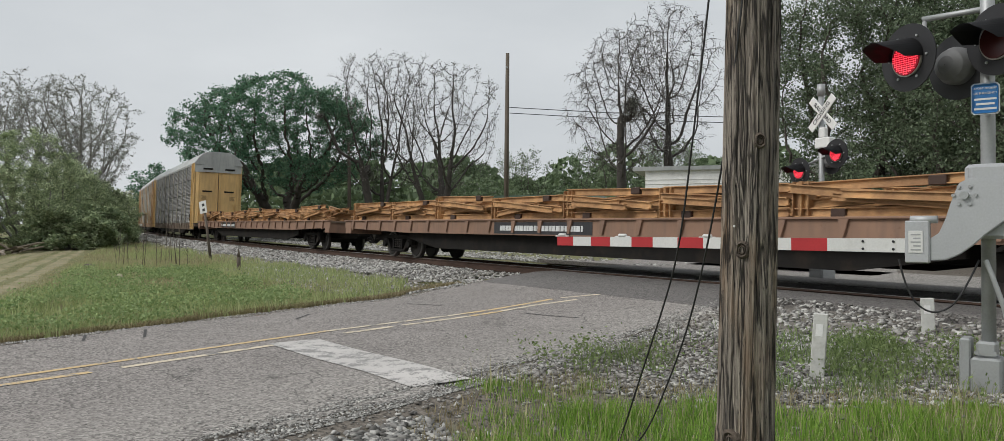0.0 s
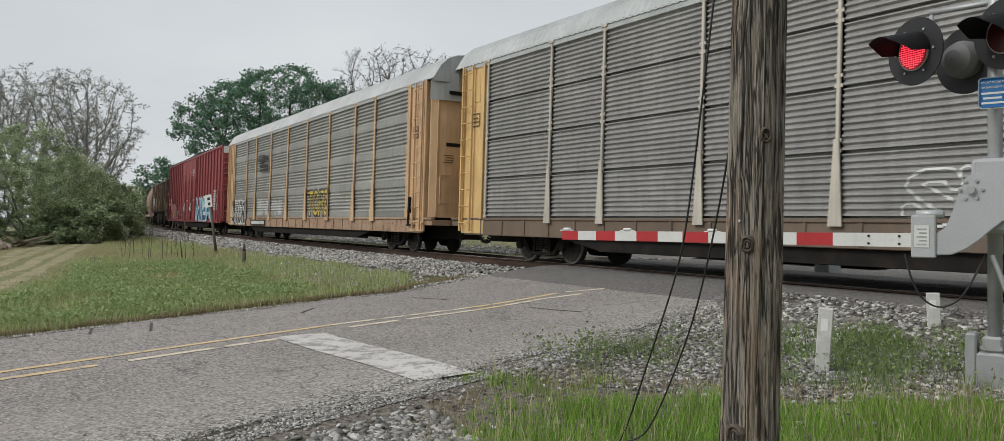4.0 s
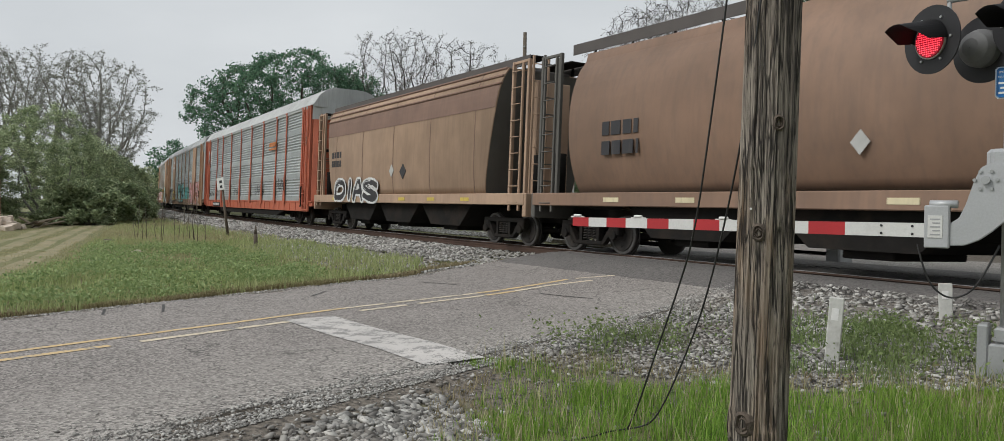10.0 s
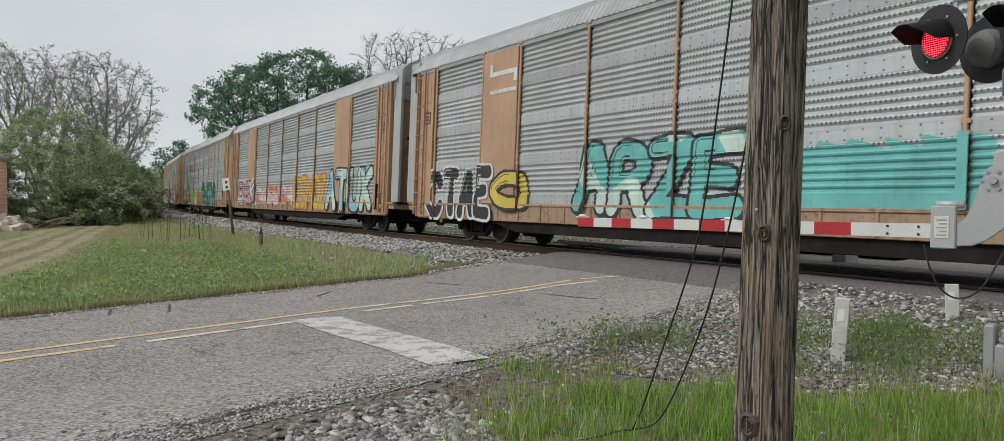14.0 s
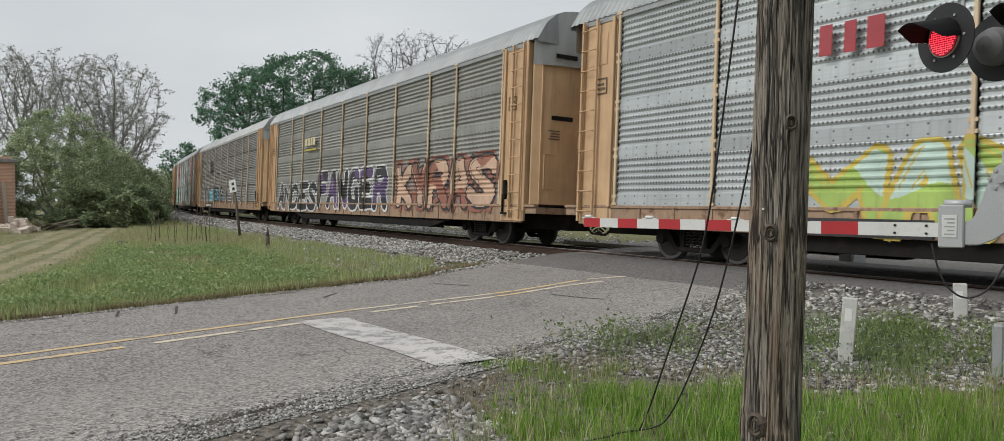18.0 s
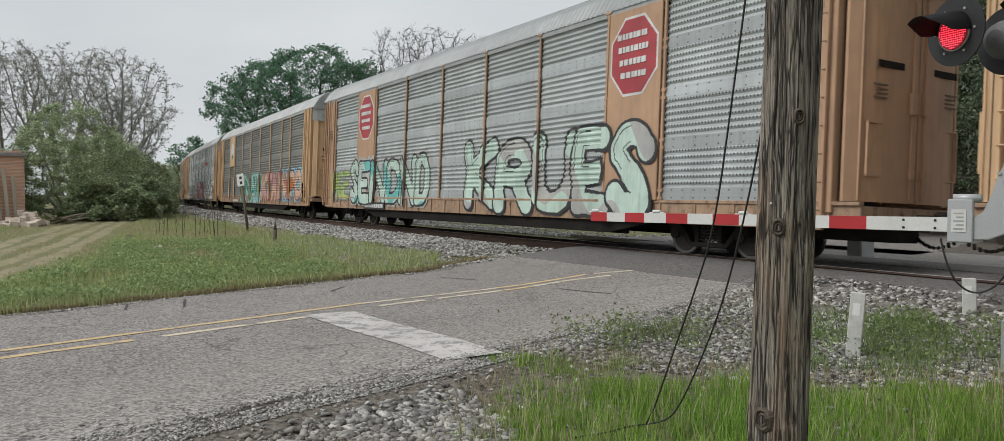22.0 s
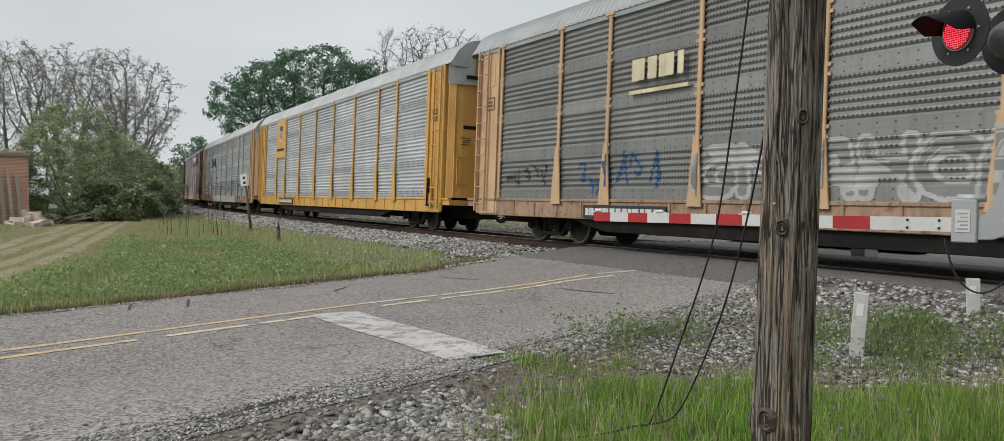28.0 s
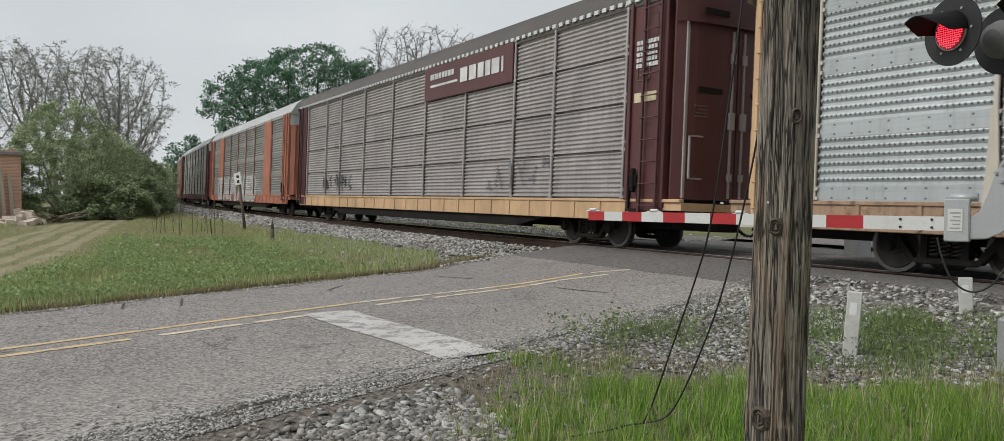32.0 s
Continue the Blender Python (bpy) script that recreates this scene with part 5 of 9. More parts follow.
# -- high-cube boxcar --
def boxcar(idx):
    car = tagged(empty("boxcar"), "tall red ribbed boxcar with double plug doors and blue graffiti", "boxcar", group="cars of the freight train")
    L, z0, z1, w = 13.08, 0.80, 5.42, 1.48
    bm = bmesh.new()
    box(bm, -L, L, -w, w, z0, z1, 0.03)
    part("body", bm, M["boxcar_red"], car)
    bm = bmesh.new()
    prism(bm, [(-w - 0.05, z1), (w + 0.05, z1), (w, z1 + 0.08), (0, z1 + 0.2), (-w, z1 + 0.08)], -L, L)
    bmesh.ops.rotate(bm, verts=bm.verts[:], cent=(0, 0, 0), matrix=Matrix.Rotation(math.pi / 2, 3, "Z"))
    for i in range(24):
        box(bm, -L + 0.5 + i * 1.09, -L + 0.56 + i * 1.09, -w, w, z1 + 0.1, z1 + 0.17)
    part("roof", bm, M["roof_dark"], car)
    rib = bmesh.new()
    prism(rib, [(-0.05, z0 + 0.1), (0.05, z0 + 0.1), (0.05, z1 - 0.06), (-0.05, z1 - 0.06)], -0.075, 0.02)
    ribo = ob_of("side_rib", rib, M["boxcar_red"])
    me = ribo.data
    bpy.data.objects.remove(ribo)
    for s in (-1, 1):
        for i in range(9):
            for d in (-1, 1):
                reuse("side_rib", me, car, (d * (3.45 + i * 1.14), s * w, 0), rz=0 if s < 0 else math.pi)
        bm = bmesh.new()
        box(bm, -L, L, s * w - 0.06, s * w + 0.06, z1 - 0.09, z1 + 0.02, 0.01)
        box(bm, -L, L, s * w - 0.05, s * w + 0.05, z0 - 0.08, z0 + 0.1, 0.01)
        part("side_rail", bm, M["boxcar_red"], car)
        for d in (-1.58, 1.58):
            bm = bmesh.new()
            y = s * (w + 0.05)
            box(bm, d - 1.5, d + 1.5, y - 0.045, y + 0.045, z0 + 0.05, z1 - 0.15, 0.01)
            door = part("plug_door", bm, M["boxcar_red"], car)
            for zz in (1.1, 2.15, 3.75):
                bm = bmesh.new()
                box(bm, d - 1.48, d + 1.48, y + s * 0.045 - 0.03, y + s * 0.045 + 0.03, zz, zz + 0.08, 0.01)
                part("door_rail", bm, M["boxcar_red"], door)
            for xx in (-1.45, -0.35, 0.35, 1.4):
                bm = bmesh.new()
                box(bm, d + xx - 0.04, d + xx + 0.04, y + s * 0.05 - 0.03, y + s * 0.05 + 0.03, z0 + 0.1, 3.75, 0.01)
                part("door_stile", bm, M["boxcar_red"], door)
            for xx in (-0.25, 0.25):
                bm = bmesh.new()
                cyl(bm, (d + xx, y + s * 0.09, z0), (d + xx, y + s * 0.09, z1 - 0.2), 0.022, seg=8)
                part("lock_bar", bm, M["boxcar_red"], door)
            bm = bmesh.new()
            box(bm, d - 0.12, d + 0.12, y + s * 0.1 - 0.03, y + s * 0.1 + 0.03, 1.5, 2.1, 0.02)
            cyl(bm, (d, y + s * 0.1, 1.8), (d, y + s * 0.16, 1.8), 0.16, seg=16)
            part("door_handle", bm, SPRAY["pale"], car)
    for e in (1, -1):
        for i in range(12):
            bm = bmesh.new()
            box(bm, e * L - 0.05, e * L + 0.06, -w + 0.08, w - 0.08, 1.0 + i * 0.33, 1.12 + i * 0.33, 0.04)
            part("end_rib", bm, M["boxcar_red"], car)
        bm = bmesh.new()
        box(bm, e * L, e * (L + 0.02), -w + 0.05, w - 0.05, z1 - 0.42, z1 - 0.02) if e > 0 else box(bm, e * (L + 0.02), e * L, -w + 0.05, w - 0.05, z1 - 0.42, z1 - 0.02)
        plate = part("height_placard", bm, M["white_paint"], car, "white plate over the car's end")
        reuse("lettering", text_mesh("EXCESS HEIGHT CAR", 0.2, SPRAY["black"]), plate, (e * (L + 0.024), 0, z1 - 0.22), rx=math.pi / 2, rz=e * math.pi / 2)
        lad = ladder_mesh("ladder", 1.9, 0.42, 5, M["boxcar_red"])
        for s in (-1, 1):
            reuse("ladder", lad, car, (e * (L - 0.35), s * (w + 0.09), 0.8), rz=0 if s < 0 else math.pi)
            reuse("ladder", lad, car, (e * (L + 0.09), s * (w - 0.35), 0.9), rz=e * math.pi / 2)
        reuse("coupler", COUPLER, car, (e * 13.2, 0, 0), rz=0 if e > 0 else math.pi)
    for nm, me in UNDER:
        reuse(nm, me, car)
    add_trucks(car, (-9.6, 9.6), idx)
    y = -(w + 0.0)
    graffiti(car, 3.7, 10.1, 0.82, 2.4, "NIER", "blue", "white", 41, "flat", y - 0.08, (), 0.30, "sky", "sky", "blue and white spray-painted lettering over the ribs")
    scrawl(car, 3.4, 4.6, 1.3, 2.9, 2, "cream", 42, "flat", y - 0.075, (), 0.016)
    graffiti(car, -10.0, -7.4, 0.95, 2.05, "SIEO", "orange", "purple", 43, "flat", y - 0.08, (), 0.36, "pink", "pink")
    scrawl(car, -7.6, -3.4, 0.85, 1.9, 9, "pale", 44, "flat", y - 0.078, (), 0.018)
    bars(car, -12.3, -10.6, 2.0, 2.7, 2, "white", 45, yy=y - 0.01)
    bars(car, 10.3, 11.6, 1.5, 2.8, 8, "white", 46, yy=y - 0.01)
    for i, words in enumerate(("CLOSE AND LOCK", "BOTH DOORS BEFORE", "MOVING CAR")):
        reuse("lettering", text_mesh(words, 0.19, SPRAY["white"]), car, (1.6, y - 0.102, 4.46 - i * 0.17), rx=math.pi / 2)
    for d in (-1.58, 1.58):
        bars(car, d - 1.2, d - 0.6, 1.55, 1.85, 3, "white", 48, yy=y - 0.1)
        bars(car, d + 0.5, d + 1.2, 2.25, 2.35, 1, "white", 49, yy=y - 0.1)
    return car


CARS.append(boxcar(4))


# -- covered hoppers --
def loft(name, sections, mat, parent, label="", smooth=True):
    """A shell through rings of equal length."""
    v, f, n = [], [], len(sections[0])
    for ring in sections:
        v += ring
    for i in range(len(sections) - 1):
        for j in range(n):
            k = (j + 1) % n
            f.append((i * n + j, (i + 1) * n + j, (i + 1) * n + k, i * n + k))
    f.append(tuple(range(n)))
    f.append(tuple(range((len(sections) - 1) * n, len(sections) * n))[::-1])
    me = mesh_of(name, v, f, mat)
    bm = bmesh.new()
    bm.from_mesh(me)
    bmesh.ops.recalc_face_normals(bm, faces=bm.faces[:])
    bm.to_mesh(me)
    bm.free()
    if smooth:
        me.polygons.foreach_set("use_smooth", [len(q.vertices) == 4 for q in me.polygons])
    o = new(name, me)
    o.parent = parent
    if label:
        o["label"] = label
    return o


def hopper(idx, L, kind, body_m, end_m, label, floor=1.35):
    """L: half length of the sides. kind: ribbed, round or concave."""
    car = tagged(empty("covered_hopper"), label, "hopper car", group="cars of the freight train")
    top = {"ribbed": 4.45, "round": 4.65, "concave": 4.72}[kind]
    lo = {"ribbed": 1.68, "round": floor, "concave": floor}[kind]
    H = top - lo
    E = L + (1.75 if kind == "ribbed" else 1.35)
    half = []
    for i in range(17):
        u = i / 16
        bulge = 1 - abs(2 * u - 0.9) ** 2.2
        half.append(((1.0 + 0.54 * max(0, bulge) ** 0.75) if kind == "round" else 1.26 + 0.26 * max(0, bulge) ** 0.28, lo + H * u))
    rake = lambda x, z: x - math.copysign((0.75 if kind == "concave" else 0.12) * (1 - (z - lo) / H), x)
    ring = lambda x: [(rake(x, z), -y, z) for y, z in half] + [(rake(x, z), y, z) for y, z in half[::-1]]
    if kind == "ribbed":
        # the sides lean out over the end platforms at the top
        mid = lo + 1.15
        bm = bmesh.new()
        prism(bm, [(-L, lo), (L, lo), (L, mid), (E - 0.4, top), (-E + 0.4, top), (-L, mid)], -1.45, 1.45)
        part("body", bm, body_m, car)
        rb = bmesh.new()
        prism(rb, [(-0.035, lo - 0.05), (0.035, lo - 0.05), (0.035, top), (-0.035, top)], -0.1, 0.02)
        ro = ob_of("side_rib", rb, body_m)
        me = ro.data
        bpy.data.objects.remove(ro)
        for s in (-1, 1):
            for i in range(16):
                reuse("side_rib", me, car, (-L + 0.06 + i * (2 * L - 0.12) / 15, s * 1.45, 0), rz=0 if s < 0 else math.pi, material=M["rust_pale"] if i % 2 else None)
            bm = bmesh.new()
            box(bm, -E + 0.4, E - 0.4, s * 1.47 - 0.06, s * 1.47 + 0.06, top - 0.09, top + 0.03, 0.01)
            part("top_chord", bm, body_m, car)
            for e in (-1, 1):
                bm = bmesh.new()
                prism(bm, [(e * L, floor - 0.5), (e * (E - 0.03), floor - 0.5), (e * (E - 0.03), floor + 0.62), (e * (L + 0.5), floor + 0.72), (e * L, floor + 1.0)], s * 1.46 - 0.015, s * 1.46 + 0.015)
                part("end_side_plate", bm, body_m, car)
    else:
        loft("body", [ring(-L), ring(L)], body_m, car)
        for e in (-1, 1):
            bm = bmesh.new()
            vs = [bm.verts.new((x + e * 0.012, y * 0.985, lo + (z - lo) * 0.985 + 0.02)) for x, y, z in ring(e * L)]
            f = bm.faces.new(vs)
            bmesh.ops.solidify(bm, geom=[f], thickness=0.02)
            part("end_sheet", bm, M["hopper_end"], car, "dark end sheet of the car")
        if kind == "concave":
            for s in (-1, 1):
                bm = bmesh.new()
                vs = []
                for x in (-L + 0.02, L - 0.02):
                    vs.append([bm.verts.new((rake(x, z), s * (y + 0.012), z)) for y, z in half[11:15]])
                for a in range(3):
                    bm.faces.new((vs[0][a], vs[1][a], vs[1][a + 1], vs[0][a + 1]))
                bmesh.ops.recalc_face_normals(bm, faces=bm.faces[:])
                part("colour_band", bm, M["hopper_band"], car, "darker brown upper band")
                for i in range(5):
                    bm = bmesh.new()
                    x = -L + 1.3 + i * (2 * L - 2.6) / 4
                    vs = [[bm.verts.new((x + dx, s * (y + 0.008), z)) for y, z in half] for dx in (-0.02, 0.02)]
                    for a in range(len(half) - 1):
                        bm.faces.new((vs[0][a], vs[1][a], vs[1][a + 1], vs[0][a + 1]))
                    bmesh.ops.recalc_face_normals(bm, faces=bm.faces[:])
                    part("weld_seam", bm, M["hopper_band"], car)
                for q in (14, 15, 16):
                    bm = bmesh.new()
                    y, z = half[q]
                    box(bm, -L + 0.05, L - 0.05, s * y - 0.05, s * y + 0.05, z - 0.03, z + 0.03, 0.015)
                    part("roof_bead", bm, M["hopper_band"], car)
    # sills, ends, chutes, roof walk
    for s in (-1, 1):
        bm = bmesh.new()
        box(bm, -E, E, s * 1.42 - 0.1, s * 1.42 + 0.1, floor - (0.3 if kind != "ribbed" else 0.12), floor, 0.015)
        part("side_sill", bm, body_m if kind != "ribbed" else M["black_steel"], car)
        y = s * 0.62
        bm = bmesh.new()
        box(bm, -L - 0.6, L + 0.6, y - 0.3, y + 0.3, top + 0.27, top + 0.30)
        part("roof_walk", bm, M["black_steel"], car)
        for i in range(12):
            bm = bmesh.new()
            x = -L + 0.2 + i * (2 * L - 0.4) / 11
            box(bm, x - 0.03, x + 0.03, s * 0.95 - 0.02, s * 0.95 + 0.02, top - 0.05, top + 0.3)
            part("walk_bracket", bm, M["black_steel"], car)
        bm = bmesh.new()
        box(bm, -L - 0.6, L + 0.6, s * 0.98 - 0.012, s * 0.98 + 0.012, top + (0.05 if kind != "ribbed" else 0.2), top + 0.3)
        part("walk_fascia", bm, M["roof_dark"], car)
    bm = bmesh.new()
    box(bm, -L, L, -0.75, 0.75, top - 0.1, top + 0.06, 0.04)
    part("roof", bm, M["roof_dark"], car)
    for i in range(6):
        bm = bmesh.new()
        box(bm, -L + 0.5 + i * (2 * L - 2) / 5, -L + 1.6 + i * (2 * L - 2) / 5, -0.28, 0.28, top + 0.05, top + 0.2, 0.04)
        part("hatch", bm, M["roof_dark"], car)
    for i in range(3):
        cx = (i - 1) * (2 * L - 3.4) / 3
        bm = bmesh.new()
        prism(bm, [(cx - 1.78, floor - 0.02), (cx + 1.78, floor - 0.02), (cx + 1.72, floor - 0.25), (cx + 0.95, 0.42), (cx - 0.95, 0.42), (cx - 1.72, floor - 0.25)], -1.25, 1.25)
        part("chute", bm, M["black_steel"], car)
        bm = bmesh.new()
        box(bm, cx - 0.45, cx + 0.45, -1.05, 1.05, 0.28, 0.44, 0.02)
        part("outlet_gate", bm, M["black_steel"], car)
    bm = bmesh.new()
    box(bm, -E, E, -0.25, 0.25, 0.62, 1.0, 0.02)
    part("centre_sill", bm, M["black_steel"], car)
    for e in (1, -1):
        bm = bmesh.new()
        box(bm, e * E - 0.08, e * E + 0.08, -1.5, 1.5, 0.75, floor, 0.02)
        part("end_beam", bm, end_m, car)
        bm = bmesh.new()
        box(bm, min(e * L, e * E), max(e * L, e * E), -1.45, 1.45, floor - 0.06, floor, 0.01)
        part("end_platform", bm, end_m, car)
        bm = bmesh.new()
        box(bm, min(e * (L + 0.03), e * (L + 0.3)), max(e * (L + 0.03), e * (L + 0.3)), -0.55, 0.55, floor, top - 0.3, 0.03)
        part("end_web", bm, end_m, car)
        lad = ladder_mesh("ladder", top - floor + 0.42, 0.45, 9, end_m)
        for s in (-1, 1):
            for dx, ly in ((E - 0.12, 1.4), (L + 0.5, 1.4)):
                bm = bmesh.new()
                box(bm, e * dx - 0.045, e * dx + 0.045, s * ly - 0.045, s * ly + 0.045, floor - 0.3, top + 0.04, 0.01)
                part("corner_post", bm, end_m, car)
            bm = bmesh.new()
            box(bm, min(e * (L + 0.5), e * (E - 0.12)), max(e * (L + 0.5), e * (E - 0.12)), s * 1.4 - 0.03, s * 1.4 + 0.03, top - 0.03, top + 0.04, 0.01)
            part("top_rail", bm, end_m, car)
            reuse("ladder", lad, car, (e * (L + 0.82), s * 1.47, floor - 0.45), rz=0 if s < 0 else math.pi)
            reuse("ladder", lad, car, (e * (E - 0.05), s * 1.1, floor - 0.3), rz=e * math.pi / 2)
        bm = bmesh.new()
        cyl(bm, (e * (E - 0.25), -0.9, floor + 0.0), (e * (E - 0.25), -0.9, floor + 1.0), 0.16, seg=12)
        part("brake_cylinder", bm, M["black_steel"], car)
        bm = bmesh.new()
        cyl(bm, (e * (E - 0.2), 0.5, floor + 0.9), (e * (E - 0.08), 0.5, floor + 0.9), 0.28, seg=18)
        part("brake_wheel", bm, M["black_steel"], car)
        reuse("coupler", COUPLER, car, (e * (E - 0.15), 0, 0), rz=0 if e > 0 else math.pi)
    add_trucks(car, (-L + 0.35, L - 0.35), idx)
    return car


c = hopper(5, 7.1, "ribbed", M["rusty"], M["rusty"], "rust-streaked brown ribbed hopper car with flaking paint", 1.66)
for x, z in ((-7.0, 2.28), (-7.0, 2.66), (-6.05, 2.28), (-6.05, 2.66)):
    bars(c, x, x + 0.55, z, z + 0.3, 1, "black", int(z * 100 + x), yy=-1.56, plate="white")
plate_on(c, 6.9, 6.96, 2.0, 2.8, SPRAY["yellow"], "reflector", -1.57, 0)
CARS.append(c)
c = hopper(6, 7.4, "round", M["hopper_brown"], M["hopper_end"], "brown cylindrical covered hopper with rounded sides")
bars(c, -6.1, -4.9, 2.1, 2.95, 2, "black", 61, yy=-1.545)
for x in (0.1,):
    disc_sign(c, x, 2.1, 0.17, 0.2, 4, SPRAY["pale"], -1.505, "placard", "diamond hazard placard")
for i in range(6):
    plate_on(c, -6 + i * 2.2, -5.5 + i * 2.2, 1.14, 1.24, SPRAY["cream"], "reflector", -1.53, 0)
CARS.append(c)
c = hopper(7, 7.0, "concave", M["hopper_tan"], M["hopper_tan"], "dusty tan two-tone covered hopper with a dark upper band")
graffiti(c, -5.6, -1.2, 1.05, 2.0, "DIAS", "black", "white", 71, "flat", -1.535, (), 0.3)
bars(c, -6.2, -5.1, 2.4, 3.1, 2, "black", 72, yy=-1.515)
disc_sign(c, 0.85, 2.1, 0.26, 0.26, 4, SPRAY["black"], -1.522, "placard", "dark diamond placard")
disc_sign(c, -0.1, 2.15, 0.2, 0.22, 4, SPRAY["pale"], -1.522, "placard", "pale diamond placard")
for i in range(6):
    plate_on(c, -6 + i * 2.2, -5.5 + i * 2.2, 1.14, 1.24, SPRAY["yellow"], "reflector", -1.53, 0)
CARS.append(c)

# c8
c = autorack(8, "autorack with pale silver perforated sides and bright orange posts and sill", "perf", M["silver"], M["orange"], M["roof_white"])
scrawl(c, 2.6, 4.6, 1.3, 1.95, 6, "black", 81)
scrawl(c, 7.5, 9.2, 1.5, 2.2, 5, "black", 82)
scrawl(c, -3.2, -1.5, 1.3, 1.85, 6, "black", 83)
scrawl(c, -11.6, -10.0, 1.25, 1.6, 6, "black", 84)
graffiti(c, -11.9, -11.2, 3.6, 4.5, "GX", "white", "white", 85, thick=0.12)
for i in range(2):
    plate_on(c, 5.9 + 0.1 * i, 7.3, 3.62 + i * 0.28, 3.72 + i * 0.28, SPRAY["orange"], "emblem_stripe", -(HW + 0.085), 0)
bars(c, 6.0, 7.3, 3.75, 4.0, 1, "orange", 86, yy=-(HW + 0.085))
bars(c, -9.8, -7.5, 0.7, 0.9, 1, "white", 87, yy=-(HW + 0.03), plate="black")
CARS.append(c)


def bay(car, a, b, mat, z0=P_LO, z1=P_HI, label=""):
    BAYS.setdefault(car.name, []).append((a, b, z0, z1))
    return plate_on(car, a + 0.08, b - 0.08, z0, z1, mat, "bay_plate", -(HW + 0.045), 0.01, label)


# c9, c10: tan pair
for k in (9, 10):
    c = autorack(k, "tan autorack with grey slatted panels and colourful graffiti along the bottom", "perf", M["silver"], M["tan"], M["roof_grey"], foot=False)
    bay(c, -9.0, -7.1, M["tan"])
    bay(c, 7.1, 9.0, M["tan"])
    for e in (1, -1):
        for y in (-1.42, 1.42):
            bm = bmesh.new()
            box(bm, e * 13.55 - 0.3, e * 13.55 + 0.3, y - 0.05, y + 0.05, 1.1, 5.6, 0.01)
            part("end_baffle", bm, M["roof_white"], c, "whitish vertical plate at the car's end")
    if k == 9:
        graffiti(c, 5.0, 11.6, 0.75, 2.45, "PWMEA", "pink", "sienna", 91, thick=0.24, second="sienna", cloud="pale", wild=9)
        graffiti(c, -4.6, 0.4, 0.8, 2.55, "ARZE", "teal", "black", 92, thick=0.36, second="mint")
        colour_block(c, 0.5, 4.8, 1.08, 2.25, "teal", 95)
        graffiti(c, -12.3, -8.3, 0.62, 2.2, "CTAE", "black", "white", 93, thick=0.46)
        graffiti(c, -8.1, -6.5, 0.9, 2.0, "O", "yellow", "black", 94, thick=0.42)
        bm = bmesh.new()
        box(bm, -8.55, -7.2, -(HW + 0.055), -(HW + 0.045), 4.5, 4.62)
        box(bm, -8.55, -8.4, -(HW + 0.055), -(HW + 0.045), 4.62, 4.84)
        box(bm, -7.35, -7.2, -(HW + 0.055), -(HW + 0.045), 4.28, 4.5)
        part("emblem", bm, SPRAY["white"], c, "white bent-line emblem")
        bars(c, -8.5, -7.2, 4.0, 4.15, 1, "white", 96, yy=-(HW + 0.046))
    else:
        graffiti(c, -11.5, -6.9, 0.9, 2.25, "EMEK", "pink", "black", 101, thick=0.3, second="white", cloud="white")
        graffiti(c, -6.6, 0.8, 0.9, 1.9, "OGESSA", "white", "pink", 102, thick=0.22, second="orange")
        graffiti(c, 1.2, 5.9, 0.7, 2.3, "ESMOZ", "yellow", "orange", 103, thick=0.34)
        graffiti(c, 6.1, 11.5, 0.65, 2.45, "ATUK", "mint", "black", 104, thick=0.36, second="sky")
    CARS.append(c)
# c11
c = autorack(11, "silver perforated autorack with yellow posts and big green graffiti", "perf", M["silver"], M["yellow_old"], M["roof_grey"], foot=False, post_m=M["post_tan"])
graffiti(c, -7.3, -1.6, 0.62, 2.1, "MAND", "lime", "yellow", 111, thick=0.3, second="mint")
graffiti(c, -1.2, 0.8, 0.7, 1.7, "YH", "orange", "sienna", 112, thick=0.4)
graffiti(c, 0.9, 8.1, 0.72, 2.4, "CHEBS", "green", "black", 113, thick=0.46, second="teal", cloud="mint")
bars(c, -6.7, -5.3, 3.4, 4.1, 1, "red", 114, yy=-(HW + 0.085), gap=0.8)
bars(c, -7.2, -4.8, 0.66, 0.88, 1, "white", 115, yy=-(HW + 0.03), plate="black")
CARS.append(c)
# c12
c = autorack(12, "grey perforated autorack with tan ends and long black and purple graffiti", "perf", M["silver_tan"], M["yellow_old"], M["roof_grey"], foot=False, post_m=M["post_tan"])
graffiti(c, -11.4, -4.8, 0.7, 2.1, "ANDES", "black", "white", 121, thick=0.3, second="black", wild=4)
graffiti(c, -4.5, 3.7, 0.76, 2.5, "FANGER", "black", "white", 122, thick=0.4, second="purple")
graffiti(c, 4.6, 11.6, 0.9, 2.5, "KYRAS", "peach", "black", 123, thick=0.34, second="sienna", cloud="sienna", wild=14)
bars(c, -6.5, -4.8, 3.6, 4.1, 1, "cream", 124, yy=-(HW + 0.085))
plate_on(c, -6.5, -4.7, 3.45, 3.52, SPRAY["yellow"], "emblem_stripe", -(HW + 0.085), 0)
CARS.append(c)
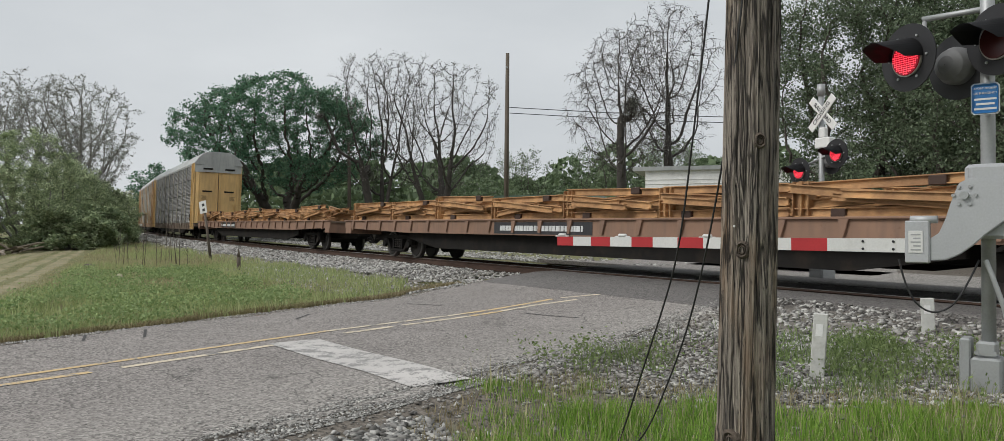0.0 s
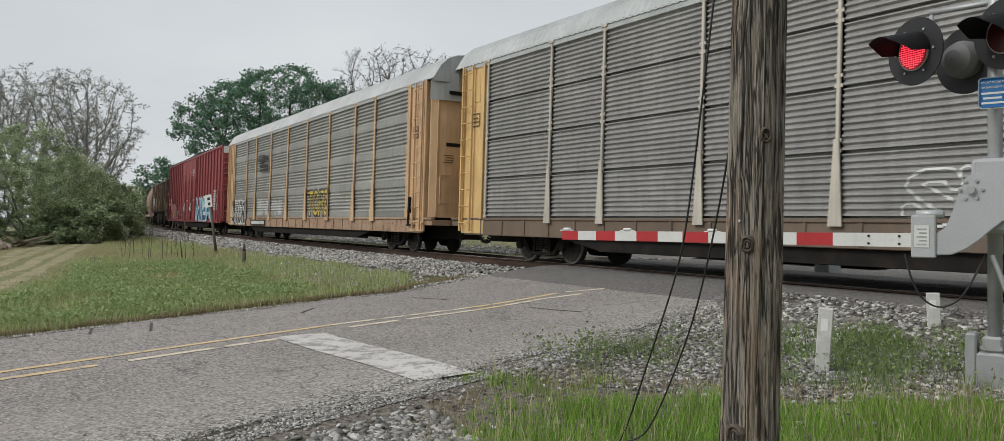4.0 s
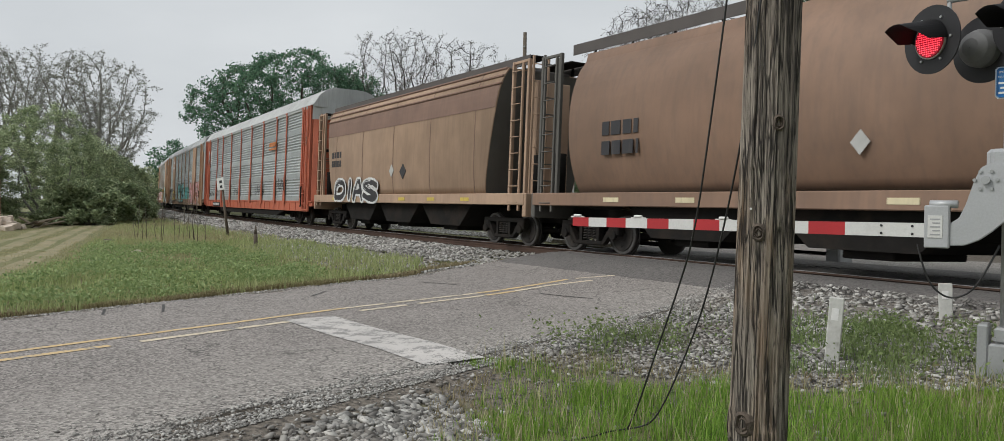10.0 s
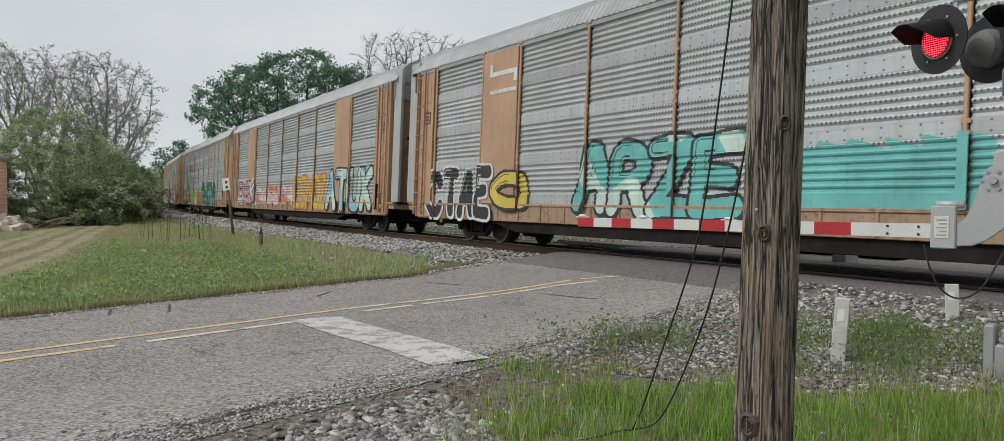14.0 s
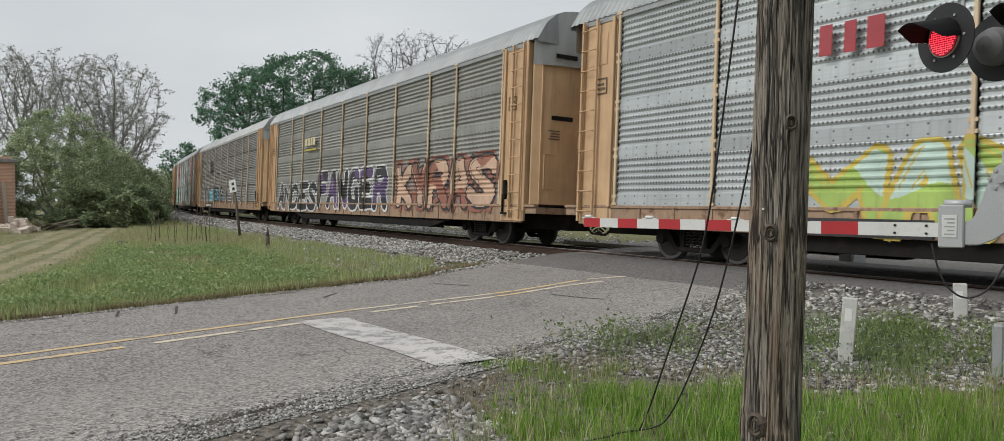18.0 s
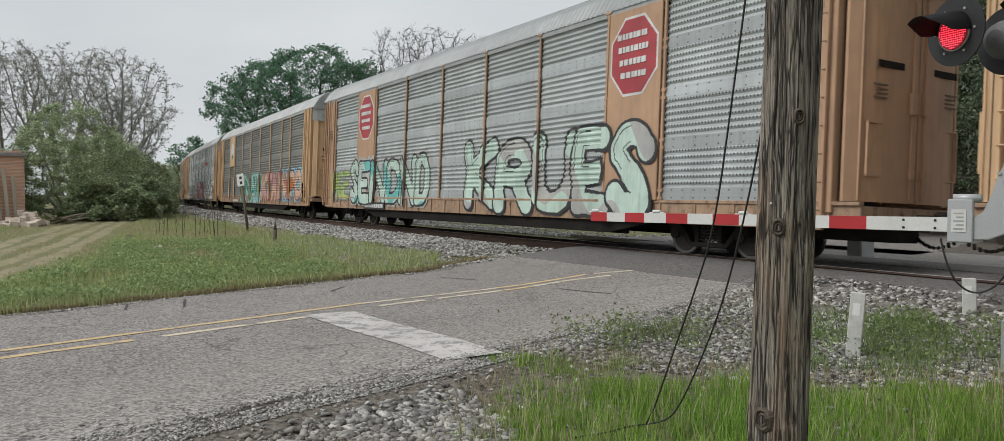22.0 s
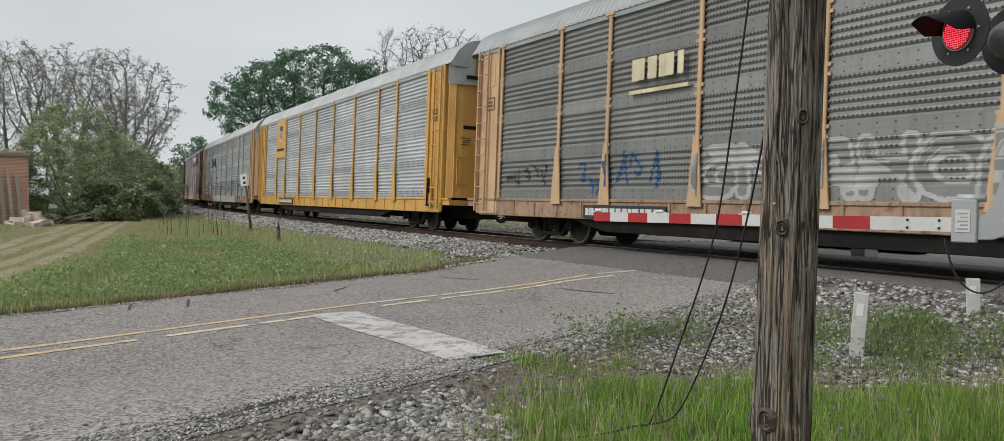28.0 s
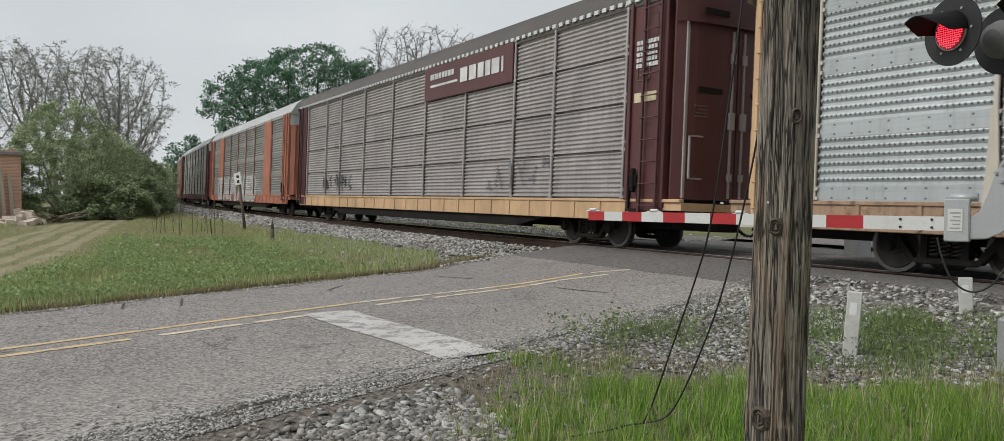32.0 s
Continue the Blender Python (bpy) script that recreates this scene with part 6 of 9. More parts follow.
# c13
c = autorack(13, "dark grey tiered autorack with tan ends and pale blue tags", "tier", M["sheet_grey"], M["yellow_old"], M["roof_white"], post_m=M["post_tan"])
colour_block(c, -7.2, -4.5, 1.12, 2.1, "sky", 131, "tier")
graffiti(c, -4.6, -0.5, 1.12, 2.1, "KEEKONS", "sky", "black", 132, "tier", thick=0.3, second="white")
graffiti(c, 1.3, 9.0, 1.12, 1.95, "REBAREAB", "grey", "pale", 133, "tier", thick=0.26)
for i in range(5):
    plate_on(c, -6.6 + 0.05 * i, -5.9 + 0.05 * i, 3.75 + i * 0.08, 3.79 + i * 0.08, SPRAY["black"], "emblem_stripe", -(HW + 0.07), 0)
bars(c, -6.1, -4.6, 3.25, 3.65, 2, "black", 134, yy=-(HW + 0.07))
bars(c, -5.7, -4.9, 3.75, 4.1, 1, "black", 136, yy=-(HW + 0.07))
bars(c, -8.2, -5.2, 0.68, 0.92, 1, "white", 135, yy=-(HW + 0.03), plate="black")
CARS.append(c)
# c14
c = autorack(14, "silver autorack with tan panels carrying red octagon emblems, mint graffiti", "perf", M["silver"], M["tan"], M["roof_grey"], foot=False)
for a, b in ((-9.0, -7.1), (7.1, 9.0)):
    bay(c, a, b, M["tan"])
    m = (a + b) / 2
    for r, q, dy in ((0.92, "white", 0.05), (0.86, "red", 0.055)):
        disc_sign(c, m, 4.15, r * 0.92, r, 8, SPRAY[q], -(HW + dy), "emblem", "red octagonal emblem with white edge")
    for i in range(4):
        bars(c, m - 0.55 + 0.05 * i, m + 0.5, 4.5 - i * 0.28, 4.68 - i * 0.28, 1, "white", 140 + i, yy=-(HW + 0.057))
graffiti(c, -9.8, -2.2, 0.8, 2.6, "SENDND", "mint", "black", 144, thick=0.3, second="teal", cloud="pale")
graffiti(c, -12.0, -10.0, 0.9, 2.2, "AGE", "lime", "grey", 146, thick=0.24)
graffiti(c, 0.3, 8.8, 0.66, 2.8, "KRUES", "mint", "black", 145, thick=0.34, second="pale")
bars(c, -8.0, -6.0, 0.66, 0.86, 1, "white", 147, yy=-(HW + 0.03), plate="black")
CARS.append(c)
# c15
c = autorack(15, "grey autorack, yellow ends, long pink, peach and teal mural", "perf", M["silver_mid"], M["yellow_old"], M["roof_white"])
bay(c, -9.0, -7.1, M["yellow_old"], 3.1, P_HI, "tan plate with an emblem")
disc_sign(c, -7.9, 4.2, 0.55, 0.6, 5, SPRAY["white"], -(HW + 0.055), "emblem", "white shield emblem")
disc_sign(c, -7.8, 3.8, 0.4, 0.25, 3, SPRAY["green"], -(HW + 0.06), "emblem", "green wedge")
graffiti(c, -4.6, 1.8, 0.7, 2.4, "AMAN", "green", "white", 151, thick=0.34, second="teal", cloud="teal")
graffiti(c, 2.2, 6.9, 0.8, 2.45, "KTAI", "pink", "sienna", 152, thick=0.42, second="peach")
graffiti(c, 6.9, 11.6, 0.85, 2.45, "NIPO", "peach", "purple", 153, thick=0.46, second="orange", cloud="sky")
bars(c, -7.0, -5.2, 0.66, 0.86, 1, "white", 154, yy=-(HW + 0.03))
CARS.append(c)
# c16
c = autorack(16, "pale silver autorack with tan ends and black, white and red graffiti", "perf", M["silver"], M["yellow_old"], M["roof_white"], foot=False, post_m=M["post_grey"])
graffiti(c, -12.0, -3.2, 0.7, 2.0, "AUELANTS", "pale", "black", 161, thick=0.22)
graffiti(c, -2.6, 3.6, 0.68, 2.3, "KURES", "red", "black", 162, thick=0.34, second="pink", cloud="sky")
graffiti(c, 4.1, 11.8, 0.7, 2.4, "VOSSER", "white", "black", 163, thick=0.3, second="pale", wild=5)
bars(c, 4.5, 6.9, 3.62, 3.95, 1, "red", 164, yy=-(HW + 0.01), gap=0.2)
CARS.append(c)
# c17
c = autorack(17, "dark grey perforated autorack with orange posts and sill, faded white tags", "perf", M["silver_dark"], M["yellow_old"], M["roof_grey"])
graffiti(c, -4.3, 2.4, 1.1, 2.15, "GMAHOE", "grey", "pale", 171, thick=0.22, second="pale")
graffiti(c, 5.2, 8.8, 1.1, 2.0, "AWK", "pale", "pink", 172, thick=0.4, second="pink")
scrawl(c, -8.3, -5.3, 1.15, 2.2, 6, "blue", 173, t=0.035)
scrawl(c, -11.5, -9.4, 1.4, 2.0, 5, "black", 174)
bars(c, -6.2, -4.6, 3.5, 4.15, 1, "cream", 175, yy=-(HW + 0.085))
plate_on(c, -6.3, -4.5, 3.32, 3.4, SPRAY["cream"], "emblem_stripe", -(HW + 0.085), 0)
bars(c, -7.8, -5.1, 0.68, 0.92, 1, "white", 176, yy=-(HW + 0.03), plate="black")
CARS.append(c)
# c18
c = autorack(18, "clean bright aluminium autorack with fresh yellow posts, sill and ends", "perf", M["bright"], M["yellow_new"], M["roof_white"])
bay(c, -9.0, -7.1, M["yellow_new"], 3.15, P_HI, "yellow plate with a shield emblem")
disc_sign(c, -8.05, 4.45, 0.34, 0.45, 7, SPRAY["white"], -(HW + 0.055), "emblem", "striped shield emblem")
plate_on(c, -8.36, -7.74, 4.6, 4.85, SPRAY["blue"], "emblem_stripe", -(HW + 0.062), 0)
for i in range(4):
    plate_on(c, -8.28 + 0.14 * i, -8.22 + 0.14 * i, 4.15, 4.58, SPRAY["red"], "emblem_stripe", -(HW + 0.062), 0)
bars(c, -8.8, -7.3, 3.5, 3.68, 1, "black", 181, yy=-(HW + 0.046))
bars(c, -8.0, -5.3, 0.72, 0.94, 1, "white", 182, yy=-(HW + 0.03), plate="black")
CARS.append(c)
# c19
c = autorack(19, "light silver autorack with yellow ends and outlined grey graffiti", "perf", M["silver"], M["yellow_old"], M["roof_white"], post_m=M["post_grey"])
graffiti(c, -4.7, 1.3, 0.85, 2.15, "SORAY", "none", "black", 191, thick=0.34)
graffiti(c, 1.9, 8.4, 0.9, 2.2, "OMDOC", "none", "black", 192, thick=0.34)
bars(c, -6.1, -4.9, 3.5, 3.95, 1, "black", 193, yy=-(HW + 0.085))
for a, b in ((-6.35, -6.28), (-4.72, -4.65)):
    plate_on(c, a, b, 3.4, 4.1, SPRAY["black"], "emblem_stripe", -(HW + 0.085), 0)
bars(c, -7.8, -5.6, 0.68, 0.9, 1, "sienna", 194, yy=-(HW + 0.03))
plate_on(c, -5.4, 6.5, 0.6, 1.06, SPRAY["pale"], "sill_patch", -(HW + 0.035), 0, "grey repainted length of sill")
CARS.append(c)
# c20
c = autorack(20, "grey tiered autorack with maroon ends, dark roof, maroon name panel", "tier", M["sheet_violet"], M["sheet_violet"], M["roof_dark"], foot=False)
for ob in list(c.children):
    if ob.name.startswith(("end_frame", "end_door", "ladder", "gable")):
        ob.material_slots[0].link = "OBJECT"
        ob.material_slots[0].material = M["maroon"]
    if ob.name.startswith("side_sill"):
        ob.material_slots[0].material = M["yellow_old"]
plate_on(c, 1.45, 7.05, 4.15, P_HI + 0.04, M["maroon"], "name_panel", -(HW + 0.07), 0.01, "maroon panel with white script marks")
bars(c, 1.9, 3.6, 4.75, 5.0, 1, "white", 201, yy=-(HW + 0.075))
plate_on(c, 1.9, 3.8, 4.55, 4.62, SPRAY["white"], "emblem_stripe", -(HW + 0.078), 0)
bars(c, 4.0, 6.6, 4.4, 5.0, 1, "white", 202, yy=-(HW + 0.075))
for i in range(92):
    plate_on(c, -13.2 + i * 0.287, -13.05 + i * 0.287, EAVE - 0.02, EAVE + 0.07, SPRAY["white"], "edge_mark", -(HW + 0.065), 0)
scrawl(c, -9.4, -5.5, 1.2, 2.0, 8, "black", 203, "tier", t=0.05)
scrawl(c, 5.5, 9.0, 1.2, 2.1, 6, "grey", 204, "tier", t=0.04)
bars(c, 12.15, 12.85, 3.8, 4.4, 5, "white", 205, yy=-(HW + 0.02))
plate_on(c, 12.1, 12.8, 3.1, 3.3, SPRAY["cream"], "data_plate", -(HW + 0.015), 0)
CARS.append(c)
# c21
c = autorack(21, "dusty silver autorack with orange panels and white tags", "perf", M["silver_tan"], M["orange_faded"], M["roof_white"], foot=False)
bay(c, 7.1, 9.0, M["orange_faded"])
bay(c, -9.0, -7.1, M["orange_faded"])
graffiti(c, -9.5, 4.8, 0.7, 2.3, "TERSPLACES", "pale", "white", 211, thick=0.24)
CARS.append(c)
for k, fm, sh in ((22, "maroon", "silver_tan"), (23, "tan", "sheet_violet"), (24, "maroon", "sheet_violet"), (25, "tan", "silver_dark")):
    CARS.append(autorack(k, "brown autorack with dusty corrugated sides", "perf" if k % 2 == 0 else "tier", M[sh], M[fm], M["roof_grey"], foot=False))


# ---- signals, pole and small things ----
def wood_pole_material():
    k = Nodes("weathered_pole_wood")
    wob = k.add("ShaderNodeTexNoise", Scale=1.5, Detail=2.0)
    v0 = k.coords((1, 1, 0.6), False)
    k.l.new(v0, wob.inputs["Vector"])
    add = k.n.new("ShaderNodeVectorMath")
    add.operation = "MULTIPLY_ADD"
    add.inputs[1].default_value = (0.09, 0.09, 0.0)
    k.l.new(wob.outputs["Color"], add.inputs[0])
    k.l.new(k.coords((1, 1, 0.05), False), add.inputs[2])
    vs = add.outputs[0]
    g, g2, big = k.noise(vs, 26.0, 3.0, 0.5), k.noise(vs, 90.0, 4.0), k.noise(k.coords((1, 1, 0.2), False), 4.0, 4.0)
    crack = k.math("SUBTRACT", 1.0, k.ramp(k.math("ABSOLUTE", k.math("SUBTRACT", g, 0.5)), 0.008, 0.045))
    col = k.mix(k.ramp(g2, 0.34, 0.66), (0.075, 0.062, 0.052), (0.34, 0.30, 0.25))
    col = k.mix(k.math("MULTIPLY", k.ramp(big, 0.48, 0.66), 0.6, True), col, (0.25, 0.15, 0.075))
    col = k.mix(k.math("MULTIPLY", k.ramp(k.noise(vs, 13.0, 3.0), 0.5, 0.7), 0.5, True), col, (0.075, 0.062, 0.052))
    fine = k.noise(vs, 55.0, 3.0, 0.5)
    split = k.math("SUBTRACT", 1.0, k.ramp(k.math("ABSOLUTE", k.math("SUBTRACT", fine, 0.5)), 0.004, 0.03))
    col = k.mix(k.math("MULTIPLY", split, 0.7, True), col, (0.02, 0.016, 0.013))
    col = k.mix(k.math("MULTIPLY", crack, 0.9, True), col, (0.008, 0.006, 0.005))
    k.bump(k.math("SUBTRACT", g2, crack), 0.9, 0.012)
    return k.done(col, 0.9)


M["pole_wood"] = wood_pole_material()
M["knot_wood"] = surface("dark_knot_wood", (0.10, 0.078, 0.06), 0.9, 0.0, 0.5, 30.0, 120.0, 0.8, 0.008, (0.02, 0.016, 0.013), 0.6)
M["old_wood"] = surface("grey_old_wood", (0.11, 0.09, 0.07), 0.9, 0.0, 0.3, 4.0, 50.0, 0.4, 0.006, stretch=(1, 1, 0.1))


def utility_pole_near():
    top = 9.5
    base, lean = Vector((-2.81, 3.385, -0.6)), Vector((0.02, 0.012, 1.0))
    rng = random.Random(2)
    nA, zs = 96, np.arange(0, top, 0.06)
    ph = [rng.uniform(0, 6.3) for _ in range(40)]
    knots = [(0.63, 2.0, 0.035), (1.55, 2.55, 0.02), (2.03, 0.9, 0.03), (2.1, 1.45, 0.022), (0.68, 0.3, 0.03), (1.75, 2.25, 0.018), (3.1, 2.0, 0.03), (4.6, 1.2, 0.03)]
    toward = math.atan2(-3.39, 2.81)
    v, f = [], []
    for z in zs:
        r0 = 0.152 - 0.0045 * z
        for a in range(nA):
            th = a / nA * 2 * math.pi
            r = r0
            for i, (frq, amp) in enumerate(((9, 0.007), (17, 0.007), (31, 0.006), (41, 0.005))):
                w = math.sin(frq * th + ph[i] + 1.2 * math.sin(z * 0.9 + ph[i + 8]) + 0.5 * math.sin(z * 2.3 + ph[i + 4]))
                r -= amp * max(0.0, w) ** 2
            for kz, ka, kr in knots:
                d2 = ((z - kz - 0.0) / 0.055) ** 2 + (((th - toward - ka + 1.6 + math.pi) % (2 * math.pi) - math.pi) / 0.33) ** 2
                r += kr * 0.55 * math.exp(-d2) - kr * 0.5 * math.exp(-d2 * 9)
            p = base + lean * z
            v.append((p.x + r * math.cos(th), p.y + r * math.sin(th), p.z))
    for i in range(len(zs) - 1):
        for a in range(nA):
            b = (a + 1) % nA
            f.append((i * nA + a, i * nA + b, (i + 1) * nA + b, (i + 1) * nA + a))
    f.append(tuple((len(zs) - 1) * nA + a for a in range(nA)))
    pole = tagged(new("utility_pole", mesh_of("utility_pole", v, f, M["pole_wood"])), "weathered grey-brown wooden utility pole with deep grain and knots", "utility pole")
    # large weathered knots
    for kz, deg, rk in ((0.70, -81.0, 0.06), (1.68, -64.0, 0.042), (2.23, -32.0, 0.038)):
        a = radians(deg)
        rad = 0.149 - 0.0045 * kz
        c = base + lean * kz + Vector((rad * math.cos(a), rad * math.sin(a), 0))
        bm = bmesh.new()
        prof = [(0.0, -0.012), (0.25, -0.008), (0.38, 0.006), (0.55, -0.002), (0.72, 0.012), (0.9, 0.004), (1.15, -0.02)]
        rings = []
        for q, dy in prof:
            rings.append([bm.verts.new((rk * q * math.cos(w * math.pi / 9) * (0.85 + 0.1 * math.sin(w * 1.3)), -dy, rk * 1.15 * q * math.sin(w * math.pi / 9))) for w in range(18)] if q else None)
        for A, B in zip(rings[1:], rings[2:]):
            for w in range(18):
                bm.faces.new((A[w], A[(w + 1) % 18], B[(w + 1) % 18], B[w]))
        bm.faces.new(rings[1][::-1])
        bmesh.ops.recalc_face_normals(bm, faces=bm.faces[:])
        k = part("knot", bm, M["knot_wood"], pole, "dark ringed knot in the pole")
        k.matrix_basis = pose(*c, 0, 0, deg + 90)
    # small white tag and metal nail plates on it
    bm = bmesh.new()
    cyl(bm, (-2.755, 3.27, 1.20), (-2.75, 3.262, 1.20), 0.006, seg=8)
    part("pole_tag", bm, M["white_film"], pole, "small white tag nailed to the pole")


utility_pole_near()


def tube(name, pts, r, mat, parent=None, seg=8, label="", cat=""):
    """A smooth round cable through points."""
    cu = bpy.data.curves.new(name, "CURVE")
    cu.dimensions, cu.bevel_depth, cu.bevel_resolution, cu.resolution_u = "3D", r, 2, 6
    sp = cu.splines.new("NURBS")
    sp.points.add(len(pts) - 1)
    for q, p in zip(sp.points, pts):
        q.co = (*p, 1)
    sp.order_u, sp.use_endpoint_u = 3, True
    cu.materials.append(mat)
    o = new(name, cu)
    me = bpy.data.meshes.new_from_object(o.evaluated_get(bpy.context.evaluated_depsgraph_get()))
    bpy.data.objects.remove(o)
    o = new(name, me)
    if parent:
        o.parent = parent
    if cat:
        tagged(o, label, cat)
    return o


CABLE_A = [(-2.66, 3.28, 4.4), (-2.75, 3.22, 3.2), (-2.86, 3.21, 2.37), (-3.05, 3.3, 1.73), (-3.24, 3.38, 1.06), (-3.44, 3.45, 0.71), (-3.67, 3.48, 0.26), (-3.9, 3.52, -0.19), (-4.0, 3.55, -0.28)]
CABLE_B = [(-2.66, 3.27, 2.6), (-2.74, 3.26, 1.96), (-2.98, 3.42, 1.42), (-3.24, 3.5, 0.73), (-3.5, 3.59, 0.31), (-3.8, 3.64, -0.17), (-3.95, 3.62, -0.26), (-4.03, 3.43, -0.27), (-4.0, 3.27, -0.28), (-4.2, 3.1, -0.34)]
tube("guy_cable", CABLE_A, 0.0055, M["cable"], label="thin black cable running from the pole to the grass", cat="cable")
tube("guy_cable", CABLE_B, 0.0055, M["cable"], label="black cable looped along the pole down to the grass", cat="cable")


M["housing_grey"] = surface("dull_grey_housing", (0.14, 0.14, 0.14), 0.6, 0.0, 0.2, 4.0, 40.0, 0.05)


def lamp_unit(parent, at, face, lit, back=True):
    """One flashing light: background disc, hood, lens. face: the way it looks, in degrees round z."""
    unit = empty("flasher")
    unit.parent = parent
    unit.matrix_basis = pose(*at, 0, 0, face)   # looks along -y
    bm = bmesh.new()
    cyl(bm, (0, 0.0, 0), (0, 0.012, 0), 0.305, seg=40)
    ob = part("background_disc", bm, M["black_plastic"], unit, "black round background")
    bm = bmesh.new()
    prof = [(0.17, 0.01), (0.17, 0.09), (0.14, 0.16), (0.08, 0.2), (0.0, 0.21)]
    for (r0, y0), (r1, y1) in zip(prof, prof[1:]):
        cyl(bm, (0, y0, 0), (0, y1, 0), r0, max(r1, 0.004), 28, caps=False)
    part("lamp_housing", bm, M["housing_grey"], unit)
    bm = bmesh.new()
    n, v = 22, []
    for k in range(9):
        y = -0.01 - 0.40 * k / 8
        row = []
        for i in range(n + 1):
            spread = math.pi * (0.52 - 0.10 * k / 8)
            a = math.pi / 2 + spread * (2 * i / n - 1)
            yy = y * (1.0 if abs(2 * i / n - 1) < 0.55 else 1 - 1.1 * (abs(2 * i / n - 1) - 0.55))
            row.append(bm.verts.new((0.178 * math.cos(a), yy, 0.178 * math.sin(a) - 0.075 * k / 8)))
        v.append(row)
    for k in range(8):
        for i in range(n):
            bm.faces.new((v[k][i], v[k][i + 1], v[k + 1][i + 1], v[k + 1][i]))
    bmesh.ops.solidify(bm, geom=bm.faces[:], thickness=0.006)
    part("hood", bm, M["black_plastic"], unit, "black hood over the lens")
    bm = bmesh.new()
    cyl(bm, (0, -0.02, -0.01), (0, 0.0, -0.01), 0.165, seg=36)
    part("lens_rim", bm, M["lens_rim"], unit)
    bm = bmesh.new()
    cyl(bm, (0, -0.030, -0.01), (0, -0.018, -0.01), 0.150, 0.155, seg=36)
    lens = part("lens", bm, M["lens_unlit_glass"] if not lit else M["lens_glass"], unit, "glowing red LED lens" if lit else "dark red unlit lens")
    if lit:
        for i in range(-7, 8):
            for j in range(-7, 8):
                x, z = i * 0.0195, j * 0.0195
                if math.hypot(x, z) < 0.14:
                    reuse("led", LED, lens, (x, -0.031, z - 0.01))
    for a in range(6):
        bm = bmesh.new()
        c, s = math.cos(a * math.pi / 3), math.sin(a * math.pi / 3)
        cyl(bm, (0.21 * c, -0.012, 0.21 * s), (0.21 * c, 0, 0.21 * s), 0.012, seg=8)
        part("bolt", bm, M["galv"], unit)
    return unit


M["lens_glass"] = gloss_emit("red_lens_glass", (0.40, 0.004, 0.02), 0.12)
M["lens_unlit_glass"] = gloss_emit("red_lens_dark", (0.06, 0.012, 0.012), 0.0)
M["led"] = gloss_emit("red_led", (1.0, 0.06, 0.10), 1.1)
bm = bmesh.new()
cyl(bm, (0, -0.004, 0), (0, 0.002, 0), 0.0062, seg=6)
LED = ob_of("led", bm, M["led"])
_led = LED.data
bpy.data.objects.remove(LED)
LED = _led


# the near crossing signal with its lowered gate; local x runs along the arm over the road
GATE = Matrix.Translation((-3.6, 7.55, 0)) @ Matrix.Rotation(math.atan2(-0.33, -0.944), 4, "Z")


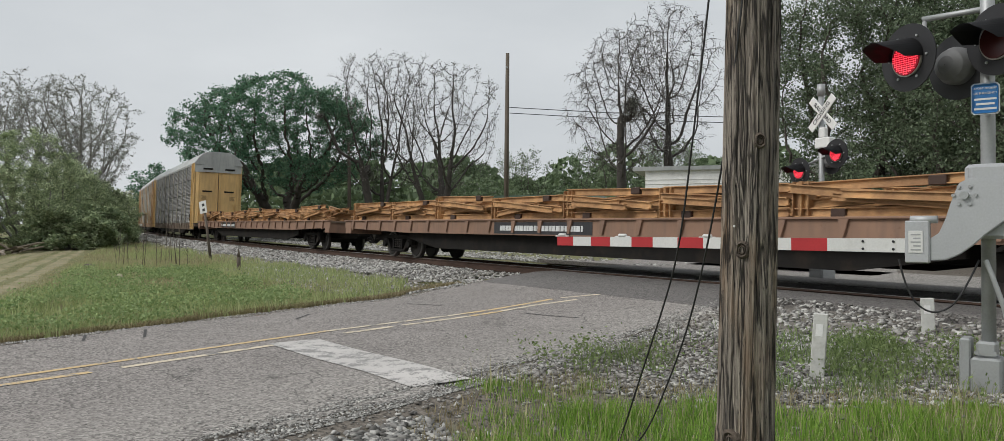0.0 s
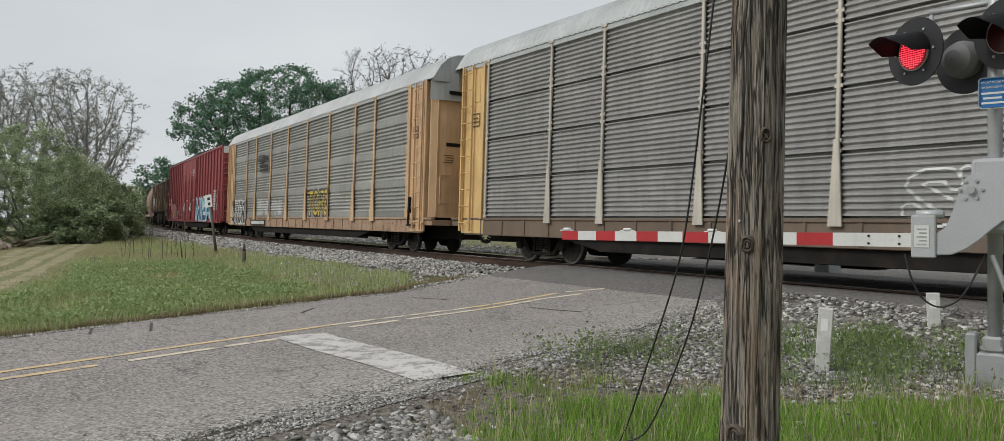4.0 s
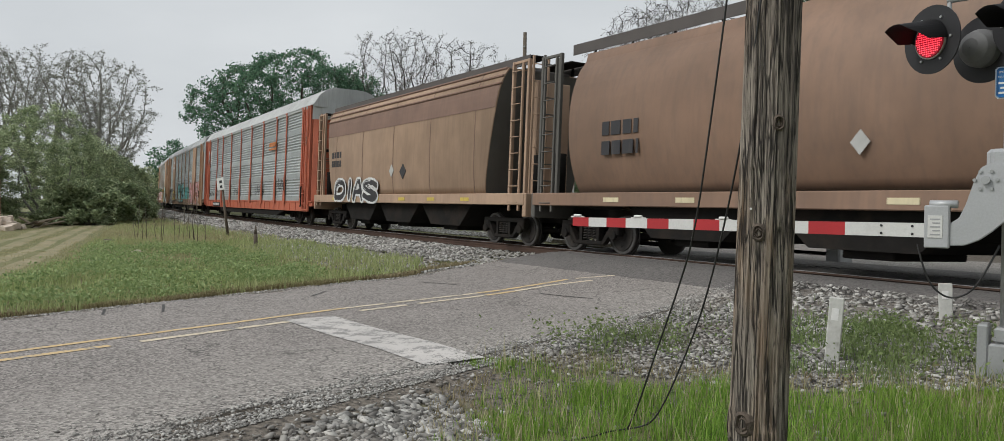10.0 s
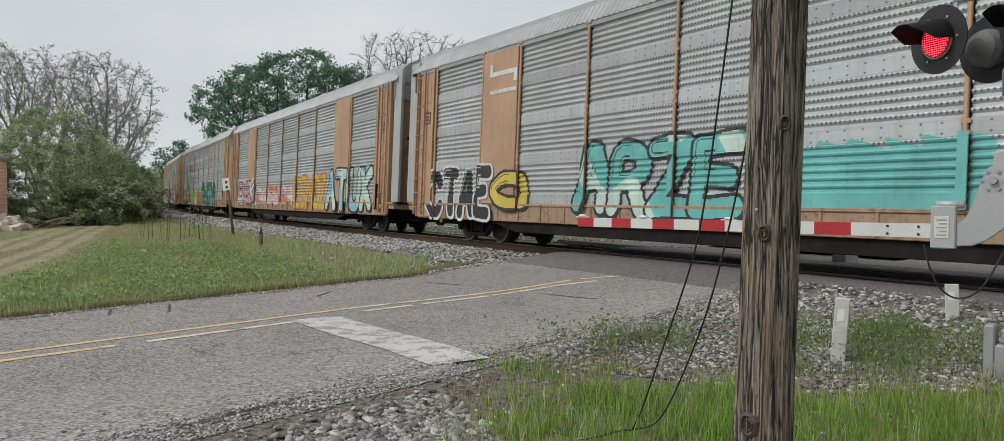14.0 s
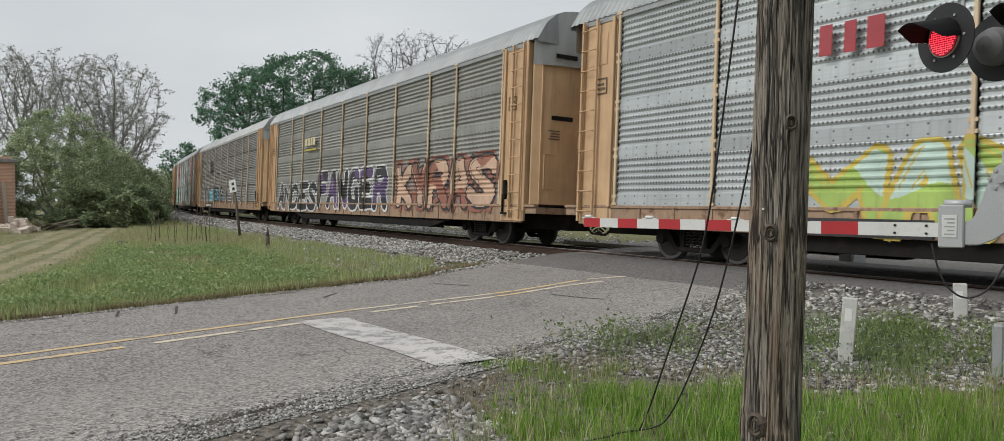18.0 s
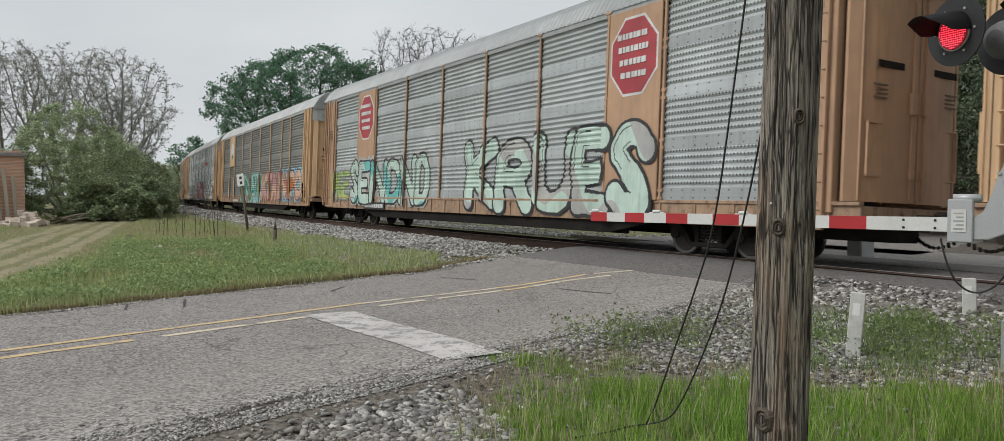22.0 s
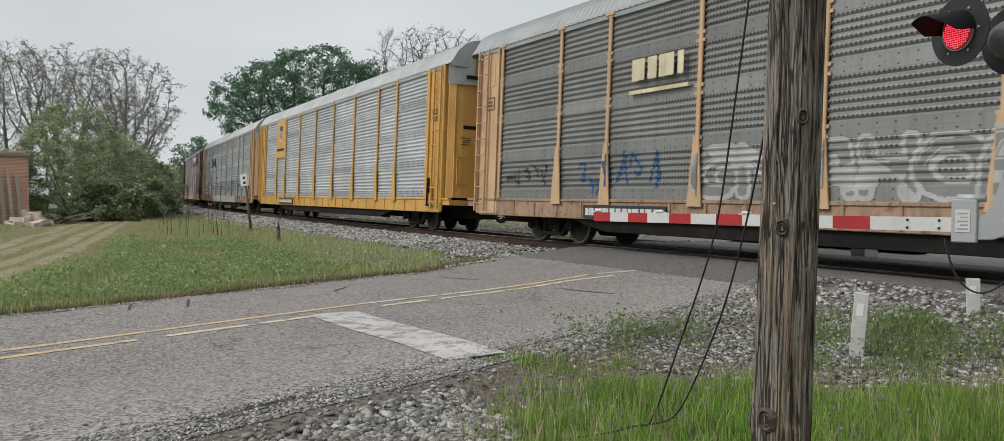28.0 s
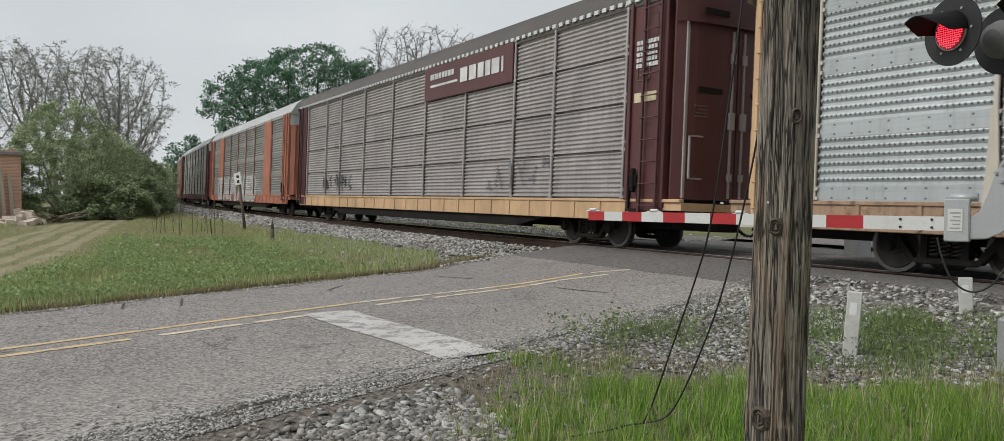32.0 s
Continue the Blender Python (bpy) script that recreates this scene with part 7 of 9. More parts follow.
def near_signal():
    sig = tagged(empty("crossing_signal", GATE), "grey crossing signal mast with red flashers and a lowered red-white gate", "crossing signal")
    bm = bmesh.new()
    cyl(bm, (-0.06, 0, -0.3), (-0.06, 0, 4.6), 0.058, seg=24)
    part("mast", bm, M["galv"], sig)
    bm = bmesh.new()
    box(bm, -0.17, 0.07, -0.14, 0.14, -0.35, 0.0, 0.02)
    box(bm, -0.13, 0.03, -0.10, 0.10, 0.0, 0.14, 0.02)
    box(bm, 0.07, 0.16, -0.11, 0.11, -0.32, 0.16, 0.015)
    part("mast_base", bm, M["galv"], sig)
    for x in (-0.12, 0.02):
        bm = bmesh.new()
        cyl(bm, (x, 0.145, 0.05), (x, 0.17, 0.05), 0.018, seg=6)
        part("bolt", bm, M["galv"], sig)
    # y grows towards the viewer here, since the arm runs away from the mast to the left
    F = 0.25
    bm = bmesh.new()
    box(bm, -0.28, 0.10, -0.05, F - 0.04, 1.05, 1.70, 0.03)
    box(bm, -0.24, 0.06, F - 0.06, F + 0.02, 1.36, 1.70, 0.03)
    part("gate_mechanism", bm, M["alu_paint"], sig, "grey housing of the gate mechanism")
    bm = bmesh.new()
    outline = [(0.18, 1.42), (0.24, 1.22), (0.29, 1.10), (0.36, 1.05), (0.44, 1.04), (0.44, 0.87), (0.36, 0.855), (0.24, 0.86), (0.13, 0.91), (0.03, 0.99), (-0.07, 1.09), (-0.20, 1.20), (-0.34, 1.27), (-0.34, 1.56), (0.05, 1.58), (0.13, 1.54)]
    prism(bm, outline, F, F + 0.035)
    bmesh.ops.bevel(bm, geom=bm.edges[:], offset=0.008, segments=2, affect="EDGES")
    part("gate_arm_bracket", bm, M["alu_paint"], sig, "smooth curved grey arm bracket")
    for i in range(6):
        a = i * math.pi / 3
        bm = bmesh.new()
        cyl(bm, (0.09 + 0.085 * math.cos(a), F + 0.035, 1.43 + 0.085 * math.sin(a)), (0.09 + 0.085 * math.cos(a), F + 0.05, 1.43 + 0.085 * math.sin(a)), 0.016, seg=6)
        part("bolt", bm, M["galv"], sig)
    bm = bmesh.new()
    cyl(bm, (0.09, F + 0.03, 1.43), (0.09, F + 0.075, 1.43), 0.035, seg=12)
    part("pivot_nut", bm, M["galv"], sig)
    # socket of the arm, with a warning plate
    bm = bmesh.new()
    box(bm, 0.36, 0.56, F - 0.02, F + 0.06, 0.83, 1.21, 0.01)
    box(bm, 0.40, 0.50, F + 0.0, F + 0.05, 1.21, 1.24, 0.01)
    cyl(bm, (0.30, F + 0.02, 1.22), (0.52, F + 0.02, 1.22), 0.035, seg=12)
    part("arm_socket", bm, M["alu_paint"], sig)
    bm = bmesh.new()
    box(bm, 0.41, 0.53, F + 0.06, F + 0.066, 0.92, 1.12, 0.004)
    part("warning_plate", bm, M["white_film"], sig)
    for i in range(5):
        bm = bmesh.new()
        box(bm, 0.43, 0.51 - 0.02 * (i % 2), F + 0.066, F + 0.069, 0.945 + i * 0.034, 0.957 + i * 0.034)
        part("lettering", bm, M["galv"], sig)
    # the arm: alternating films
    arm = empty("gate_arm")
    arm.parent = sig
    edges, cols = [0.56, 1.24, 1.58, 2.49, 2.78, 3.07, 3.33, 3.60, 3.85, 4.09, 4.31], ["white", "red", "white", "red", "white", "red", "white", "red", "white", "red"]
    for a, b, cname in zip(edges, edges[1:], cols):
        ha, hb = 0.066 - 0.0035 * a, 0.066 - 0.0035 * b
        zc = 0.985
        bm = bmesh.new()
        fr = [bm.verts.new(q) for q in ((a, F + 0.03, zc - ha), (b, F + 0.03, zc - hb), (b, F + 0.03, zc + hb), (a, F + 0.03, zc + ha))]
        bk = [bm.verts.new((q.co.x, F, q.co.z)) for q in fr]
        bm.faces.new(fr), bm.faces.new(bk[::-1])
        for i in range(4):
            j = (i + 1) % 4
            bm.faces.new((fr[j], fr[i], bk[i], bk[j]))
        bmesh.ops.recalc_face_normals(bm, faces=bm.faces[:])
        part("arm_stripe", bm, M["red_film"] if cname == "red" else M["white_film"], arm, f"{cname} reflective stripe")
    for x in (0.66, 0.92):
        for z in (0.95, 1.02):
            bm = bmesh.new()
            cyl(bm, (x, F + 0.03, z), (x, F + 0.036, z), 0.012, seg=10)
            part("bolt", bm, M["black_plastic"], arm)
    for x in (2.45, 3.45, 4.25):
        bm = bmesh.new()
        box(bm, x - 0.05, x + 0.05, F - 0.01, F + 0.04, 1.04, 1.075, 0.012)
        box(bm, x - 0.09, x + 0.09, F, F + 0.03, 1.035, 1.05, 0.005)
        part("arm_lamp", bm, M["white_film"], arm, "small unlit lamp on the gate arm")
    # flashers
    face = 146.0
    bm = bmesh.new()
    cyl(bm, (0.46, 0.0, 3.07), (-0.35, 0.0, 3.10), 0.026, seg=12)
    cyl(bm, (0.44, 0.0, 2.7), (0.44, 0.0, 3.07), 0.02, seg=10)
    part("crossarm", bm, M["galv"], sig)
    lamp_unit(sig, (0.54, 0.24, 2.69), face, True)
    lamp_unit(sig, (-0.16, 0.24, 2.76), face, False)
    lamp_unit(sig, (0.17, -0.12, 2.62), -28.0, False)
    # blue notice
    bm = bmesh.new()
    box(bm, -0.17, 0.045, 0.20, 0.206, 2.13, 2.40, 0.02)
    part("notice_plate", bm, M["white_film"], sig, "blue emergency notice with a white border")
    bm = bmesh.new()
    box(bm, -0.16, 0.035, 0.206, 0.209, 2.14, 2.39, 0.018)
    part("notice_face", bm, M["blue_film"], sig)
    for words, z in (("REPORT PROBLEM", 2.355), ("OR EMERGENCY", 2.313)):
        reuse("lettering", text_mesh(words, 0.024, M["white_film"]), sig, (-0.0625, 0.2105, z), rx=math.pi / 2, rz=math.pi)
    for i in range(3):
        bm = bmesh.new()
        w = (0.085, 0.07, 0.085)[i]
        box(bm, -0.0625 - w, -0.0625 + w, 0.209, 0.211, 2.17 + i * 0.042, 2.187 + i * 0.042)
        part("lettering", bm, M["white_film"], sig)
    # cable loop under the bracket
    tube("cable", [(0.62, F, 0.86), (0.56, F, 0.55), (0.40, F - 0.1, 0.36), (0.22, F - 0.1, 0.42), (0.10, F - 0.05, 0.60), (0.0, 0.1, 0.86)], 0.009, M["cable"], sig)
    tube("conduit", [(-0.05, 0.12, 0.86), (-0.14, 0.14, 0.62), (-0.22, 0.12, 0.32), (-0.22, 0.08, 0.1)], 0.022, M["galv"], sig)
    return sig


near_signal()


def far_signal():
    sig = tagged(empty("crossing_signal", pose(-10.72, 15.57, 0, 0, 0, -10)), "galvanised mast with a white crossbuck and small red flashers", "crossing signal")
    bm = bmesh.new()
    cyl(bm, (0, 0, -0.3), (0, 0, 4.05), 0.06, seg=16)
    part("mast", bm, M["galv"], sig)
    bm = bmesh.new()
    cyl(bm, (0, 0, 3.9), (0, 0, 4.15), 0.085, seg=16)
    part("bell", bm, M["galv"], sig)
    for a, words in ((45, "CROSSING"), (-45, "RAILROAD")):
        bm = bmesh.new()
        box(bm, -0.47, 0.47, -0.012, 0.012, -0.09, 0.09, 0.008)
        bl = part("crossbuck_blade", bm, M["white_paint"], sig, "white crossbuck blade with black letters")
        bl.matrix_basis = pose(0.12, -0.09 - (0.012 if a > 0 else -0.014), 3.5, 0, -a, 0)
        t = reuse("lettering", text_mesh(words, 0.13, SPRAY["black"]), bl, (0, -0.017, 0), rx=math.pi / 2)
    bm = bmesh.new()
    box(bm, -0.1, 0.32, -0.1, 0.06, 2.75, 2.98, 0.02)
    box(bm, 0.0, 0.16, -0.08, 0.04, 2.98, 3.2, 0.02)
    part("junction_box", bm, M["white_paint"], sig)
    bm = bmesh.new()
    cyl(bm, (-0.6, -0.02, 2.36), (0.62, -0.02, 2.72), 0.03, seg=8)
    part("crossarm", bm, M["galv"], sig)
    lamp_unit(sig, (0.55, -0.15, 2.6), 0, True)
    lamp_unit(sig, (-0.5, -0.15, 2.28), 0, True)
    lamp_unit(sig, (0.1, 0.2, 2.5), 180, False)
    bm = bmesh.new()
    box(bm, -0.2, 0.2, -0.2, 0.2, -0.4, 0.9, 0.03)
    part("mast_base", bm, M["galv"], sig)


far_signal()


M["post_plastic"] = surface("weathered_white_plastic", (0.50, 0.50, 0.47), 0.6, 0.0, 0.15, 5.0, 40.0, 0.1, 0.003, (0.24, 0.22, 0.18), 0.35)


def marker_post(x, y, h, w, lean, label):
    bm = bmesh.new()
    prism(bm, [(-w / 2, 0), (w / 2, 0), (w / 2, h), (-w / 2, h)], -0.035, 0.035)
    bmesh.ops.bevel(bm, geom=bm.edges[:], offset=0.008, segments=1, affect="EDGES")
    o = tagged(ob_of("marker_post", bm, M["post_plastic"]), label, "marker post", group="white marker posts by the crossing")
    o.matrix_world = pose(x, y, float(ground_z(x, y)) - 0.1, lean[0], lean[1], 32)
    bm = bmesh.new()
    box(bm, -w * 0.28, w * 0.2, -0.039, -0.034, h * 0.7, h * 0.86)
    part("faded_label", bm, M["white_paint"], o)


marker_post(-4.86, 6.95, 0.74, 0.135, (0, 4), "white plastic marker post in gravel and grass, slightly leaning")
marker_post(-5.25, 9.75, 0.62, 0.15, (0, -2), "white plastic marker post in the ballast")


def leaning_stake():
    o = tagged(empty("mile_stake", pose(-33.2, 8.25, -0.36, 0, -9, 28)), "leaning dark wooden stake with a small white number plate", "stake")
    bm = bmesh.new()
    cyl(bm, (0, 0, 0), (0, 0, 2.1), 0.06, 0.045, 8)
    part("shaft", bm, M["old_wood"], o)
    bm = bmesh.new()
    box(bm, -0.2, 0.2, -0.08, -0.06, 1.95, 2.45, 0.01)
    p = part("number_plate", bm, M["white_film"], o, "white plate with dark bars")
    for z in (2.03, 2.23):
        bm = bmesh.new()
        box(bm, -0.04, 0.10, -0.084, -0.08, z, z + 0.11)
        part("lettering", bm, M["black_plastic"], p)
    bm = bmesh.new()
    cyl(bm, (0, 0, 0), (0, 0, 0.5), 0.07, 0.06, 8)
    cyl(bm, (0, 0, 0.5), (0, 0, 0.78), 0.06, 0.01, 8)
    tagged(ob_of("post_stub", bm, M["old_wood"]), "short dark pointed post stub beside the ballast", "post").matrix_world = pose(-26, 7.32, -0.4)


leaning_stake()


def debris(name, x, y, r, n, seed, mat, label, sx, sz):
    rng = random.Random(seed)
    for i in range(n):
        bm = bmesh.new()
        l, w, h = rng.uniform(*sx), rng.uniform(0.12, 0.35), rng.uniform(*sz)
        box(bm, -l / 2, l / 2, -w / 2, w / 2, -h / 2, h / 2, 0.02)
        o = tagged(ob_of(name, bm, mat), label, name.replace("_", " "), group="pieces of the heap beside the shed")
        a, d = rng.uniform(0, 6.3), r * rng.random() ** 0.7
        px, py = x + 2.2 * d * math.cos(a), y + 0.6 * d * math.sin(a)
        o.matrix_world = pose(px, py, float(ground_z(px, py)) + h / 2 + max(0, (r - d)) * 0.45 * rng.random(), rng.uniform(-12, 12), rng.uniform(-15, 15), rng.uniform(0, 180))


M["rubble"] = surface("pale_rubble", (0.52, 0.44, 0.37), 0.9, 0.0, 0.45, 3.0, 30.0, 0.3, 0.01)
M["plank_pale"] = surface("bleached_board", (0.42, 0.37, 0.30), 0.9, 0.0, 0.3, 4.0, 40.0, 0.3, 0.006, stretch=(1, 1, 0.1))
M["plank"] = surface("old_plank", (0.22, 0.18, 0.13), 0.9, 0.0, 0.3, 3.0, 30.0, 0.3, 0.01)
debris("rubble_block", -47.0, 0.7, 1.5, 64, 4, M["rubble"], "broken pale block in a rubble heap", (0.25, 0.7), (0.12, 0.3))
debris("plank", -49.5, 2.3, 1.2, 8, 9, M["plank"], "weathered plank lying on the heap", (1.8, 3.2), (0.04, 0.08))


def brick_material():
    k = Nodes("red_brickwork")
    v = k.coords((1, 1, 1), False)
    br = k.add("ShaderNodeTexBrick", Scale=1.0)
    br.inputs["Color1"].default_value, br.inputs["Color2"].default_value, br.inputs["Mortar"].default_value = (0.60, 0.33, 0.22, 1), (0.44, 0.21, 0.14, 1), (0.62, 0.56, 0.48, 1)
    br.inputs["Brick Width"].default_value, br.inputs["Row Height"].default_value, br.inputs["Mortar Size"].default_value = 0.21, 0.075, 0.008
    mp = k.n.new("ShaderNodeMapping")
    mp.inputs["Rotation"].default_value = (math.pi / 2, 0, 0)
    k.l.new(v, mp.inputs["Vector"])
    k.l.new(mp.outputs[0], br.inputs["Vector"])
    n = k.noise(v, 0.8, 5.0)
    return k.done(k.mix(k.math("MULTIPLY", k.ramp(n, 0.4, 0.7), 0.5), br.outputs["Color"], (0.46, 0.36, 0.29)), 0.9)


M["brick"] = brick_material()
M["green_roof"] = surface("green_roof_sheet", (0.06, 0.10, 0.07), 0.6, 0.0, 0.2, 1.5)
M["dark_glass"] = surface("dark_window", (0.03, 0.035, 0.04), 0.15, 0.0, 0.1)
M["siding"] = surface("white_siding", (0.8, 0.8, 0.78), 0.7, 0.0, 0.08, 1.5, 30.0, 0.05, 0.003, (0.45, 0.44, 0.42), 0.3)
M["shingle"] = surface("grey_shingles", (0.22, 0.21, 0.2), 0.9, 0.0, 0.25, 2.0)


def brick_shed():
    o = tagged(empty("brick_shed", pose(-52.3, -2.6, -0.36, 0, 0, 12)), "small derelict red brick shed with a flat roof and open side", "shed")
    bm = bmesh.new()
    box(bm, -3.2, 3.2, -3.0, 2.6, 0, 3.55)
    part("brick_wall", bm, M["brick"], o)
    bm = bmesh.new()
    box(bm, -3.4, 3.4, -3.2, 2.8, 3.55, 3.75, 0.03)
    part("roof", bm, M["shingle"], o)
    bm = bmesh.new()
    box(bm, -0.6, 0.5, 2.6, 2.66, 0, 2.6, 0.01)
    part("door", bm, M["plank"], o, "grey boarded door")
    bm = bmesh.new()
    box(bm, 3.2, 3.26, -1.2, 0.2, 0.9, 2.4, 0.01)
    part("window", bm, M["plank"], o, "boarded window")
    for s in (-3.0, 3.0):
        bm = bmesh.new()
        box(bm, s - 0.12, s + 0.12, 2.6, 2.75, 0, 3.5, 0.02)
        part("corner_pier", bm, M["brick"], o)
    # loose boards leaning on the near wall, and a broken cornice of bricks
    rng = random.Random(3)
    for i in range(6):
        bm = bmesh.new()
        box(bm, -0.09, 0.09, -0.02, 0.02, 0, rng.uniform(2.3, 3.3), 0.005)
        b = part("leaning_board", bm, M["plank_pale"], o, "pale board leaning on the wall")
        b.matrix_basis = pose(3.38 + 0.05 * i, 2.3 - 0.42 * i + rng.uniform(-.1, .1), 0, 0, -4, 90 + rng.uniform(-8, 8))
    for i in range(26):
        bm = bmesh.new()
        box(bm, -0.1, 0.1, -0.06, 0.06, 0, 0.075 * rng.choice((1, 1, 2)), 0.004)
        b = part("brick", bm, M["brick"], o)
        b.matrix_basis = pose(3.1, -2.9 + i * 0.215, 3.751, 0, 0, 90 + rng.uniform(-4, 4))
    bm = bmesh.new()
    prism(bm, [(-5.2, 0), (-3.3, 0), (-3.3, 2.9), (-5.2, 2.5)], 0.5, 2.4)
    part("lean_to", bm, M["siding"], o, "pale sheet-clad lean-to")


brick_shed()


def white_house():
    o = tagged(empty("white_house", pose(-27.6, 33.2, -0.35, 0, 0, 41)), "low white clapboard house with a shallow roof behind the railway", "house")
    bm = bmesh.new()
    box(bm, -4.6, 4.6, -2.2, 3.5, 0, 4.0)
    part("wall", bm, M["siding"], o)
    for i in range(16):
        bm = bmesh.new()
        box(bm, -4.62, 4.62, -2.225, -2.2, 0.25 + i * 0.22, 0.262 + i * 0.22)
        part("clapboard", bm, M["siding"], o)
    bm = bmesh.new()
    prism(bm, [(-5.2, 4.0), (5.2, 4.0), (5.2, 4.2), (-5.2, 4.2)], -2.36, 4.0)
    part("roof", bm, M["roof_white"], o)
    for x in (-3.9, 0.9, 2.9):
        bm = bmesh.new()
        box(bm, x - 0.5, x + 0.5, -2.28, -2.2, 1.6, 3.0, 0.01)
        w = part("window", bm, M["white_paint"], o)
        bm = bmesh.new()
        box(bm, x - 0.42, x + 0.42, -2.30, -2.27, 1.68, 2.92)
        part("pane", bm, M["dark_glass"], w)
    o = tagged(empty("dark_house", pose(-13.2, 33.5, -0.35, 0, 0, 60)), "dark timber house under trees with a white-framed window", "house")
    bm = bmesh.new()
    box(bm, -5, 5, -2.5, 3.5, 0, 3.4)
    part("wall", bm, M["old_wood"], o)
    bm = bmesh.new()
    prism(bm, [(-5.4, 3.3), (5.4, 3.3), (0, 4.4)], -2.9, 3.9)
    part("roof", bm, M["shingle"], o)
    bm = bmesh.new()
    box(bm, -0.7, 0.7, -2.6, -2.5, 1.9, 3.2, 0.02)
    w = part("window", bm, M["white_paint"], o)
    bm = bmesh.new()
    box(bm, -0.55, 0.55, -2.63, -2.59, 2.05, 3.05)
    part("pane", bm, M["dark_glass"], w)
    o = tagged(empty("carport", pose(-50, 38, -0.4, 0, 0, 35)), "long low carport with a green sheet roof", "carport")
    bm = bmesh.new()
    prism(bm, [(-4.5, 3.1), (4.5, 3.1), (3.6, 3.5), (-3.6, 3.5)], -2.5, 2.5)
    part("roof", bm, M["green_roof"], o)
    for x in (-4, -1.3, 1.3, 4):
        for y in (-2.2, 2.2):
            bm = bmesh.new()
            box(bm, x - 0.06, x + 0.06, y - 0.06, y + 0.06, 0, 3.15)
            part("post", bm, M["galv"], o)


white_house()


def far_pole(x, y, h, lean):
    o = tagged(empty("utility_pole", pose(x, y, -0.4, 0, lean, 0)), "dark wooden utility pole standing among trees", "utility pole")
    bm = bmesh.new()
    cyl(bm, (0, 0, 0), (0, 0, h), 0.17, 0.11, 10)
    part("shaft", bm, M["old_wood"], o)
    bm = bmesh.new()
    cyl(bm, (0.1, -0.1, h - 0.9), (0.22, -0.2, h - 0.9), 0.06, seg=8)
    part("insulator", bm, M["galv"], o)


far_pole(-41.4, 28.0, 11.9, 1.6)
far_pole(-60.0, 25.6, 8.0, 0)
for dz in (0.0, -0.35):
    tube("overhead_wire", [(-41.2, 28.2, 8.2 + dz), (-36, 36, 7.6 + dz), (-30, 45, 7.4 + dz), (-20, 60, 8.2 + dz)], 0.022, M["cable"], label="thin sagging black overhead wire", cat="wire")


# ---- plants ----
def leaf_material(name, a, b, c, trans=0.25):
    k = Nodes(name)
    g = k.n.new("ShaderNodeNewGeometry")
    v = k.coords((1, 1, 1), False)
    col = k.mix(g.outputs["Random Per Island"], a, b)
    col = k.mix(k.math("MULTIPLY", k.ramp(k.noise(v, 0.35, 3.0), 0.4, 0.7), 0.6, True), col, c)
    m = k.done(col, 0.75)
    if trans:
        tr = k.n.new("ShaderNodeBsdfTranslucent")
        k.l.new(col, tr.inputs["Color"])
        mix = k.n.new("ShaderNodeMixShader")
        mix.inputs[0].default_value = trans
        k.l.new(k.bsdf.outputs[0], mix.inputs[1])
        k.l.new(tr.outputs[0], mix.inputs[2])
        k.l.new(mix.outputs[0], k.n["Material Output"].inputs["Surface"])
    return m


M["bark"] = surface("grey_bark", (0.24, 0.23, 0.21), 0.95, 0.0, 0.3, 3.0, 20.0, 0.5, 0.02)
M["leaf_bush"] = leaf_material("shrub_leaves", (0.11, 0.16, 0.07), (0.66, 0.73, 0.47), (0.22, 0.30, 0.15), 0.4)
M["dark_bark"] = surface("dark_bark", (0.07, 0.06, 0.05), 0.95, 0.0, 0.3, 3.0, 20.0, 0.5, 0.02)
M["leaf_tree"] = leaf_material("tree_leaves", (0.045, 0.12, 0.07), (0.17, 0.30, 0.18), (0.06, 0.14, 0.085), 0.35)
M["leaf_dark"] = leaf_material("dark_leaves", (0.05, 0.075, 0.04), (0.22, 0.28, 0.17), (0.08, 0.115, 0.06), 0.4)
M["leaf_far"] = leaf_material("distant_leaves", (0.11, 0.16, 0.085), (0.2, 0.27, 0.14), (0.1, 0.13, 0.08))
M["bud"] = leaf_material("buds", (0.13, 0.135, 0.11), (0.40, 0.41, 0.36), (0.22, 0.225, 0.18), 0.3)
M["leaf_weed"] = leaf_material("weed_leaves", (0.10, 0.16, 0.05), (0.27, 0.35, 0.14), (0.16, 0.2, 0.07), 0.3)
M["grass_near"] = leaf_material("lush_grass", (0.08, 0.19, 0.018), (0.32, 0.50, 0.09), (0.21, 0.29, 0.05), 0.35)
M["meadow_weed"] = leaf_material("meadow_weed_leaves", (0.13, 0.21, 0.075), (0.42, 0.52, 0.23), (0.22, 0.30, 0.12), 0.35)
M["grass_brown"] = leaf_material("dead_brown_grass", (0.16, 0.125, 0.07), (0.40, 0.34, 0.20), (0.22, 0.21, 0.09), 0.2)
M["grass_field"] = leaf_material("field_grass", (0.20, 0.27, 0.09), (0.47, 0.53, 0.25), (0.42, 0.41, 0.22), 0.3)
M["grass_dry"] = leaf_material("dry_grass", (0.28, 0.26, 0.13), (0.52, 0.48, 0.29), (0.36, 0.36, 0.19), 0.25)


M["limb"] = surface("dark_limb_bark", (0.065, 0.058, 0.052), 0.95, 0.0, 0.3, 3.0, 20.0, 0.5, 0.02)


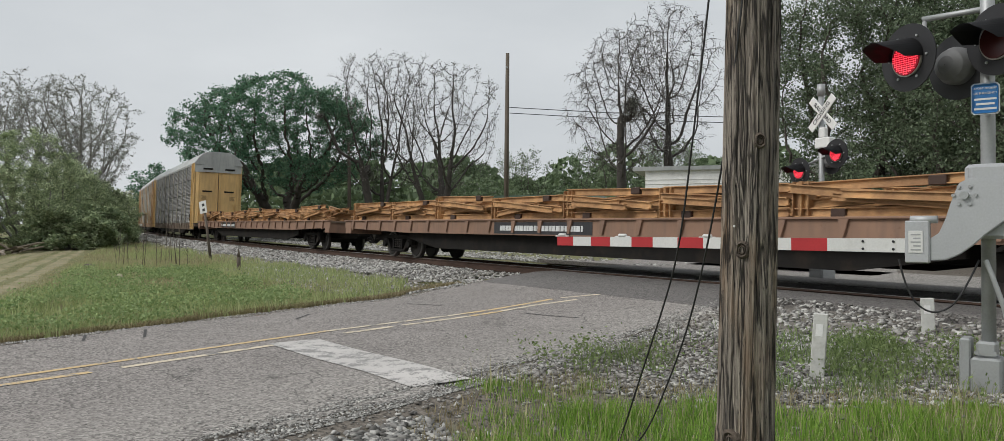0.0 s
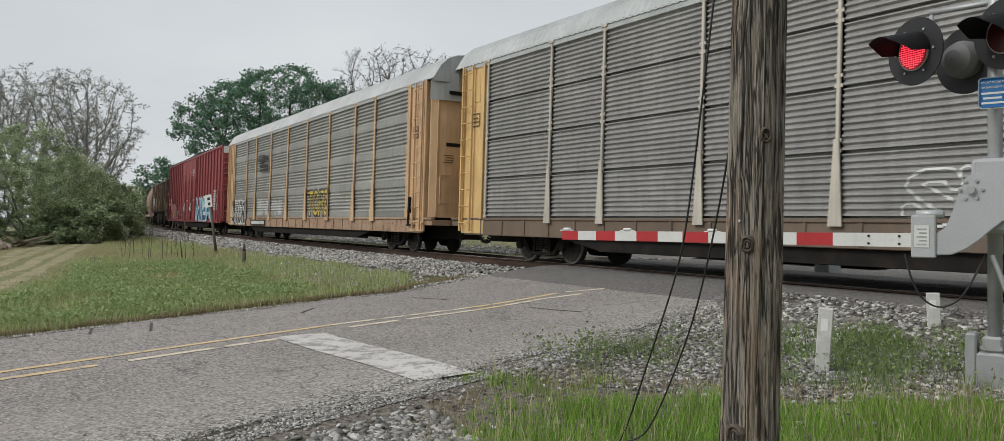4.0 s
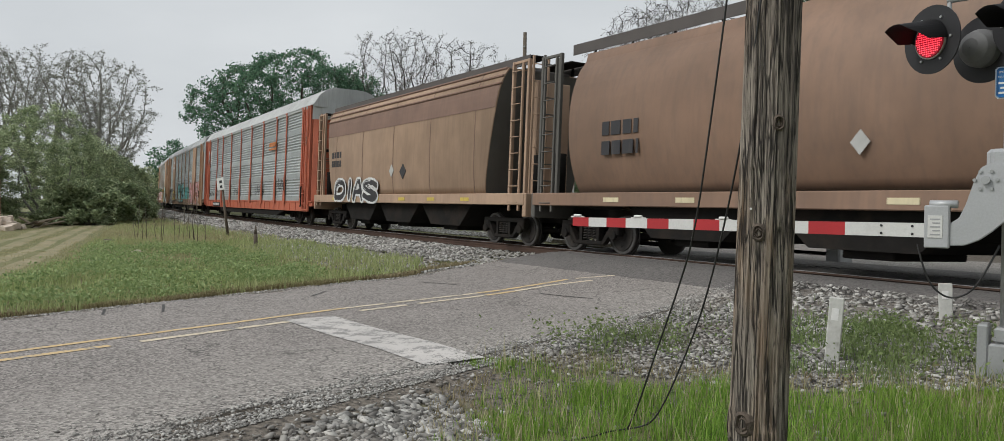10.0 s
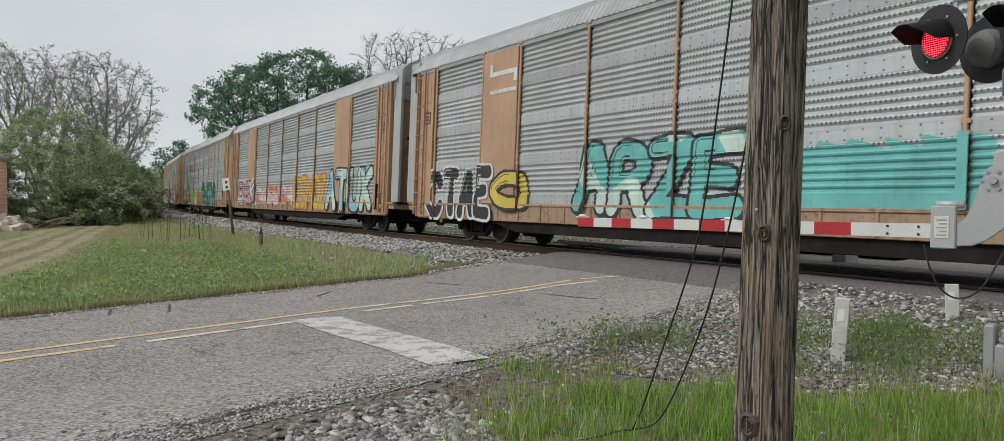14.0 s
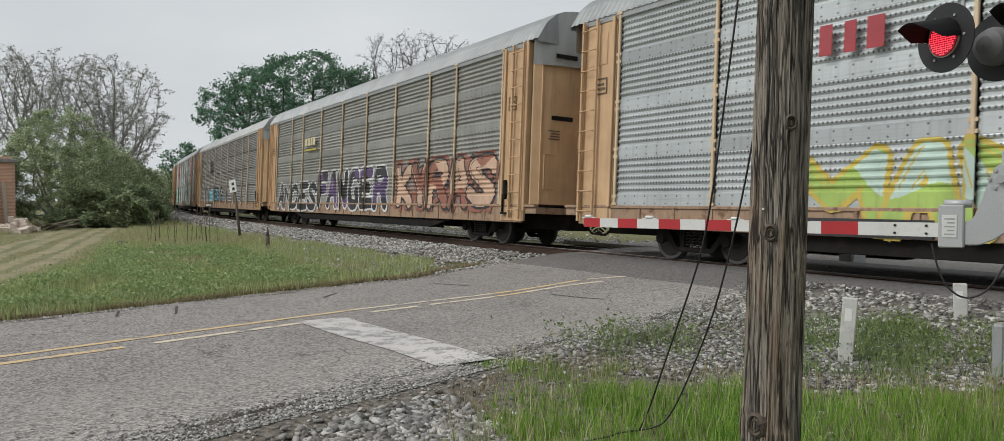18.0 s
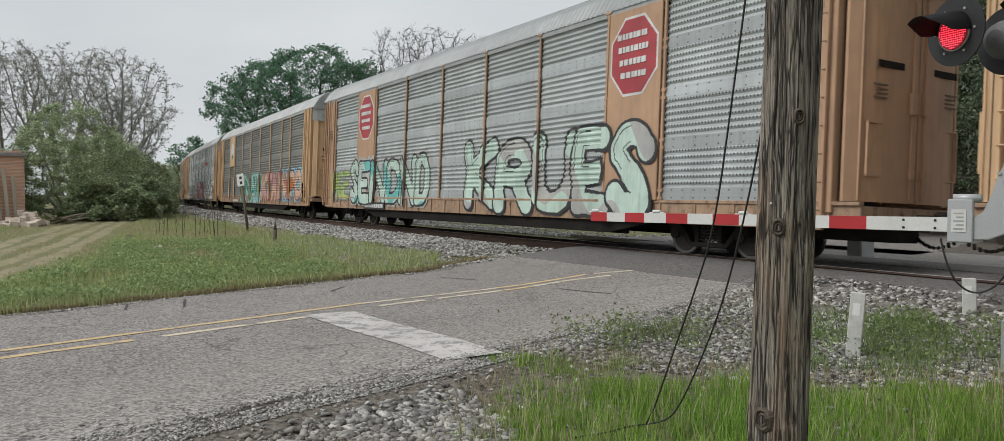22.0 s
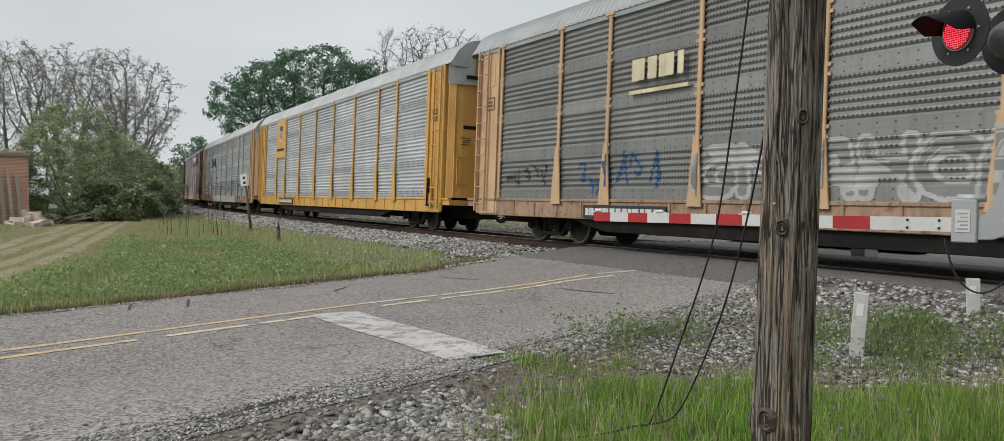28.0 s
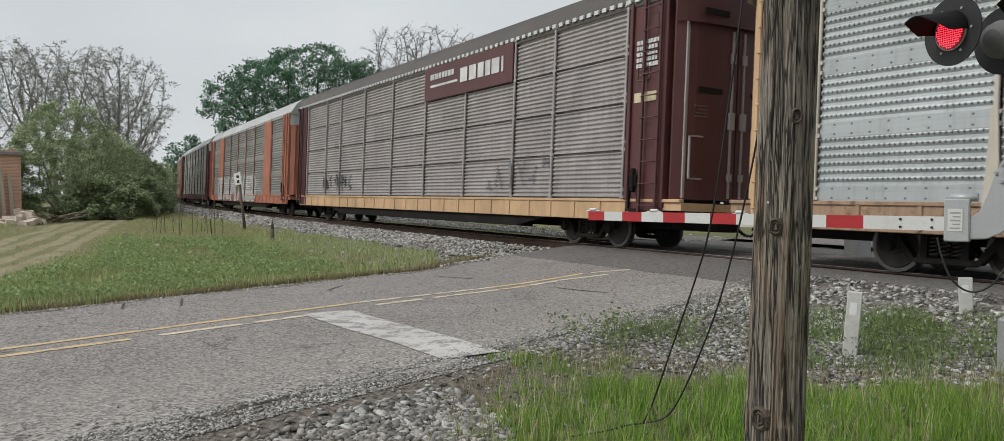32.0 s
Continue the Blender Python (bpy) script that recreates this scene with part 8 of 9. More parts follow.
def leaf_mesh(name, centres, size, mat, seed, flat=0.5, face=0.0):
    """Small folded leaves at the given points, turned at random; face > 0 turns them towards the sky."""
    r = np.random.RandomState(seed)
    C = np.asarray(centres, float)
    n = len(C)
    nrm = r.normal(size=(n, 3)) + np.array([0, 0, face])
    nrm /= np.linalg.norm(nrm, axis=1)[:, None]
    a = np.cross(nrm, r.normal(size=(n, 3)))
    a /= np.linalg.norm(a, axis=1)[:, None]
    b = np.cross(nrm, a)
    s = (size * r.uniform(0.6, 1.3, n))[:, None]
    w = flat
    V = np.stack([C - a * s, C + b * s * w, C + a * s, C - b * s * w], 1).reshape(-1, 3)
    F = np.arange(4 * n).reshape(n, 4)
    me = bpy.data.meshes.new(name)
    me.vertices.add(4 * n)
    me.vertices.foreach_set("co", V.ravel())
    me.loops.add(4 * n)
    me.loops.foreach_set("vertex_index", F.ravel().astype(np.int32))
    me.polygons.add(n)
    me.polygons.foreach_set("loop_start", (np.arange(n) * 4).astype(np.int32))
    me.polygons.foreach_set("loop_total", np.full(n, 4, np.int32))
    me.materials.append(mat)
    me.update(calc_edges=True)
    return me


def crown_points(r, n, rx, z0, z1, widest=0.6, hollow=0.0, ragged=0.18):
    """Random points of a crown: a lumpy dome from z0 to z1, widest at that share of its height."""
    out = []
    ph = r.uniform(0, 6.3, 6)
    while len(out) < n:
        u, th, q = r.uniform(), r.uniform(0, 2 * math.pi), r.uniform(hollow, 1.0) ** 0.5
        e = (u - widest) / (1 - widest) if u > widest else (widest - u) / widest
        w = math.sqrt(max(0.0, 1 - abs(e) ** 2.2))
        w *= 1 + ragged * (math.sin(3 * th + ph[0]) * math.sin(7 * u + ph[1]) + 0.6 * math.sin(5 * th + ph[2] + 9 * u))
        if r.uniform() < w * w + 0.05:
            out.append((rx * w * q * math.cos(th), rx * w * q * math.sin(th), z0 + (z1 - z0) * u))
    return np.array(out)


def grown(r, targets, trunk_h, step, kill, reach, stems=1, lift=0.12, splay=0.25, wobble=0.2):
    """Branches that grow towards the target points: nodes, parents, radii (before scaling)."""
    N, par = [], []
    for k in range(stems):
        a = 2 * math.pi * k / stems + r.uniform(0, 1)
        d = np.array([splay * math.cos(a), splay * math.sin(a), 1.0]) if stems > 1 else np.array([r.uniform(-.08, .08), r.uniform(-.08, .08), 1.0])
        d /= np.linalg.norm(d)
        p, last = np.array([0.15 * math.cos(a) * (stems > 1), 0.15 * math.sin(a) * (stems > 1), -0.2]), -1
        while p[2] < trunk_h:
            N.append(p.copy()), par.append(last)
            last = len(N) - 1
            p = p + d * step + r.normal(size=3) * step * 0.08
    N, par = np.array(N), list(par)
    T = targets.copy()
    dist = np.linalg.norm(T[:, None] - N[None], axis=2)
    near, dmin = dist.argmin(1), dist.min(1)
    for it in range(160):
        act = dmin < (reach if it > 12 else 99.0)
        if not act.any():
            break
        idx = near[act]
        v = T[act] - N[idx]
        v /= np.linalg.norm(v, axis=1)[:, None] + 1e-9
        acc = np.zeros_like(N)
        np.add.at(acc, idx, v)
        src = np.unique(idx)
        d = acc[src]
        d /= np.linalg.norm(d, axis=1)[:, None] + 1e-9
        d += r.normal(size=d.shape) * wobble + np.array([0, 0, lift])
        d /= np.linalg.norm(d, axis=1)[:, None]
        P = N[src] + d * step
        base = len(N)
        N = np.concatenate([N, P])
        par += list(src)
        nd = np.linalg.norm(T[:, None] - P[None], axis=2)
        k = nd.argmin(1)
        m = nd[np.arange(len(T)), k]
        better = m < dmin
        near = np.where(better, base + k, near)
        dmin = np.minimum(m, dmin)
        keep = dmin > kill
        T, near, dmin = T[keep], near[keep], dmin[keep]
        if not len(T) or len(N) > 6000:
            break
    par = np.array(par)
    R = np.zeros(len(N))
    kids = np.zeros(len(N), int)
    for i in range(len(N) - 1, -1, -1):
        if kids[i] == 0:
            R[i] = 1.0
        R[i] = R[i] ** (1 / 2.35) if kids[i] else 1.0
        if par[i] >= 0:
            R[par[i]] += R[i] ** 2.35
            kids[par[i]] += 1
    return N, par, R, kids


def limbs_mesh(name, A, B, ra, rb, mat):
    """Tapered tubes from A to B, thick ones rounder."""
    V, F, base = [], [], 0
    for sel, n in ((ra > 0.06, 7), ((ra <= 0.06) & (ra > 0.02), 4), (ra <= 0.02, 3)):
        if not sel.any():
            continue
        a, b, p, q = A[sel], B[sel], ra[sel], rb[sel]
        d = b - a
        d /= np.linalg.norm(d, axis=1)[:, None] + 1e-9
        ref = np.where(np.abs(d[:, 2:3]) > 0.9, np.array([[1.0, 0, 0]]), np.array([[0, 0, 1.0]]))
        u = np.cross(d, ref)
        u /= np.linalg.norm(u, axis=1)[:, None] + 1e-9
        w = np.cross(d, u)
        th = np.arange(n) * 2 * math.pi / n
        ring = lambda c, rad: c[:, None] + (u[:, None] * np.cos(th)[None, :, None] + w[:, None] * np.sin(th)[None, :, None]) * rad[:, None, None]
        vv = np.concatenate([ring(a, p), ring(b, q)], 1)
        m = len(a)
        i = np.arange(n)
        j = (i + 1) % n
        f = np.stack([i, j, n + j, n + i], 1)[None] + (base + 2 * n * np.arange(m))[:, None, None]
        V.append(vv.reshape(-1, 3)), F.append(f.reshape(-1, 4))
        base += 2 * n * m
    V, F = np.concatenate(V), np.concatenate(F)
    me = bpy.data.meshes.new(name)
    me.vertices.add(len(V))
    me.vertices.foreach_set("co", V.ravel())
    me.loops.add(F.size)
    me.loops.foreach_set("vertex_index", F.ravel().astype(np.int32))
    me.polygons.add(len(F))
    me.polygons.foreach_set("loop_start", (np.arange(len(F)) * 4).astype(np.int32))
    me.polygons.foreach_set("loop_total", np.full(len(F), 4, np.int32))
    me.polygons.foreach_set("use_smooth", np.ones(len(F), dtype=bool))
    me.materials.append(mat)
    me.update(calc_edges=True)
    return me


def natural_tree(name, kind, label, group, x, y, rx, z0, z1, seed, bark, trunk_r, targets=900, trunk_h=2.0, step=0.35, kill=0.55, stems=1, splay=0.25, widest=0.6, twig=3, twig_len=0.5, droop=0.0,
                 leaf=None, leaves=0, size=0.1, spread=0.3, face=0.6, tip_r=0.011, lift=0.12, ragged=0.18, hollow=0.0, wobble=0.2):
    """A tree or bush whose limbs fork towards a lumpy crown; twigs at the ends, leaves in sprays round them."""
    r = np.random.RandomState(seed)
    o = tagged(empty(name, pose(x, y, float(ground_z(x, y)) - 0.05)), label, kind, group=group)
    N, par, R, kids = grown(r, crown_points(r, targets, rx, z0, z1, widest, hollow, ragged), trunk_h, step, kill, 3.2, stems, lift, splay, wobble)
    rad = tip_r * R
    rad = np.where(rad > tip_r * 2, rad * (trunk_r / max(rad.max(), 1e-6)) ** (np.log(rad / tip_r).clip(0) / np.log(rad.max() / tip_r)), rad)
    e = np.nonzero(par >= 0)[0]
    A, B, ra, rb = [N[par[e]]], [N[e]], [np.minimum(rad[par[e]], rad[e] * 1.25)], [rad[e]]
    ends = np.nonzero(kids == 0)[0]
    fine = np.nonzero(rad < tip_r * 2.2)[0]
    tips = [N[fine]]
    for _ in range(twig):
        src = fine if len(fine) < 2600 else r.choice(fine, 2600, False)
        d = N[src] - N[np.maximum(par[src], 0)]
        d /= np.linalg.norm(d, axis=1)[:, None] + 1e-9
        d = d + r.normal(size=d.shape) * 0.75 + np.array([0, 0, 0.1 - droop])
        d /= np.linalg.norm(d, axis=1)[:, None]
        L = twig_len * r.uniform(0.4, 1.0, len(src))[:, None]
        m = N[src] + d * L * 0.55
        q = m + (d + r.normal(size=d.shape) * 0.3 - np.array([0, 0, droop * 0.9])) * L * 0.5
        A += [N[src], m]
        B += [m, q]
        k = np.full(len(src), tip_r * 0.75)
        ra += [k, k * 0.8]
        rb += [k * 0.8, k * 0.45]
        tips += [m, q, q]
    t = new("trunk", limbs_mesh("trunk", np.concatenate(A), np.concatenate(B), np.concatenate(ra), np.concatenate(rb), bark))
    t.parent = o
    if leaves:
        T = np.concatenate(tips)
        P = T[r.randint(0, len(T), leaves)] + r.normal(size=(leaves, 3)) * spread * np.array([1, 1, 0.6])
        P[:, 2] = np.abs(P[:, 2])
        c = new("crown", leaf_mesh("crown", P, size, leaf, seed, 0.55, face))
        c.parent = o
    return o


# thicket on the near side of the track
for i, (x, y, r, h, n) in enumerate(((-56.5, 3.2, 3.9, 7.3, 34000), (-62.5, 5.6, 3.5, 6.2, 26000), (-57, -2.5, 4.0, 5.4, 26000), (-69, 7.2, 3.6, 5.6, 20000), (-77, 9.0, 3.4, 5.4, 14000), (-88, 11.2, 3.4, 5.4, 10000),
                                     (-100, 13.8, 3.4, 5.4, 8000), (-64, -6, 4.8, 6.6, 22000), (-115, 17.8, 3.6, 5.8, 7000), (-132, 23.4, 4.0, 6.2, 7000), (-53.6, 5.4, 2.2, 2.6, 12000), (-58.5, 7.4, 2.0, 2.8, 10000), (-64.5, 8.6, 2.0, 2.6, 9000))):
    natural_tree("shrub", "shrub", "dense leafy green shrub in a thicket beside the track", "thicket beside the track", x, y, r, 0.2, h, 30 + i, M["bark"], 0.09, 420, 0.3, 0.3, 0.5, 4, 0.5, 0.06, 2, 0.35, 0.0,
                 M["leaf_bush"], int(n * 1.9), 0.062 if i < 4 else 0.1, 0.15, 2.0, ragged=0.25, hollow=0.3)
for i, (x, y, r, h) in enumerate(((-76, 8.0, 4.9, 14.0), (-79, 4.2, 5.0, 14.6), (-82, 0.4, 5.4, 15.0), (-84, 9.6, 4.2, 11.5), (-78, -5, 5.2, 15.0))):
    natural_tree("bare_tree", "tree", "grey spring tree with fine budding twigs", "bare trees behind the thicket", x, y, r, 3.6, h, 60 + i, M["bark"], 0.26, 800, 2.4, 0.42, 0.7, 2, 0.25, 0.62, 3, 0.55, 0.0,
                 M["bud"], 8000, 0.07, 0.1, 0.4, 0.017, 0.2, wobble=0.08)
# trees beyond the track
natural_tree("leafy_tree", "tree", "broad green leafy tree with dark forking boughs", "", -66.3, 22.2, 7.7, 3.4, 13.6, 81, M["dark_bark"], 0.42, 1500, 1.6, 0.42, 0.66, 3, 0.4, 0.55, 3, 0.5, 0.0,
             M["leaf_tree"], 52000, 0.105, 0.19, 0.6, 0.018, ragged=0.22, hollow=0.3)
natural_tree("leafy_tree", "tree", "small green tree by the track far away", "", -115, 21.5, 3.2, 1.0, 9.6, 82, M["dark_bark"], 0.2, 260, 1.0, 0.4, 0.7, 1, 0.3, 0.5, 2, 0.5, 0.0, M["leaf_tree"], 6000, 0.16, 0.25, 0.6)
for x, y, r, z0, h, sd in ((-58.8, 27.5, 4.6, 3.2, 15.3, 83), (-56.5, 31.7, 5.3, 3.2, 14.6, 84)):
    natural_tree("bare_tree", "tree", "tall bare tree with upswept forking limbs", "bare trees beyond the track", x, y, r, z0, h, sd, M["limb"], 0.32, 800, 1.5, 0.45, 0.66, 3, 0.32, 0.66, 4, 0.55, 0.0,
                 M["bud"], 6000, 0.05, 0.1, 0.2, 0.015, 0.22, wobble=0.06)
for x, y, r, z0, h, sd in ((-34.3, 31.4, 3.2, 3.6, 12.7, 88), (-33.3, 33.9, 2.9, 4.6, 14.2, 87)):
    natural_tree("bare_tree", "tree", "bare tree with fine drooping twigs", "bare trees beyond the track", x, y, r, z0, h, sd, M["limb"], 0.29, 560, 3.0, 0.38, 0.55, 1, 0.3, 0.6, 5, 0.7, 0.6,
                 M["bud"], 5000, 0.04, 0.1, 0.2, 0.014, 0.15, wobble=0.1)
for i, (x, y, r, z0, h, n) in enumerate(((-18.3, 28.8, 4.0, 0.6, 12.8, 60000), (-15.2, 31.4, 4.2, 2.0, 13.6, 40000), (-11.6, 30.4, 4.4, 2.0, 13.8, 46000), (-7.5, 34.0, 4.6, 2.0, 14.2, 26000), (-13.4, 27.4, 3.4, 0.8, 8.6, 36000), (-9.8, 26.0, 3.6, 1.5, 9.6, 26000))):
    natural_tree("leafy_tree", "tree", "tall dense dark green tree", "dark trees behind the street", x, y, r, z0, h, 90 + i, M["dark_bark"], 0.28, 800, 1.2, 0.36, 0.6, 2, 0.3, 0.5, 3, 0.45, 0.0,
                 M["leaf_dark"], n, 0.062, 0.2, 0.5, ragged=0.2)


def far_woods():
    r = np.random.RandomState(7)
    P = []
    for i in range(70):
        t = i / 69
        a = math.radians(164 - 60 * t)
        d = r.uniform(95, 150)
        cx, cy, h, w = d * math.cos(a), d * math.sin(a), r.uniform(6, 11), r.uniform(3, 5)
        if abs(float(track_dist(cx, cy))) < 9:
            continue
        n = 520
        u = r.uniform(0, 1, n)
        rad = w * np.sqrt(np.maximum(0.02, 1 - np.abs(2 * u - 1) ** 2)) * r.uniform(0.4, 1, n)
        th = r.uniform(0, 6.3, n)
        P.append(np.stack([cx + rad * np.cos(th), cy + rad * np.sin(th), u * h - 0.5], 1))
    o = new("far_woods", leaf_mesh("far_woods", np.concatenate(P), 0.55, M["leaf_far"], 7, 0.7))
    tagged(o, "distant green woods and hedges beyond the railway", "woods", kind="stuff")


far_woods()
for i, (x, y, h) in enumerate(((-74, 52, 10), (-82, 50, 9), (-66, 56, 10), (-52, 52, 9.5), (-58, 60, 10))):
    natural_tree("small_tree", "tree", "small budding tree in the distance", "small trees in the distance", x, y, 3.4, 1.5, h, 120 + i, M["limb"], 0.16, 300, 1.2, 0.4, 0.65, 2, 0.3, 0.55, 3, 0.6, 0.0, M["leaf_far"], 4500, 0.09, 0.2, 0.4, 0.014)
for i, (x, y, r, h) in enumerate(((-68, 44, 4, 6.5), (-60, 40, 4, 4.5), (-47, 41, 4, 4.0), (-40, 44, 4, 4.5), (-75, 27, 3.5, 4.0), (-70, 31, 3, 3.4), (-62, 24.5, 2.4, 3.2))):
    natural_tree("shrub", "shrub", "leafy green shrub beyond the track", "shrubs beyond the track", x, y, r, 0.2, h, 140 + i, M["bark"], 0.08, 260, 0.3, 0.35, 0.6, 4, 0.5, 0.4, 2, 0.4, 0.0, M["leaf_far"], 7000, 0.12, 0.2, 0.8)


# ---- grass: blades ----
def blades(name, X, Y, h, w, mat, seed, label, lean=0.35):
    r = np.random.RandomState(seed)
    n = len(X)
    Z = ground_z(X, Y) - 0.01
    H = h * r.uniform(0.45, 1.15, n)
    a, b = r.uniform(0, 6.3, n), r.uniform(0, 6.3, n)
    wx, wy = w * np.cos(a), w * np.sin(a)
    lx, ly = lean * H * np.cos(b) * r.uniform(0.1, 1, n), lean * H * np.sin(b) * r.uniform(0.1, 1, n)
    V = np.stack([np.stack([X - wx, Y - wy, Z], 1), np.stack([X + wx, Y + wy, Z], 1),
                  np.stack([X + wx * 0.75 + lx * 0.3, Y + wy * 0.75 + ly * 0.3, Z + H * 0.58], 1), np.stack([X - wx * 0.75 + lx * 0.3, Y - wy * 0.75 + ly * 0.3, Z + H * 0.58], 1),
                  np.stack([X + lx, Y + ly, Z + H], 1)], 1).reshape(-1, 3)
    k = np.arange(n) * 5
    quads = np.stack([k, k + 1, k + 2, k + 3], 1)
    tris = np.stack([k + 3, k + 2, k + 4], 1)
    me = bpy.data.meshes.new(name)
    me.vertices.add(5 * n)
    me.vertices.foreach_set("co", V.ravel())
    loops = np.concatenate([quads, tris], 1).ravel()
    me.loops.add(len(loops))
    me.loops.foreach_set("vertex_index", loops.astype(np.int32))
    me.polygons.add(2 * n)
    me.polygons.foreach_set("loop_start", np.stack([np.arange(n) * 7, np.arange(n) * 7 + 4], 1).ravel().astype(np.int32))
    me.polygons.foreach_set("loop_total", np.tile(np.array([4, 3], np.int32), n))
    me.materials.append(mat)
    me.update(calc_edges=True)
    tagged(new(name, me), label, "grass", kind="stuff")


def patchy(x, y, f=1.0, p=0.0):
    return 0.5 + 0.25 * np.sin(x * 1.7 * f + p + 1.5 * np.sin(y * 1.1 * f)) + 0.25 * np.sin(y * 2.3 * f + 2 * p + 1.3 * np.sin(x * 1.9 * f + p))


def near_edge(x):
    """Where the lush grass begins, going away from the camera (y below this is grass)."""
    return np.interp(x, [-6.8, -6.4, -6.1, -5.5, -4.9, -4.5, -3.8, -3.0, 4], [3.7, 4.3, 4.5, 5.0, 5.4, 5.75, 6.7, 7.4, 8.8])


def grass_start(y):
    """Left limit of the lush grass."""
    return np.interp(y, [-3, 1.0, 2.2, 2.8, 3.4, 4.0, 4.8, 9], [-2.6, -3.1, -4.0, -4.8, -5.8, -6.5, -6.6, -6.4])


def grow_grass():
    r = np.random.RandomState(11)
    n = 120000
    X, Y = r.uniform(-6.9, 3.5, n), r.uniform(-2.5, 8.4, n)
    clump = r.randint(0, 9000, n)
    cx, cy = r.uniform(-6.9, 3.5, 9000), r.uniform(-2.5, 8.4, 9000)
    tuft = r.rand(n) < 0.75
    X, Y = np.where(tuft, cx[clump] + r.normal(size=n) * 0.035, X), np.where(tuft, cy[clump] + r.normal(size=n) * 0.035, Y)
    e = near_edge(X) + 1.1 * (patchy(X, Y, 2.2) - 0.55) - r.exponential(0.16, n)
    s = grass_start(Y) + 0.8 * (patchy(Y, X, 2.0, 1.0) - 0.5) + r.exponential(0.12, n)
    ok = (Y < e) & (X > s) & (np.hypot(X + 2.81, Y - 3.39) > 0.18) & (np.hypot(X, Y) > 0.9) & (r.rand(n) < np.clip((3.6 - X) / 1.5, 0, 1) * np.clip((Y + 2.6) / 1.5, 0, 1))
    tall = 0.055 + 0.15 * sm(np.minimum(e - Y, X - s)[ok], 0.0, 1.9) + 0.06 * patchy(X[ok], Y[ok], 3.0)
    blades("lush_grass", X[ok], Y[ok], tall, 0.0038, M["grass_near"], 1, "long bright green grass near the pole")
    m = r.rand(ok.sum()) < 0.16
    blades("dry_stalks", X[ok][m] + 0.02, Y[ok][m], 0.27, 0.003, M["grass_dry"], 2, "dry pale stalks among the grass", 0.5)
    # dead grass along the edge of the green
    n = 40000
    X, Y = r.uniform(-7.6, -2.6, n), r.uniform(0.6, 8.2, n)
    rim = np.minimum(near_edge(X) + 0.2 - Y, X - grass_start(Y) + 0.2)
    ok = (np.abs(rim) < 0.25 + 0.4 * patchy(X, Y, 2.4, 0.9)) & (X > road_right(Y) + 0.5) & (r.rand(n) < 0.25 + 0.5 * patchy(X, Y, 4.0, 0.3)) & (np.hypot(X + 2.81, Y - 3.39) > 0.2)
    blades("dead_grass", X[ok], Y[ok], 0.085, 0.0042, M["grass_brown"], 7, "short dead brown grass along the verge", 0.9)
    n = 30000
    Y = r.uniform(-3.0, 9.5, n)
    X = road_left(Y) - 0.25 - r.exponential(0.3, n) - 0.5 * patchy(Y, Y * 0.3, 2.1, 0.6)
    ok = (r.rand(n) < 0.2 + 0.7 * patchy(X, Y, 3.1, 1.3)) & (-track_dist(X, Y) > 3.6) & (X > -30)
    blades("dead_grass", X[ok], Y[ok], 0.1, 0.007, M["grass_brown"], 8, "matted dead brown grass along the road's far edge", 0.9)
    # weeds in the stones by the posts
    n = 30000
    X, Y = r.uniform(-7.6, -2.5, n), r.uniform(4.5, 10.6, n)
    p = patchy(X, Y, 1.5, 2.0)
    d1 = np.exp(-(((X + 4.9) / 1.3) ** 2 + ((Y - 8.3) / 1.3) ** 2))
    d2 = 0.8 * np.exp(-(((X + 6.7) / 0.5) ** 2 + ((Y - 5.6) / 0.9) ** 2)) + 0.7 * np.exp(-(((X + 5.6) / 0.5) ** 2 + ((Y - 3.0) / 0.5) ** 2))
    d3 = np.exp(-(((X + 5.0) / 0.8) ** 2 + ((Y - 7.0) / 0.6) ** 2))
    ok = (r.rand(n) < (d1 + d2 + d3) * (0.25 + p)) & (X > road_right(Y) + 0.35)
    ok &= patchy(X, Y, 2.6, 0.4) > 0.38
    blades("weeds", X[ok], Y[ok], 0.21, 0.0045, M["leaf_weed"], 3, "green weeds growing between the stones", 0.7)
    # meadow between the road and the track
    n = 170000
    X, Y = r.uniform(-62, -11.5, n), r.uniform(-6, 11.2, n)
    d = np.hypot(X, Y)
    keep = r.rand(n) < np.clip((26 / d) ** 1.4, 0.1, 1)
    X, Y = X[keep], Y[keep]
    td = -track_dist(X, Y)
    path = np.minimum(np.abs(Y - path_y(X) - 0.8), np.abs(Y - path_y(X) + 0.8))
    edge = 3.85 + 0.5 * patchy(X, Y, 0.8, 1.0) + 1.0 * sm(X, -17.8, -15.5)
    ok = (td > edge) & (X < road_left(Y) - 0.3 - 0.55 * patchy(X, Y, 2.5) - r.exponential(0.1, len(X))) & (r.rand(len(X)) < 0.06 + 0.94 * sm(path + 0.7 * (patchy(X, Y, 1.6, 2.7) - 0.5), 0.1, 0.8))
    X, Y = X[ok], Y[ok]
    lush = patchy(X * 0.25, Y * 0.4, 1.0, 0.3) + 0.35 * sm(-np.abs(X + 17.5), -8, -2)
    g = lush + r.normal(size=len(X)) * 0.15 > 0.55
    wide = 0.009
    tall = sm(-np.abs(Y - path_y(X) + 0.5), -3.2, -1.6)
    low = tall < 0.5
    blades("meadow_grass", X[g & low], Y[g & low], 0.21, wide, M["grass_field"], 4, "green meadow grass between road and railway", 0.5)
    blades("meadow_dry_grass", X[~g & low], Y[~g & low], 0.17, wide, M["grass_dry"], 5, "yellowish dry grass between road and railway", 0.5)
